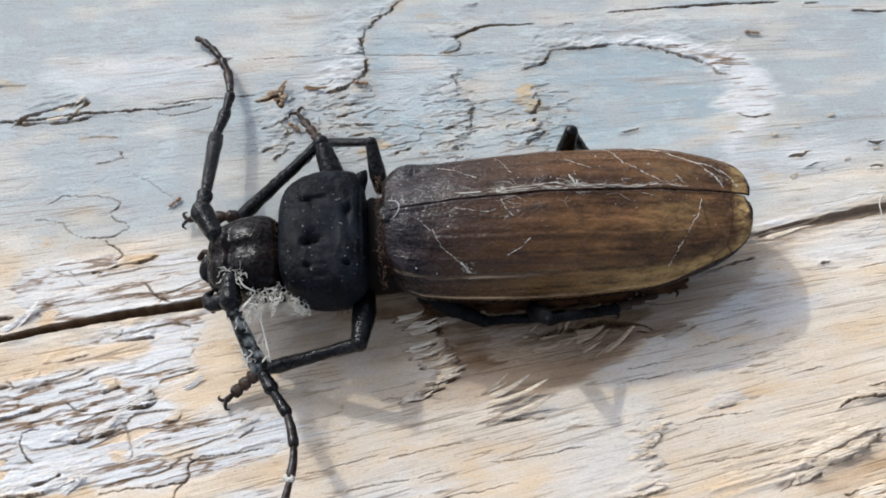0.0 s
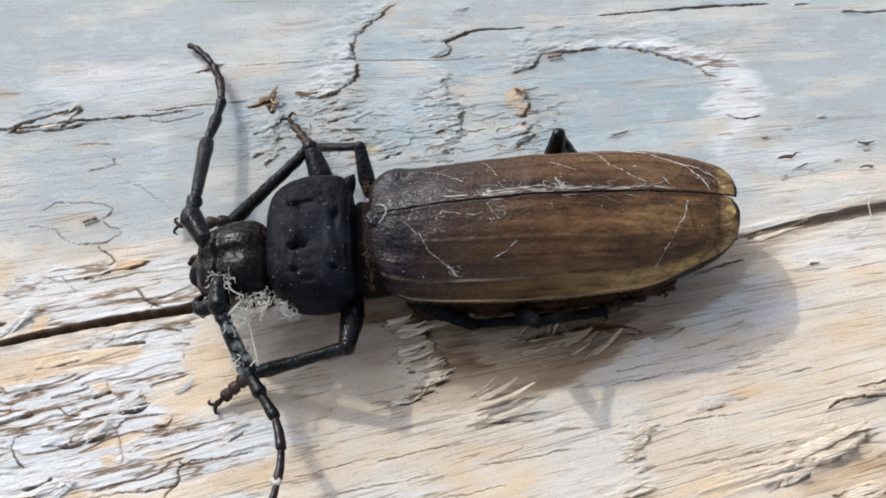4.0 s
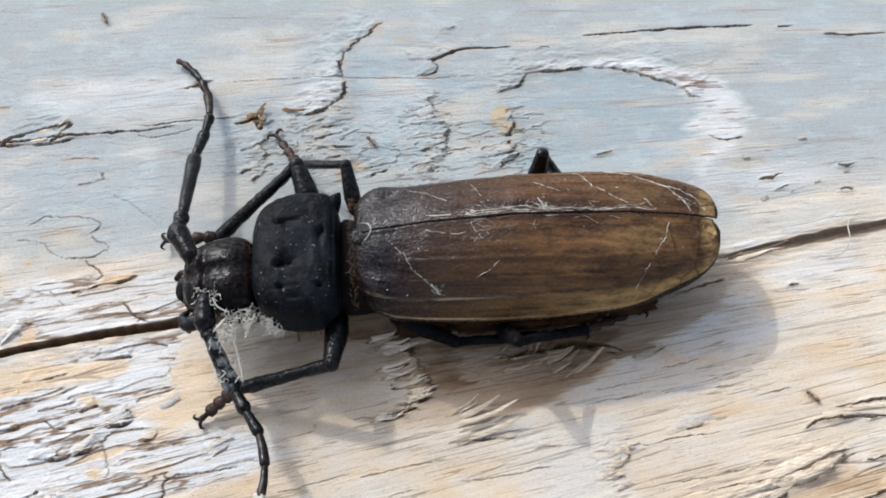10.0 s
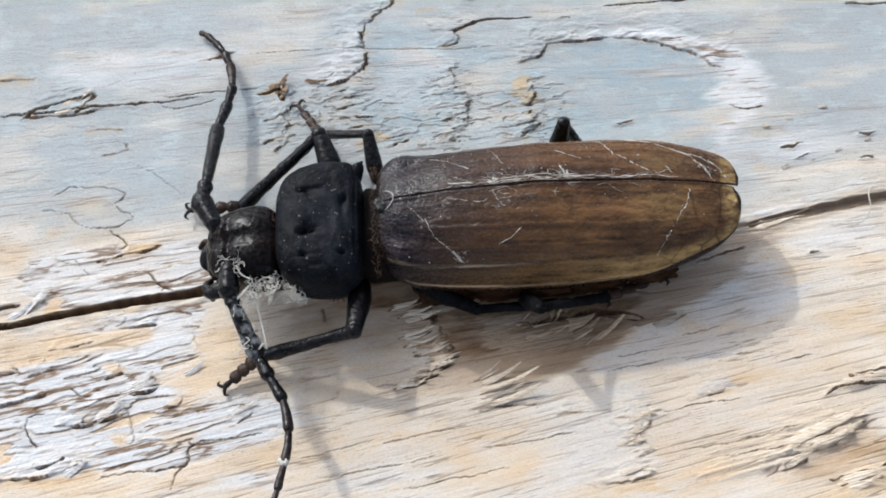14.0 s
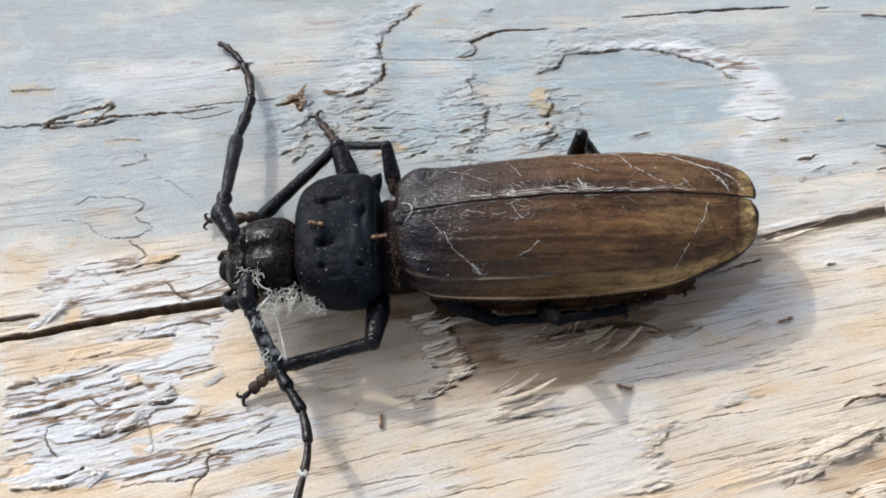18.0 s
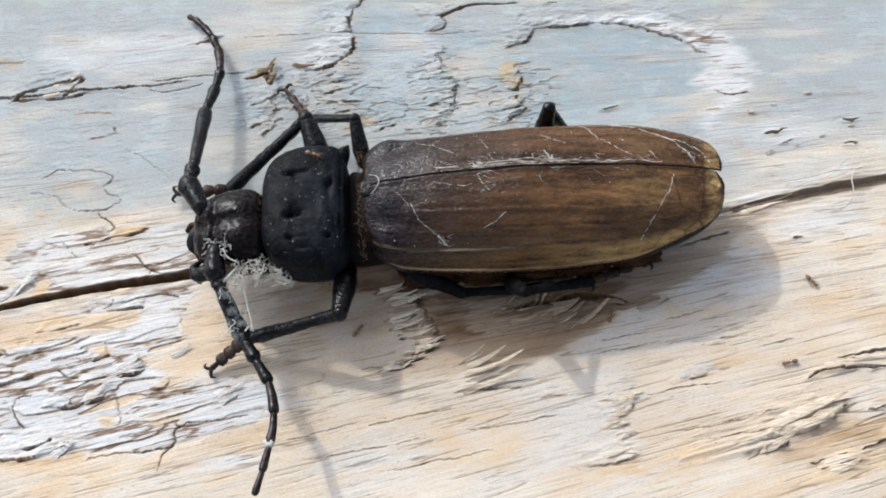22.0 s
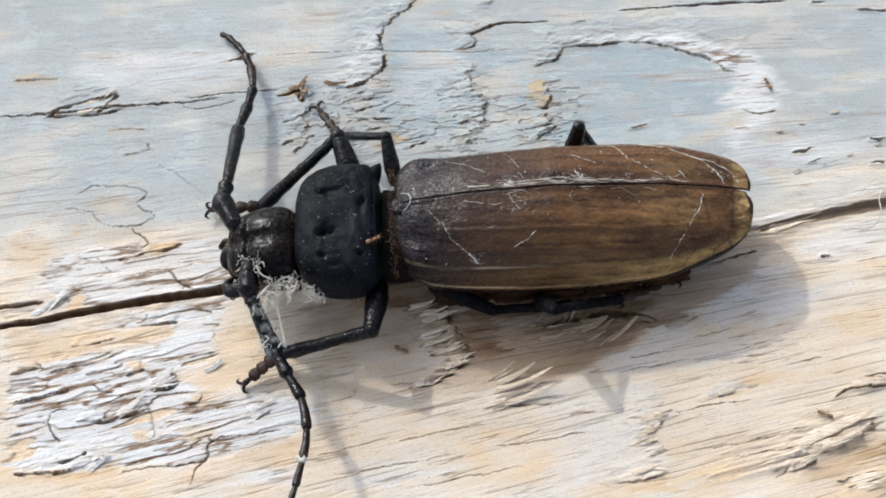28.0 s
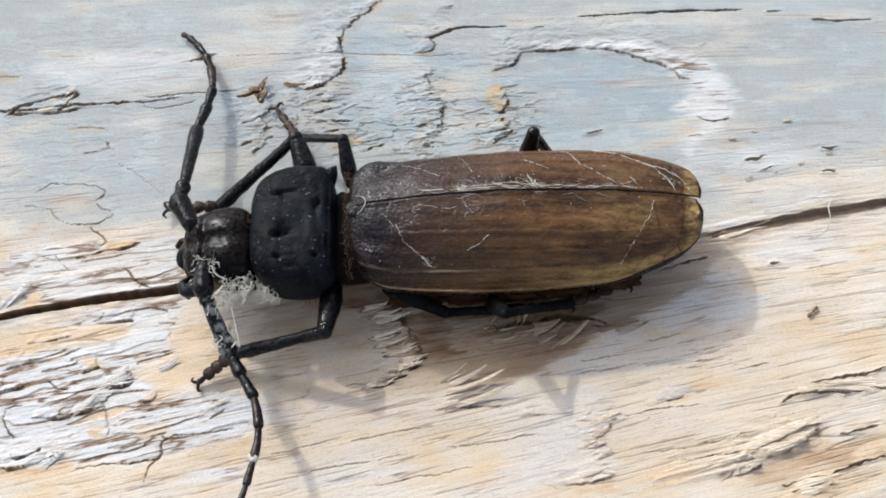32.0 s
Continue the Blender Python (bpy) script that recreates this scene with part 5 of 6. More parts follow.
    return SUTURE + EX * (32.2 * s - 0.5 * tip) + EY * side * (lat + min(tip, 0.05)) + Vector((0, 0, z + ribs + bumpy * min(1, 8 * s) + shoulder))


def elytron(side):
    """One wing case: an arched shell with a rim, a folded side and three faint ribs; side is 1 or -1."""
    bm = bmesh.new()
    rim, edge, vein = (bm.verts.layers.float.new(k) for k in ("rim", "edge", "vein"))
    hem, gold, dusk = (bm.verts.layers.float.new(k) for k in ("hem", "gold", "dusk"))
    ns, nq = 110, 76
    outer, inner = [], []
    for i in range(ns + 1):
        s = i / ns
        s = 1 - (1 - s) ** 1.5
        row_o, row_i = [], []
        for j in range(nq + 1):
            q = j / nq
            p = wing_point(s, q, side)
            v = bm.verts.new(p)
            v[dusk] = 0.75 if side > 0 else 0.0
            v[rim] = float(smooth(0.5, 0.86, q))
            v[edge] = float(max(smooth(0.935 - 0.13 * smooth(0.7, 0.95, s), 0.955 - 0.12 * smooth(0.7, 0.92, s), q), smooth(0.989, 0.996, s), 1 - smooth(0.008, 0.03, s), 0.8 * (1 - smooth(0.0, 0.03, q))))
            v[vein] = max(math.exp(-(((q - c) / 0.024) ** 2)) for c in (0.10, 0.24 + 0.1 * s, 0.44 + 0.05 * s, 0.645, 0.80)) * float(1 - 0.7 * smooth(0.6, 0.85, s))
            tail = max(float(smooth(0.60, 0.80, q) * smooth(0.45, 0.75, s)), float(smooth(0.935, 0.965, s)), 0.28 * math.exp(-(((s - 0.79) / 0.08) ** 2) - ((q - 0.2) / 0.16) ** 2))
            v[gold] = tail * (1 - 0.9 * math.exp(-(((s - 0.905) / 0.04) ** 2) - ((q - 0.42) / 0.2) ** 2)) * (0.95 if side < 0 else 0.55)
            v[hem] = math.exp(-(((q - 0.905) / 0.013) ** 2)) * float(smooth(0.02, 0.15, s) * (1 - smooth(0.6, 0.85, s))) + 0.7 * math.exp(-(((q - 0.68 + 0.1 * s) / 0.016) ** 2)) * float(smooth(0.0, 0.06, s) * (1 - smooth(0.3, 0.5, s)))
            row_o.append(v)
            row_i.append(bm.verts.new(p - Vector((0, 0, 0.28)) - EY * side * (0.22 if q > 0.5 else 0)))
        outer.append(row_o)
        inner.append(row_i)
    for i in range(ns):
        for j in range(nq):
            bm.faces.new((outer[i][j], outer[i + 1][j], outer[i + 1][j + 1], outer[i][j + 1]))
            bm.faces.new((inner[i][j], inner[i][j + 1], inner[i + 1][j + 1], inner[i + 1][j]))
    for i in range(ns):
        bm.faces.new((outer[i][0], inner[i][0], inner[i + 1][0], outer[i + 1][0]))
        bm.faces.new((outer[i][nq], outer[i + 1][nq], inner[i + 1][nq], inner[i][nq]))
    for j in range(nq):
        bm.faces.new((outer[0][j], outer[0][j + 1], inner[0][j + 1], inner[0][j]))
        bm.faces.new((outer[ns][j], inner[ns][j], inner[ns][j + 1], outer[ns][j + 1]))
    return bm


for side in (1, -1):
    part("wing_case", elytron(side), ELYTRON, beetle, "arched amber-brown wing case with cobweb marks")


def abdomen():
    bm = bmesh.new()
    blob(bm, (11.0, -0.9, 3.7), (16.0, 5.8, 3.4), 2.4, 4.6)
    blob(bm, (-3.8, -2.2, 4.4), (5.0, 4.6, 2.8), 2.3, 8)
    return bm


part("abdomen", abdomen(), BELLY, beetle, "dark red-brown underside")
for k in range(5):
    bm = bmesh.new()
    c = Vector((2.0 + 4.6 * k, -6.9 + 0.45 * k + (0.5 if k == 4 else 0), 2.3))
    blob(bm, c, (2.6, 0.9, 1.9), 2.6, 4.6, seg=28, rings=18, shape=lambda p: p * (1 + 0.32 * noise.noise(Vector((p[0] * 5 + k, p[1] * 5, p[2] * 5)))))
    part("belly_plate", bm, FLANK, beetle, "crumpled red-brown belly skin")


def pronotum():
    """The broad matte shield behind the head, with pits, two ridges and a sharp hind corner."""
    def shape(p):
        x, y, z = p
        y *= (0.84 if y > 0 else 0.88) + (0.16 if y > 0 else 0.12) * smooth(-1.1, 0.1, x)
        y += 0.07 * smooth(0.45, 1.0, x) * smooth(0.5, 0.95, y)
        z *= 1 - 0.10 * max(0, -x)
        if z > 0:
            z = z**0.75
            dent = 0
            for cx, cy, rx, ry, d in ((-0.32, -0.26, 0.10, 0.035, 0.55), (-0.16, -0.22, 0.12, 0.045, 0.65), (-0.06, -0.15, 0.06, 0.04, 0.55), (-0.28, 0.42, 0.12, 0.03, 0.28), (-0.05, 0.45, 0.08, 0.03, 0.28), (-0.20, 0.34, 0.05, 0.03, 0.2),
                                      (0.55, 0.20, 0.05, 0.05, 0.34), (0.62, 0.26, 0.04, 0.04, 0.3), (0.55, -0.62, 0.07, 0.03, 0.36), (-0.30, -0.62, 0.07, 0.03, 0.26), (0.02, -0.78, 0.04, 0.03, 0.2), (0.30, 0.72, 0.10, 0.06, 0.08),
                                      (-0.30, -0.10, 0.30, 0.05, 0.05), (0.25, -0.10, 0.12, 0.30, 0.06), (0.62, 0.10, 0.08, 0.20, 0.06)):
                dent += 0.55 * d * math.exp(-(((x - cx) / rx) ** 2 + ((y - cy) / ry) ** 2))
            z -= dent + 0.03 * math.exp(-(((x - 0.84) / 0.04) ** 2))
            z += 0.03 * noise.noise(Vector((x * 5, y * 5, 1))) + 0.016 * noise.noise(Vector((x * 22, y * 26, 4)))
        return x, y, z
    return blob(bmesh.new(), (-9.15, -2.65, 6.0), (4.0, 6.15, 3.4), 3.9, 4.5, 2, seg=240, rings=110, shape=shape, along=True)


shield = part("pronotum", pronotum(), SHIELD, beetle, "matte black pitted shield behind the head")
bm = bmesh.new()
tube(bm, [(-6.4, 2.0, 7.6), (-5.9, 2.9, 7.9), (-5.6, 3.5, 8.0)], [0.9, 0.6, 0.1], 10)
part("corner_spine", bm, SHIELD, shield)

bm = bmesh.new()
blob(bm, (-3.1, -1.72, 9.46), (0.85, 0.82, 0.2), 2.8, 6)
part("scutellum", bm, BLACK_GLOSS, beetle, "small glossy black triangular plate")
# the plate's highlight, modelled as a thin pale arc along its edge
bm = bmesh.new()
tube(bm, [(-3.2, -0.55, 9.75), (-2.5, -0.75, 9.95), (-2.15, -1.3, 10.0), (-2.4, -2.0, 9.95), (-2.9, -2.5, 9.75)], [0.03, 0.06, 0.08, 0.05, 0.02], 8, 20)
part("scutellum_glint", bm, GLINT, beetle, "painted bright glint on the plate between the wing cases")
bm = bmesh.new()
blob(bm, (-4.8, -2.2, 4.6), (1.1, 4.6, 2.2), 2.4, 6)
waist = part("waist", bm, BELLY, beetle, "dark neck between shield and wing cases")


def bristles(bm, points, count, length, spread, seed):
    rng = random.Random(seed)
    line = curve_points(points, 40)
    for _ in range(count):
        p = Vector(line[rng.randrange(40)]) + Vector([rng.uniform(-0.25, 0.25) for _ in range(3)])
        w = Vector((rng.uniform(-1, 1), rng.uniform(-1, 1), rng.uniform(0.1, 0.9))).normalized() * length * rng.uniform(0.5, 1.2)
        tube(bm, [p, p + w * 0.6 + Vector((0, 0, 0.1)) * spread, p + w], [0.022, 0.018, 0.006], 4, 4)
    return bm


part("bristle_fringe", bristles(bmesh.new(), [(-4.4, 3.0, 7.6), (-4.1, 0.5, 9.6), (-3.9, -2.5, 9.9), (-3.6, -5.5, 9.0), (-3.4, -7.6, 6.5)], 170, 0.45, 1, 3), HAIR, beetle, "tan bristles behind the shield")
part("bristle_fringe", bristles(bmesh.new(), [(-13.0, -0.6, 7.6), (-13.1, -2.8, 8.0), (-12.8, -5.8, 7.4)], 60, 0.4, 1, 4), HAIR, beetle, "tan bristles in front of the shield")
part("bristle_fringe", bristles(bmesh.new(), [(-10.5, -8.2, 5.4), (-8, -8.9, 4.9), (-6, -8.9, 4.6)], 50, 0.4, 1, 5), HAIR, beetle, "tan bristles below the shield")


def head():
    def shape(p):
        x, y, z = p
        y *= 1 - 0.12 * max(0, -x) + 0.05 * x
        if z > 0:
            z -= 0.16 * math.exp(-((y / 0.10) ** 2)) * (1 if x < 0.3 else 0.4)
            z -= 0.22 * max(0, -x - 0.45)
            z += 0.06 * smooth(0.2, -0.5, x) * noise.noise(Vector((x * 8, y * 8, 9))) + 0.012 * noise.noise(Vector((x * 20, y * 20, 9)))
            z -= 0.10 * math.exp(-(((x + 0.30) / 0.10) ** 2)) * (1 - abs(y) ** 2)
        return x, y, z
    return blob(bmesh.new(), (-15.9, -4.4, 5.7), (3.6, 3.75, 2.75), 3.2, 7, -6, seg=96, rings=60, shape=shape, along=True)


face = part("head", head(), HEAD_BROWN, beetle, "glossy dark brown head with a groove")
for y, z in ((-1.65, 6.4), (-8.0, 5.6)):
    bm = bmesh.new()
    blob(bm, (-17.3, y + (0.5 if y < -5 else -0.2), z), (1.0, 0.75, 1.15), 2.2, 8, seg=24, rings=14)
    part("eye", bm, EYE, face)
for pts in ([(-18.6, -3.6, 4.9), (-19.7, -4.0, 4.6), (-20.1, -5.0, 4.3), (-19.4, -5.9, 4.1)], [(-18.2, -7.8, 4.6), (-19.2, -7.9, 4.2), (-19.7, -7.2, 4.0), (-19.2, -6.4, 3.9)]):
    bm = bmesh.new()
    tube(bm, pts, [0.85, 0.75, 0.5, 0.15], 14, flat=0.8)
    part("mandible", bm, BLACK_GLOSS, face)
bm = bmesh.new()
blob(bm, (-18.6, -5.0, 5.2), (1.1, 2.2, 1.0), 2.6, 8, seg=28, rings=14)
part("labrum", bm, HEAD_BROWN, face)
for pts in ([(-19.3, -3.4, 4.0), (-20.6, -2.2, 3.2), (-21.2, -2.6, 2.6)], [(-18.6, -7.6, 3.8), (-19.1, -8.0, 3.4), (-19.3, -8.1, 3.1)]):
    bm = bmesh.new()
    tube(bm, pts, [0.28, 0.25, 0.3], 8)
    part("palp", bm, TARSUS, face)


def antenna(joints, radii, label, crusted=()):
    """A jointed feeler: each joint is a club, thin at its base and thick at its far end."""
    first = None
    for k, (a, b) in enumerate(zip(joints, joints[1:])):
        a, b = Vector(a), Vector(b)
        r = radii[k]
        bm = bmesh.new()
        mid = (a + b) / 2 + Vector((noise.noise(a), noise.noise(b), 0)) * 0.12
        tube(bm, [a + (b - a) * 0.03, a + (b - a) * 0.15, mid, a + (b - a) * 0.85, b - (b - a) * 0.02], [r * 0.66, r * 0.80, r * 0.9, r * 1.08, r * 0.95], 14, 18, lump=0.10)
        if first is None:
            first = part("antenna", bm, BLACK_GLOSS, beetle, label)
        else:
            part("antenna_joint", bm, CRUSTED if k in crusted else BLACK_GLOSS if k < 5 else TARSUS_DARK, first)
    return first


TARSUS_DARK = chitin("dark_brown_joint_chitin", (0.011, 0.007, 0.006), (0.032, 0.018, 0.013), 0.25, 0.5, spec=0.2)
antenna([(-18.5, -3.1, 7.5), (-20.5, 0.1, 7.2), (-20.3, 2.0, 6.6), (-20.7, 9.9, 3.8), (-20.3, 13.1, 2.9), (-20.2, 15.4, 2.3), (-20.9, 18.4, 1.7), (-21.7, 20.0, 1.4), (-22.9, 21.5, 1.2), (-23.9, 22.5, 1.0), (-24.7, 23.0, 0.8)],
        [1.02, 0.72, 0.70, 0.56, 0.50, 0.46, 0.42, 0.38, 0.35, 0.30], "black jointed feeler curving over the wood")
antenna([(-16.9, -7.0, 8.0), (-16.6, -9.7, 7.6), (-16.2, -10.5, 7.2), (-13.9, -14.8, 5.5), (-12.7, -16.7, 5.5), (-11.2, -18.9, 5.8), (-10.3, -21.9, 6.3), (-10.3, -24.9, 6.8), (-10.6, -27.4, 7.2), (-11.0, -29.5, 7.4)],
        [0.95, 0.70, 0.78, 0.62, 0.52, 0.46, 0.40, 0.36, 0.32], "black jointed feeler with a ring of white silk", (1, 2))


def leg(hip, knee, ankle, foot, thick, label, bend=0.0, coat=None):
    """A leg in jointed pieces: trochanter, thigh, shin with spurs, foot joints and two claws."""
    hip, knee, ankle, foot = (Vector(p) for p in (hip, knee, ankle, foot))
    coat = coat or BLACK_GLOSS
    bm = bmesh.new()
    mid = (hip + knee) / 2
    tube(bm, [hip, hip + (knee - hip) * 0.3, mid, knee], [thick * 0.8, thick * 1.1, thick * 1.05, thick * 0.75], 16, 16, 0.9, 0.05)
    limb = part("leg", bm, coat, beetle, label)
    bm = bmesh.new()
    tube(bm, [knee + (knee - hip).normalized() * 0.1, knee + (ankle - knee) * 0.15, (knee + ankle) / 2 + Vector((0, 0, bend)), ankle], [thick * 0.62, thick * 0.55, thick * 0.6, thick * 0.68], 14, 26, 0.85, 0.22)
    part("shin", bm, coat, limb)
    bm = bmesh.new()
    blob(bm, knee, (thick * 0.75, thick * 0.72, thick * 0.72), 2.2, seg=16, rings=10)
    part("knee_joint", bm, coat, limb)
    way = (ankle - knee).normalized()
    for s in (-1, 1):
        bm = bmesh.new()
        base = ankle + way.cross(Vector((0, 0, 1))) * s * thick * 0.4
        tube(bm, [base, base + way * 0.9 + Vector((0, 0, -0.15))], [0.16, 0.04], 6, 4)
        part("spur", bm, TARSUS, limb)
    step = (foot - ankle) / 4
    for k in range(4):
        a, b = ankle + step * k, ankle + step * (k + 0.9)
        bm = bmesh.new()
        if k < 3:
            tube(bm, [a, a + step * 0.5, b], [thick * 0.26, thick * 0.62, thick * 0.72 * (1 - 0.08 * k)], 12, 8, 0.6, 0.2)
        else:
            tube(bm, [a, b], [thick * 0.2, thick * 0.32], 8, 6)
        part("foot_joint", bm, TARSUS, limb)
    side = step.normalized().cross(Vector((0, 0, 1)))
    for s in (-1, 1):
        bm = bmesh.new()
        w = step.normalized()
        tube(bm, [foot, foot + w * 0.35 + side * s * 0.35, foot + w * 0.45 + side * s * 0.70, foot + w * 0.15 + side * s * 0.90 + Vector((0, 0, -0.2))], [0.19, 0.17, 0.13, 0.04], 8, 12)
        part("claw", bm, TARSUS, limb)
    return limb


leg((-8.7, 3.9, 4.2), (-10.4, 8.1, 5.2), (-18.0, 2.6, 1.2), (-23.2, 2.3, 1.0), 1.0, "black foreleg folded forward")
leg((-5.3, -7.2, 4.2), (-5.5, -12.4, 5.8), (-14.8, -13.4, 2.0), (-17.8, -15.7, 0.7), 1.0, "black foreleg bent under the feeler")
leg((-4.7, 3.7, 4.0), (-5.6, 7.6, 6.0), (-10.9, 9.9, 2.2), (-13.8, 14.2, 0.6), 0.72, "black middle leg folded up")
leg((-0.6, -6.7, 3.6), (5.0, -8.8, 2.6), (12.2, -7.6, 1.2), (16.3, -6.8, 0.7), 0.75, "black middle leg lying along the body", coat=BLACK_MATTE)
leg((11.9, 6.6, 3.6), (12.7, 7.9, 7.1), (14.4, 7.9, 2.0), (15.6, 8.0, 0.8), 0.85, "black hind leg with its knee raised")
leg((9.2, -7.4, 2.0), (10.9, -10.8, 7.3), (16.6, -7.2, 1.8), (21.5, -4.7, 0.7), 0.75, "black hind leg stretched back", coat=BLACK_MATTE)


# ---- splinters and flakes that stand off the log ----
def sliver(points, width, lift, thick=0.16, material=None, name="splinter", seed=0, blunt=0.25, taper=1.25):
    """A thin torn strip: its root lies in the wood, its far end rises by lift and narrows to a ragged tip."""
    rng = random.Random(seed)
    n = 15
    line = curve_points([(p[0], p[1], 0) for p in points], n)
    bm = bmesh.new()
    loops = []
    ridge = [rng.uniform(0.3, 1.0) for _ in range(5)]
    lean, kink = rng.uniform(-0.5, 0.5), rng.uniform(-1, 1)
    for k in range(n):
        t = k / (n - 1)
        w = width * (1.1 - (1.1 - blunt) * t**taper) * (1 + 0.10 * math.sin(7 * t + seed)) * rng.uniform(0.93, 1.07)
        a, b = line[max(0, k - 1)], line[min(n - 1, k + 1)]
        d = Vector(b - a).normalized()
        side = Vector((-d.y, d.x, 0))
        z0 = (height(*line[k][:2]) + height(*line[max(0, k - 2)][:2])) / 2
        out = min(1, t / 0.4)
        c = Vector((line[k][0], line[k][1], z0 - 0.45 * (1 - out) ** 2 - thick * 0.3 + 0.08 * out + lift * t**2.0 * (1 + 0.12 * kink * math.sin(9 * t))))
        th = thick * (1 - 0.6 * t)
        roll = lean * w * t
        loop = []
        for q, f in ((1.0, ridge[0] * 0.2), (0.62, 0.25 + 0.4 * ridge[1]), (0.3, 0.5 * ridge[2]), (-0.05, 0.4 + 0.4 * ridge[3]), (-0.4, 0.2 + 0.3 * ridge[4]), (-0.7, 0.5 * ridge[2]), (-1.0, 0.1), (-0.5, -0.6), (0.5, -0.6)):
            slip = d * (rng.uniform(-0.25, 0.25) * min(1.0, 3 * width) if k == n - 1 else 0.0)
            loop.append(bm.verts.new(c + slip + side * w * (q + rng.uniform(-0.05, 0.05)) + Vector((0, 0, th * f + roll * q))))
        loops.append(loop)
    for a, b in zip(loops, loops[1:]):
        for j in range(9):
            bm.faces.new((a[j], a[(j + 1) % 9], b[(j + 1) % 9], b[j]))
    bm.faces.new(loops[0])
    bm.faces.new(list(reversed(loops[-1])))
    ob = part(name, bm, material or SPLINTER, log)
    ob.data.polygons.foreach_set("use_smooth", [False] * len(ob.data.polygons))
    return ob


SHADED_RODS = [  # loose rods of wood: root, tip, half width, rise
    ((4.3, -14.8), (7.1, -13.1), 0.13, 0.9), ((4.5, -15.3), (8.9, -13.3), 0.25, 1.0), ((3.9, -15.9), (10.6, -13.7), 0.27, 1.1), ((4.3, -16.6), (9.7, -14.9), 0.18, 0.7), ((4.0, -17.4), (10.9, -15.2), 0.30, 0.9), ((4.7, -17.7), (7.1, -16.9), 0.12, 0.3),
    ((12.3, -7.9), (13.8, -6.9), 0.22, 1.0), ((12.4, -9.2), (15.5, -8.5), 0.38, 0.9), ((12.9, -10.5), (15.9, -8.9), 0.24, 0.9), ((14.7, -11.1), (18.2, -8.6), 0.17, 1.1), ((10.0, -9.2), (12.0, -7.9), 0.24, 0.8),
    ((10.6, -9.9), (13.1, -9.4), 0.25, 0.5), ((8.1, -9.5), (10.5, -8.7), 0.20, 0.5), ((8.6, -10.5), (11.8, -9.9), 0.16, 0.4), ((19.8, -9.2), (23.7, -8.2), 0.14, 0.2), ((11.4, -8.7), (12.8, -7.5), 0.16, 1.1),
]
SUNLIT_RODS = [
    ((17.7, -18.8), (20.7, -17.6), 0.20, 0.6), ((17.0, -20.1), (20.4, -18.7), 0.20, 0.5), ((16.7, -20.9), (19.6, -19.8), 0.18, 0.5), ((17.0, -23.5), (20.3, -22.4), 0.24, 0.4),
    ((28.9, 0.2), (34.9, 2.2), 0.24, 0.4), ((29.4, 1.2), (35.2, 2.8), 0.20, 0.4), ((24.7, -15.8), (27.2, -15.2), 0.2, 0.3),
]
RODS = SHADED_RODS + SUNLIT_RODS
for k, (a, c, w, up) in enumerate(RODS):
    sag = 0.12 * (c[0] - a[0]) if k < 16 else 0.03 * (c[0] - a[0])
    b = (a[0] + (c[0] - a[0]) * 0.55, a[1] + (c[1] - a[1]) * 0.55 - sag * 0.5)
    up *= 1.0 if k < 16 else 0.45
    w *= 1.5 if 5 < k < 16 else 1.0
    sliver((a, b, c), w, up, 0.3 if k < 16 else 0.14, (SHADE_SPLINTER if k % 2 else BROWN_SPLINTER) if 5 < k < 16 else SPLINTER, "splinter", 300 + k, 0.25 if k < 16 else 0.12, 2.6 if k < 16 else 1.6)
for k, (x, y) in enumerate(COMB):
    w = 0.28 + 0.12 * ((k * 7) % 3) / 2
    sliver(((x - 3.6, y - 0.75), (x - 1.4, y - 0.42), (x, y)), w, 0.6, 0.25, SPLINTER, "splinter", 350 + k, 0.06, 1.3)
for k, ((x1, y1), (x2, y2)) in enumerate(zip(COMB, COMB[1:])):
    for j, f in enumerate((0.3, 0.65)):
        x, y = x1 + (x2 - x1) * f - 0.35 - 0.3 * ((k + 2 * j) % 3), y1 + (y2 - y1) * f
        sliver(((x - 2.8, y - 0.55), (x - 1.0, y - 0.32), (x, y)), 0.15 + 0.05 * ((k + j) % 3), 0.35 + 0.1 * (k % 3), 0.18, SHADE_SPLINTER if (k + j) % 2 else SPLINTER, "splinter", 370 + 2 * k + j, 0.06, 1.2)

CHIPS = [  # short curled chips: root, middle, tip, half width, rise
    ((-17.6, 16.5), (-16.4, 16.9), (-15.2, 17.7), 0.32, 0.9), ((-16.7, 15.8), (-15.9, 16.3), (-15.3, 17.2), 0.22, 0.8), ((-39.2, 14.8), (-36.9, 15.5), (-35.3, 16.5), 0.20, 0.4), ((-40.2, 13.9), (-37.3, 14.2), (-35.7, 15.2), 0.18, 0.4),
    ((-28.0, -16.1), (-26.2, -15.3), (-24.9, -14.3), 0.34, 0.6), ((-27.4, -16.4), (-25.7, -15.7), (-24.7, -15.0), 0.30, 0.4), ((-39.0, -8.5), (-37.8, -7.6), (-36.6, -6.0), 0.40, 0.7), ((-40.3, -9.0), (-38.9, -8.3), (-37.6, -7.2), 0.34, 0.4),
    ((-30.2, -19.0), (-28.7, -18.2), (-27.5, -17.1), 0.42, 0.6), ((-32.3, -24.4), (-31.1, -23.7), (-30.0, -22.7), 0.45, 0.5), ((-22.6, -14.6), (-21.3, -14.1), (-20.3, -13.3), 0.3, 0.4), ((-17.9, -18.6), (-16.4, -17.9), (-15.0, -17.0), 0.3, 0.4),
]
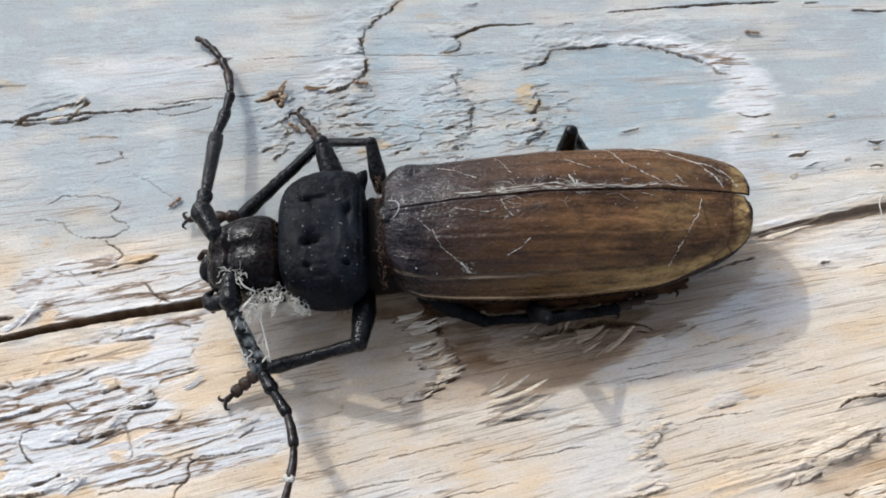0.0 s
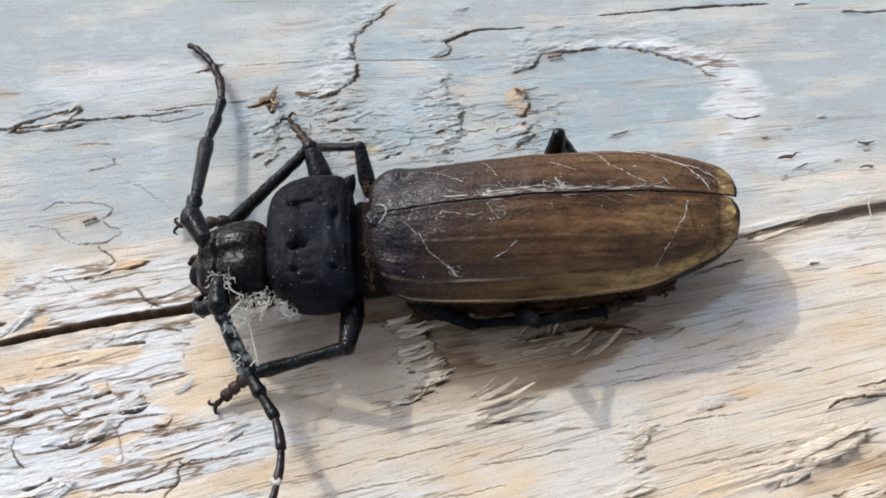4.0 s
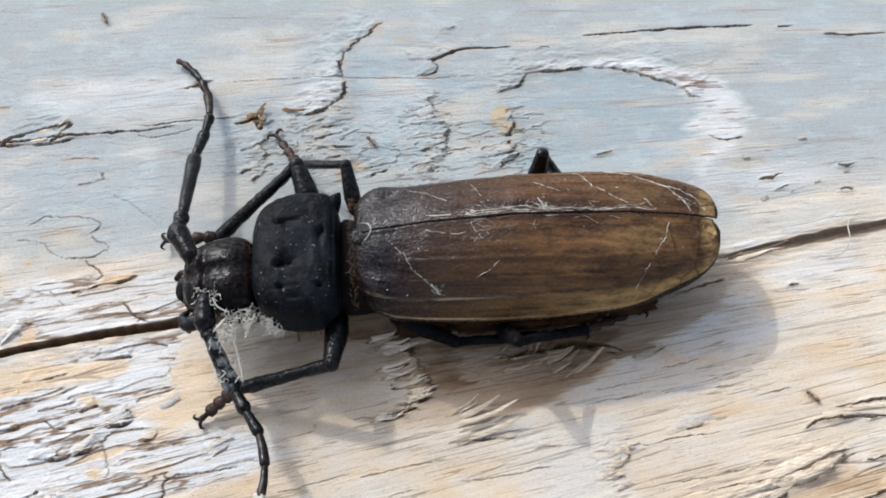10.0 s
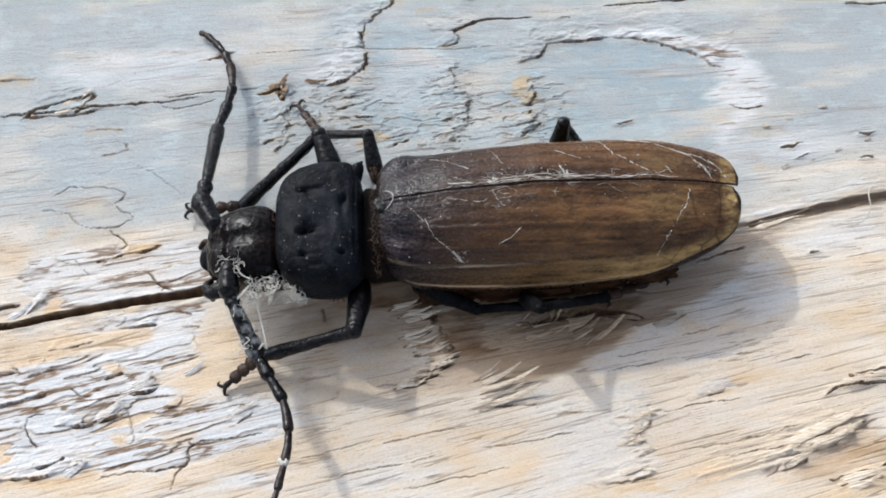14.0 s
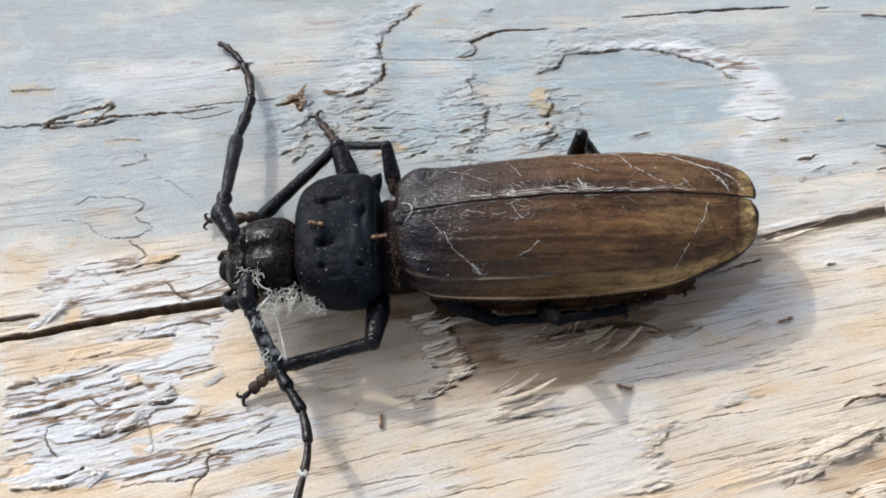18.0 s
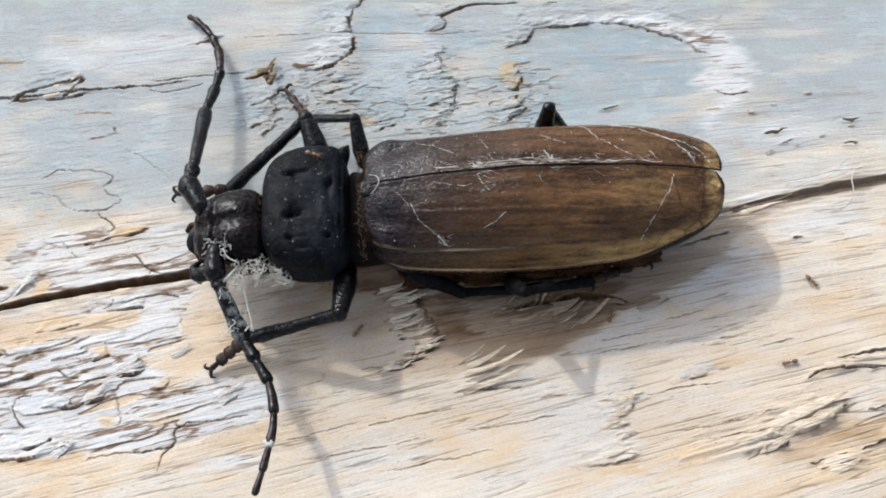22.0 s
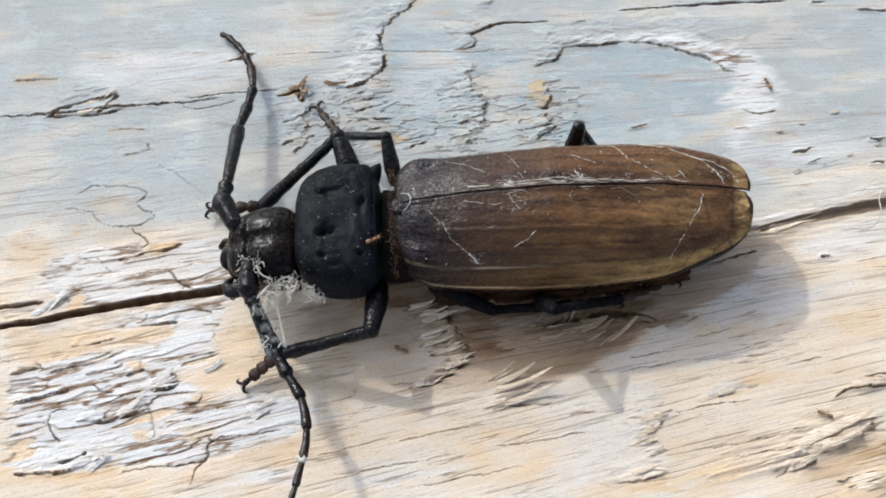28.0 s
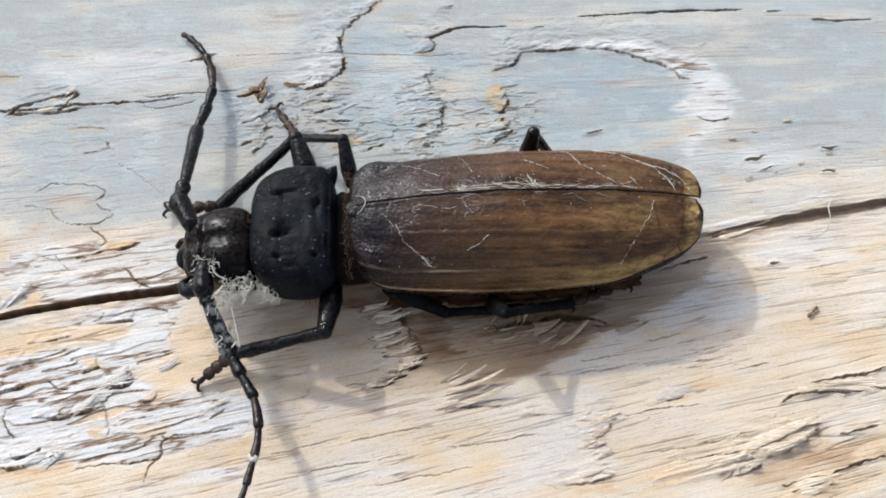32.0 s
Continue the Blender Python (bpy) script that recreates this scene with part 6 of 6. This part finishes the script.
for k, (a, b, c, w, up) in enumerate(CHIPS):
    sliver((a, b, c), w, up * 0.8, 0.2, BROWN_SPLINTER if k < 2 else SPLINTER if k < 4 else FLAKE, "chip", 400 + k, 0.5)
for pts, w, up in ((((13.5, -8.6), (14.6, -7.6), (15.2, -6.4)), 0.24, 1.2), (((15.8, -7.6), (17.3, -8.3), (19.6, -8.6)), 0.36, 0.6), (((17.8, -9.4), (20.4, -8.8), (22.8, -8.2)), 0.26, 0.4),
                   (((-15.9, 16.8), (-15.4, 16.3), (-15.7, 15.4)), 0.35, 0.8), (((-14.0, 17.9), (-12.8, 17.3), (-11.2, 17.1)), 0.24, 0.5)):
    sliver(pts, w, up, 0.2, BROWN_SPLINTER, "splinter", 470, 0.5)

sliver([(20.1, -9.1), (21.7, -8.8), (23.4, -8.2)], 0.55, 0.35, 0.14, LIFTED, "splinter", 481, 0.3, 1.6)
sliver([(14.7, -7.9), (14.8, -7.3), (15.0, -6.7)], 0.22, 0.9, 0.2, BROWN_SPLINTER, "splinter", 482, 0.4, 1.6)
sliver([(45.3, -13.7), (41.4, -13.9), (37.1, -14.7)], 0.57, 0.80, 0.2, SPLINTER, "splinter", 490, 0.2, 1.6)
sliver([(45.3, -12.9), (42.4, -13.5), (39.4, -14.0)], 0.34, 0.90, 0.2, SPLINTER, "splinter", 491, 0.2, 1.6)
sliver([(32.7, -20.9), (36.2, -19.9), (38.3, -18.6)], 0.41, 0.80, 0.2, SPLINTER, "splinter", 492, 0.2, 1.6)
sliver([(32.2, -20.1), (36.2, -18.4), (38.8, -17.3)], 0.49, 0.80, 0.2, SPLINTER, "splinter", 493, 0.2, 1.6)
sliver([(30.7, -22.5), (32.4, -22.0), (34.0, -21.4)], 0.46, 0.80, 0.2, SPLINTER, "splinter", 494, 0.2, 1.6)
sliver([(35.6, -23.8), (38.3, -23.1), (40.2, -22.6)], 0.38, 0.70, 0.2, SPLINTER, "splinter", 495, 0.2, 1.6)
sliver([(36.3, -24.4), (38.3, -23.9), (39.7, -23.3)], 0.38, 0.70, 0.2, SPLINTER, "splinter", 496, 0.2, 1.6)
sliver([(33.2, -20.4), (35.7, -19.9), (37.3, -19.4)], 0.30, 0.80, 0.2, SPLINTER, "splinter", 497, 0.2, 1.6)
sliver([(31.2, -20.4), (33.7, -19.8), (36.2, -18.9)], 0.34, 0.65, 0.2, SPLINTER, "splinter", 498, 0.2, 1.6)

# finer fibres beside the rods
rng = random.Random(77)
for k, (a, c, w, up) in enumerate(RODS[:14]):
    dx, dy, f = rng.uniform(-1.2, 0.4), rng.uniform(-0.5, 0.5), rng.uniform(0.4, 0.8)
    far = (a[0] + (c[0] - a[0]) * f + dx, a[1] + (c[1] - a[1]) * f + dy)
    sliver(((a[0] + dx, a[1] + dy), far), w * rng.uniform(0.3, 0.55), up * rng.uniform(0.3, 0.8), 0.2, SHADE_SPLINTER if k > 5 else SPLINTER, "splinter", 700 + rng.randrange(9999), 0.2, 2.0)


# small flakes that have lifted along the torn edges: the edge, how many, length, the way they point, material
rng = random.Random(41)
for edge, count, long, way, coat in (
    ([(21.2, -16.5), (20.0, -18.1), (19.2, -20.0), (20.2, -22.3), (17.2, -23.4)], 16, 1.3, 10, SPLINTER),
    ([(32.8, 6.7), (37.1, 8.5), (41.5, 10.3)], 9, 1.0, 15, LIFTED), ([(29.9, 10.9), (34.8, 13.2), (40.8, 14.8)], 7, 0.8, 15, LIFTED),
):
    line = curve_points([(*p, 0) for p in edge], 60)
    for _ in range(count if coat is SPLINTER else count // 2):
        p = line[rng.randrange(60)] + np.array((rng.uniform(-0.4, 0.4), rng.uniform(-0.3, 0.3), 0))
        a, l = radians(way + rng.uniform(-25, 25)), long * rng.uniform(0.5, 1.3)
        d = np.array((math.cos(a), math.sin(a), 0)) * l
        sliver((p - d * 0.6, p + d * 0.4), l * (rng.uniform(0.06, 0.12) if coat is SPLINTER else rng.uniform(0.10, 0.24)), rng.uniform(0.06, 0.2), 0.08, coat, "chip", rng.randrange(9999), rng.uniform(0.2, 0.7), 2.0)


# ---- cobweb and silk ----
def thread(bm, points, radius=0.05, n=None, sides=5):
    return tube(bm, points, [radius, radius * 1.1, radius * 0.8], sides, n or 4 * len(points))


tuft = tagged(new("cobweb_tuft"), "tuft of curly white cobweb caught on the beetle's feeler", "cobweb")
tuft.matrix_basis = pose(-0.014, -0.009, 0.006)
rng = random.Random(5)
for k in range(190):
    knot, spread = rng.choice((((-12.7, -7.8, 6.8), 0.75), ((-13.4, -8.3, 7.0), 0.7), ((-14.9, -9.3, 7.2), 0.65), ((-11.3, -8.9, 6.2), 0.5), ((-15.4, -10.7, 7.4), 0.45), ((-14.6, -13.6, 6.4), 0.4), ((-16.5, -6.7, 8.2), 0.25)))
    p = Vector(knot) + Vector((rng.gauss(0, spread), rng.gauss(0, 0.7 * spread), rng.gauss(0, 0.4 * spread)))
    pts, way = [], rng.uniform(0, 6.28)
    for _ in range(rng.randrange(5, 12)):
        way += rng.uniform(-1.5, 1.7)
        p = p + Vector((math.cos(way), math.sin(way), rng.uniform(-0.5, 0.5))) * rng.uniform(0.10, 0.32)
        pts.append(p.copy())
    bm = bmesh.new()
    thread(bm, pts, rng.choice((0.018, 0.022, 0.03, 0.05)), 20)
    part("strand", bm, SILK, tuft)
for pts, r in (([(-14.8, -9.4, 7.0), (-13.9, -11.1, 7.0), (-13.5, -12.5, 6.5), (-13.0, -14.3, 6.2)], 0.09), ([(-16.0, -7.3, 8.4), (-15.5, -8.1, 8.3), (-14.5, -8.5, 8.0)], 0.07), ([(-13.0, -14.3, 6.2), (-13.3, -14.0, 6.5), (-13.6, -14.5, 6.6)], 0.08),
               ([(-16.1, -10.6, 7.6), (-15.4, -9.8, 7.8), (-14.9, -8.9, 7.6)], 0.1), ([(-15.5, -12.4, 6.9), (-14.9, -13.6, 6.4), (-13.9, -14.4, 6.3)], 0.10), ([(-11.7, -9.0, 6.0), (-10.7, -9.3, 5.5), (-10.2, -8.9, 5.5), (-10.5, -8.4, 5.6)], 0.09)):
    bm = bmesh.new()
    thread(bm, pts, r, 18)
    part("strand", bm, SILK, tuft)
for pts, r in (([(-10.7, -24.8, 6.9), (-10.3, -25.2, 6.9), (-10.2, -24.8, 6.9), (-10.4, -25.3, 6.8)], 0.28),):
    bm = bmesh.new()
    thread(bm, pts, r, 18)
    silk_ring = tagged(part("silk_ring", bm, SILK), "small white wad of silk round the feeler", "cobweb")

web = tagged(new("cobweb_on_wings"), "fine white cobweb threads stuck on the wing cases", "cobweb")
web.matrix_basis = pose(0.012, -0.001, 0.011)
rng = random.Random(9)


def web_line(side, stops, radius, seed, fray=0.006):
    """A thread stuck to a wing case: it breaks off in places and thickens where dust hangs in it."""
    r2 = random.Random(seed)
    pts = []
    for (s0, q0), (s1, q1) in zip(stops, stops[1:]):
        for i in range(7):
            f = i / 7
            pts.append(wing_point(s0 + (s1 - s0) * f + r2.uniform(-fray, fray) * 0.4, max(0.01, q0 + (q1 - q0) * f + r2.uniform(-fray, fray)), side) + Vector((0, 0, 0.02)))
    k = 0
    while k < len(pts) - 2:
        n = r2.randrange(3, 7)
        run = pts[k : k + n]
        if len(run) > 1:
            bm = bmesh.new()
            tube(bm, run, [0.015] + [0.48 * radius * r2.uniform(0.15, 1.5) for _ in run] + [0.012], 5, 4 * len(run), 0.4, 0.5)
            part("strand", bm, SILK, web)
        k += n - r2.choice((1, 1, 0))


def web_dust(count, seed):
    """Crumbs of silk and dust on the wing cases, thickest along the seam and over the upper one."""
    r2 = random.Random(seed)
    bm = bmesh.new()
    for _ in range(count):
        side = r2.choice((1, 1, -1))
        s, q = r2.uniform(0.05, 0.97), min(0.9, abs(r2.gauss(0.0, 0.12)) if r2.random() < 0.5 else r2.uniform(0.05, 0.85))
        p = wing_point(s, max(0.02, q), side)
        r = 0.014 + 0.04 * r2.random() ** 3
        blob(bm, p, (r * r2.uniform(1, 3), r, r * 0.5), 2.0, r2.uniform(0, 180), seg=6, rings=4)
    return bm


tagged(part("web_dust", web_dust(110, 8), SILK, web), kind="stuff")


def web_fuzz(count, seed):
    """Fine tangled threads along the seam, on the upper wing case for the most part."""
    r2 = random.Random(seed)
    bm = bmesh.new()
    knots = [(-1, 0.222, 0.57)] * 14 + [(1, 0.325, 0.03)] * 14 + [(1, 0.525, 0.06)] * 10 + [(1, 0.905, 0.17)] * 10 + [(-1, 0.34, 0.10)] * 6
    for side0, s0, q0 in [(0, 0, 0)] * count + knots:
        side = side0 or (1 if r2.random() < 0.85 else -1)
        s = r2.choice((r2.uniform(0.18, 0.85), r2.gauss(0.33, 0.03), r2.gauss(0.52, 0.04), r2.gauss(0.40, 0.08), r2.gauss(0.62, 0.10)))
        q, way, pts = 0.015 + abs(r2.gauss(0, 0.03)), r2.choice((0, 3.14)) + r2.gauss(0, 0.25), []
        if side0:
            s, q, way = s0 + r2.gauss(0, 0.008), q0 + r2.gauss(0, 0.03), r2.uniform(0, 6.28)
        for _ in range(r2.randrange(4, 10)):
            pts.append(wing_point(min(0.97, max(0.02, s)), min(0.9, max(0.01, q)), side) + Vector((0, 0, 0.03)))
            way += r2.gauss(0, 1.1 if side0 else 0.5)
            step = 0.35 if side0 else 1.0
            s, q = s + step * 0.011 * math.cos(way), q + step * 0.022 * math.sin(way)
        tube(bm, pts, [0.006, r2.uniform(0.008, 0.022), 0.006], 4, 3 * len(pts), 0.6, 0.5)
    return bm


tagged(part("web_fuzz", web_fuzz(70, 31), SILK, web), kind="stuff")
for k, (side, stops, r) in enumerate((
    (1, [(0.20, 0.05), (0.33, 0.03), (0.52, 0.035), (0.70, 0.03), (0.85, 0.03)], 0.09), (1, [(0.30, 0.05), (0.45, 0.06), (0.60, 0.05)], 0.06),
    (1, [(0.60, 0.62), (0.626, 0.50), (0.66, 0.28), (0.71, 0.16), (0.76, 0.06)], 0.07), (1, [(0.70, 0.66), (0.79, 0.46), (0.87, 0.34), (0.908, 0.16), (0.925, 0.03)], 0.13), (1, [(0.85, 0.37), (0.90, 0.35), (0.93, 0.27)], 0.09), (1, [(0.92, 0.34), (0.95, 0.22), (0.965, 0.06)], 0.08),
    (1, [(0.50, 0.34), (0.54, 0.26), (0.575, 0.21)], 0.06), (1, [(0.31, 0.5), (0.34, 0.3), (0.36, 0.18)], 0.05), (1, [(0.51, 0.14), (0.525, 0.05), (0.535, 0.10)], 0.11), (1, [(0.15, 0.45), (0.22, 0.28), (0.28, 0.14)], 0.04), (1, [(0.22, 0.42), (0.20, 0.36), (0.21, 0.28)], 0.04), (1, [(0.64, 0.40), (0.67, 0.20)], 0.05), (1, [(0.80, 0.14), (0.82, 0.05)], 0.07),
)):
    web_line(side, stops, r, 500 + k)
for k, (side, stops, r) in enumerate((
    (-1, [(0.135, 0.20), (0.16, 0.36), (0.19, 0.46), (0.22, 0.56)], 0.05), (-1, [(0.205, 0.50), (0.22, 0.57), (0.232, 0.62)], 0.16), (-1, [(0.20, 0.05), (0.28, 0.10), (0.33, 0.08)], 0.04), (-1, [(0.325, 0.02), (0.34, 0.10), (0.36, 0.16)], 0.06),
    (-1, [(0.333, 0.46), (0.37, 0.40), (0.41, 0.30)], 0.05), (-1, [(0.86, 0.06), (0.845, 0.20), (0.80, 0.45), (0.77, 0.60), (0.755, 0.72)], 0.055), (-1, [(0.10, 0.10), (0.13, 0.2), (0.12, 0.3)], 0.03), (1, [(0.315, 0.03), (0.33, 0.07), (0.345, 0.02)], 0.17),
)):
    web_line(side, stops, r, 530 + k)

fibre = tagged(new("white_fibre"), "loose curled white fibre lying over the split in the wood", "fibre")
fibre.matrix_basis = pose(0.040, 0.003, 0.001)
for pts, r in (([(41.7, 5.3, 0.8), (41.0, 4.7, 1.0), (40.6, 3.7, 1.2), (40.7, 2.3, 1.1), (40.1, 1.2, 0.7), (38.9, 0.9, 0.5), (37.9, 1.0, 0.4)], 0.13), ([(34.7, 3.8, 0.6), (37.3, 4.3, 0.7), (39.4, 4.9, 0.8), (43.0, 5.3, 0.7)], 0.12),
               ([(35.7, 3.3, 0.6), (37.8, 3.9, 0.8), (40.1, 4.3, 0.8)], 0.08), ([(39.4, 4.9, 0.7), (40.2, 5.7, 1.2), (40.7, 5.9, 1.3)], 0.07), ([(37.8, 3.8, 0.6), (39.9, 4.9, 0.9), (42.2, 4.8, 0.8)], 0.08)):
    bm = bmesh.new()
    thread(bm, pts, r * 0.38, 26)
    part("strand", bm, SILK, fibre)


# ---- small ants that walk over the wood ----
def ant():
    """An ant of about a millimetre and a half, its head along +x, its feet at z = 0."""
    body = tagged(new("ant"), "tiny amber-brown ant walking over the driftwood", "ant", "ants on the log")
    for name, centre, half, flat in (("head", (0.56, 0, 0.27), (0.17, 0.15, 0.12), 2.2), ("thorax", (0.18, 0, 0.28), (0.25, 0.12, 0.12), 2.2), ("waist", (-0.11, 0, 0.24), (0.08, 0.06, 0.07), 2.0), ("abdomen", (-0.43, 0, 0.28), (0.30, 0.20, 0.18), 2.0)):
        bm = bmesh.new()
        blob(bm, centre, half, flat, seg=14, rings=9)
        part(name, bm, ANT, body)
    for s in (-1, 1):
        bm = bmesh.new()
        tube(bm, [(0.66, 0.07 * s, 0.30), (0.82, 0.22 * s, 0.36), (1.0, 0.20 * s, 0.22)], [0.016, 0.014, 0.018], 5, 8)
        part("feeler", bm, ANT, body)
        for x, reach in ((0.32, 0.34), (0.18, 0.02), (0.06, -0.36)):
            bm = bmesh.new()
            tube(bm, [(x, 0.08 * s, 0.24), (x + reach * 0.5, 0.24 * s, 0.34), (x + reach * 0.8, 0.40 * s, 0.02)], [0.024, 0.020, 0.013], 5, 8)
            part("leg", bm, ANT, body)
    return body


# where each ant is: seconds, x and y in millimetres
TRAILS = [
    [(0, 43.5, -11.4), (5.5, 46.8, -13.8), (8, 40.7, -14.5), (9, 38.9, -13.9), (10, 36.5, -12.8), (11, 36.7, -11.9), (12, 34.6, -13.2), (13, 35.7, -12.5), (13.5, 36.9, -13.5), (15.5, 42.6, -16.5), (17, 43.5, -16.3), (32, 48.5, -14.6)],
    [(0, 17.3, 0.2), (14, 20.5, -0.7), (15, 28.5, -1.9), (15.5, 30.6, -2.9), (16, 29.3, -5.4), (17, 32.1, -7.4), (18, 31.1, -7.5), (18.5, 27.3, -9.1), (19, 23.9, -10.4), (19.5, 21.0, -11.1), (20, 20.1, -10.5), (20.5, 18.3, -10.0), (21, 16.3, -11.4), (22, 18.4, -9.9), (23, 17.2, -6.3), (32, 15.8, -0.7)],
    [(0, 6.9, -0.9), (15, 7.8, -5.3), (16, 8.4, -10.2), (17, 10.7, -12.1), (18, 16.6, -14.1), (18.5, 19.1, -14.7), (19, 18.4, -12.5), (19.5, 18.7, -11.2), (20.5, 16.7, -8.9), (21.5, 14.8, -5.3), (32, 13.1, -0.8)],
    [(0, 45.5, -1.5), (17.5, 43.7, -4.1), (18.5, 40.6, -3.6), (19, 39.5, -4.4), (19.5, 39.5, -7.1), (20, 38.9, -10.3), (20.5, 37.8, -11.5), (21, 36.8, -11.8), (21.5, 36.4, -13.1), (22, 34.2, -14.3), (22.5, 32.4, -14.2), (23, 31.0, -13.4), (23.5, 30.3, -13.5), (24, 31.3, -14.6), (24.5, 33.3, -15.2), (25, 35.4, -16.0), (27.5, 35.8, -17.2), (28, 34.7, -17.5), (29, 35.3, -16.3), (30, 34.4, -11.6), (31, 34.8, -11.3), (32, 38.8, -6.8)],
    [(0, 19.9, 0.8), (20.5, 22.4, -1.4), (21.5, 31.9, -1.7), (22, 36.5, -6.3), (22.5, 38.8, -9.0), (23, 41.1, -12.1), (24, 43.4, -15.1), (25, 48.1, -14.9), (32, 48.5, -14.6)],
    [(0, 30.3, 23.2), (0.5, 31.2, 23.1), (1, 29.6, 23.2), (1.5, 26.6, 23.6), (2, 22.8, 23.9), (2.5, 18.8, 23.0), (3, 15.9, 22.0), (3.5, 14.1, 21.6), (5.5, 6.1, 20.1), (6, 3.9, 19.3), (7, -0.7, 19.8), (8, -4.0, 16.8), (9, -4.8, 14.7), (10, -4.4, 13.8), (11, -2.5, 11.8), (12, -3.8, 6.2), (13, -1.4, 2.4), (32, 3.9, -1.0)],
    [(0, -48.1, 16.3), (5, -45.7, 18.3), (6, -42.0, 18.9), (7, -39.0, 21.1), (8, -34.4, 23.8), (9, -31.6, 27.1), (10, -33.4, 28.9), (11, -33.7, 31.2), (12, -36.6, 35.8), (32, -33.6, 34.6)],
    [(0, -24.9, 4.6), (1, -26.6, 3.0), (2, -27.6, 3.6), (3, -25.8, 4.4), (3.5, -30.6, 4.0), (5.5, -37.3, 1.4), (6.5, -44.6, 0.3), (32, -45.1, -2.1)],
    [(0, -7.8, 17.8), (1, -4.0, 17.2), (2, -0.3, 19.0), (3, 5.0, 18.5), (3.5, 7.3, 17.9), (5.5, 13.4, 14.8), (7, 6.7, 12.1), (8, 3.1, 11.5), (9, 5.9, 7.7), (32, 10.4, 0.4)],
    [(0, -10.7, -3.8), (15, -9.4, -8.7), (16, -7.4, -19.7), (17, -5.1, -18.9), (18, -5.1, -17.7), (19, -5.2, -16.5), (20, -4.3, -14.0), (21, -5.1, -12.2), (23, -4.3, -11.0), (24, -3.8, -10.0), (28, -3.5, -11.8), (29, -2.5, -7.6), (32, 2.0, -4.6)],
    [(0, 45.8, 10.9), (22, 47.9, 7.8), (23, 44.0, 6.6), (24, 37.3, 7.6), (25, 38.2, 11.8), (27.5, 31.6, 15.5), (30, 28.4, 23.3), (31, 26.4, 26.2), (32, 26.1, 31.7)],
    [(0, 8.5, -0.3), (1, 5.7, -11.6), (2, 4.8, -6.8), (3, 5.0, -2.3), (32, 7.6, 0.3)],
    [(0, -14.1, 12.9), (1, -10.2, 10.2), (2, -6.6, 8.7), (3, -3.9, 5.5), (32, -2.9, 1.3)],
]
# two that climb over the beetle's shield: time, place, and 1 where they are up on it
CLIMBS = [
    [(0, -5.0, -3.0, 0), (14.8, -5.0, -4.0, 0), (15.5, -5.3, -6.4, 1), (16, -6.2, -5.6, 1), (17, -7.5, -3.1, 1), (18, -10.8, -2.5, 1), (18.5, -12.2, -2.3, 1), (19, -12.5, -1.6, 1), (19.5, -12.5, -0.6, 1), (20, -12.7, 0.0, 1), (21, -12.8, 1.0, 0), (32, -12.6, 1.2, 0)],
    [(0, -4.8, -2.0, 0), (14.5, -4.8, -2.0, 0), (15.2, -5.0, -2.4, 1), (16, -5.6, -2.9, 1), (17, -5.1, -3.7, 1), (18, -5.1, -3.5, 1), (18.5, -5.2, -3.1, 1), (19, -5.2, -2.4, 1), (19.5, -5.6, -2.5, 1), (20, -6.8, -1.7, 1), (20.5, -8.5, 0.1, 1), (21, -9.3, 1.0, 1),
     (21.5, -9.3, 1.6, 1), (22, -8.5, 1.8, 1), (22.5, -8.6, 1.4, 1), (23, -9.5, 0.1, 1), (24, -11.9, -2.4, 1), (25, -6.7, -4.2, 1), (28, -5.4, -5.0, 1), (28.8, -5.2, -4.5, 1), (29.5, -5.0, -3.0, 0), (32, -4.8, -2.4, 0)],
]
first_ant = ant()
ANTS = [first_ant] + [copy_thing(first_ant, pose(0, 0, 0)) for _ in TRAILS[1:] + CLIMBS]
BACK = np.array([v.co for body in (shield, waist, face) for v in body.data.vertices]) / MM


def back_height(x, y):
    """The top of the shield, the waist and the head at a place, in millimetres."""
    close = BACK[np.hypot(BACK[:, 0] - x, BACK[:, 1] - y) < 0.45]
    return float(close[:, 2].max()) if len(close) else 5.0


def trail_rows(stops):
    """Rows for walk(): the ant follows its stops with its head ahead and turns no faster than it can."""
    t, x, y, *up = (np.array(c) for c in zip(*stops))
    rows, heading = [], None
    times = np.arange(0, 32.01, 0.25)
    px, py = np.interp(times, t, x), np.interp(times, t, y)
    above = np.interp(times, t, up[0]) if up else np.zeros(len(times))
    for k, now in enumerate(times):
        a, b = max(0, k - 1), min(len(times) - 1, k + 1)
        dx, dy = px[b] - px[a], py[b] - py[a]
        aim = math.degrees(math.atan2(dy, dx)) if math.hypot(dx, dy) > 0.15 else heading
        if heading is None:
            heading = aim or 0.0
        turn = ((aim if aim is not None else heading) - heading + 180) % 360 - 180
        heading += max(-60, min(60, turn))
        z = max(height(px[k] + 0.3 * i, py[k] + 0.3 * j) for i in (-1, 0, 1) for j in (-1, 0, 1)) - 0.02
        if above[k] > 0:
            z += above[k] * (back_height(px[k], py[k]) - z)
        rows.append((float(now), pose(px[k] * MM, py[k] * MM, z * MM, 0, 0, heading)))
    return rows


def motions():
    for thing, stops in zip(ANTS, TRAILS + CLIMBS):
        walk(thing, trail_rows(stops))


motions()
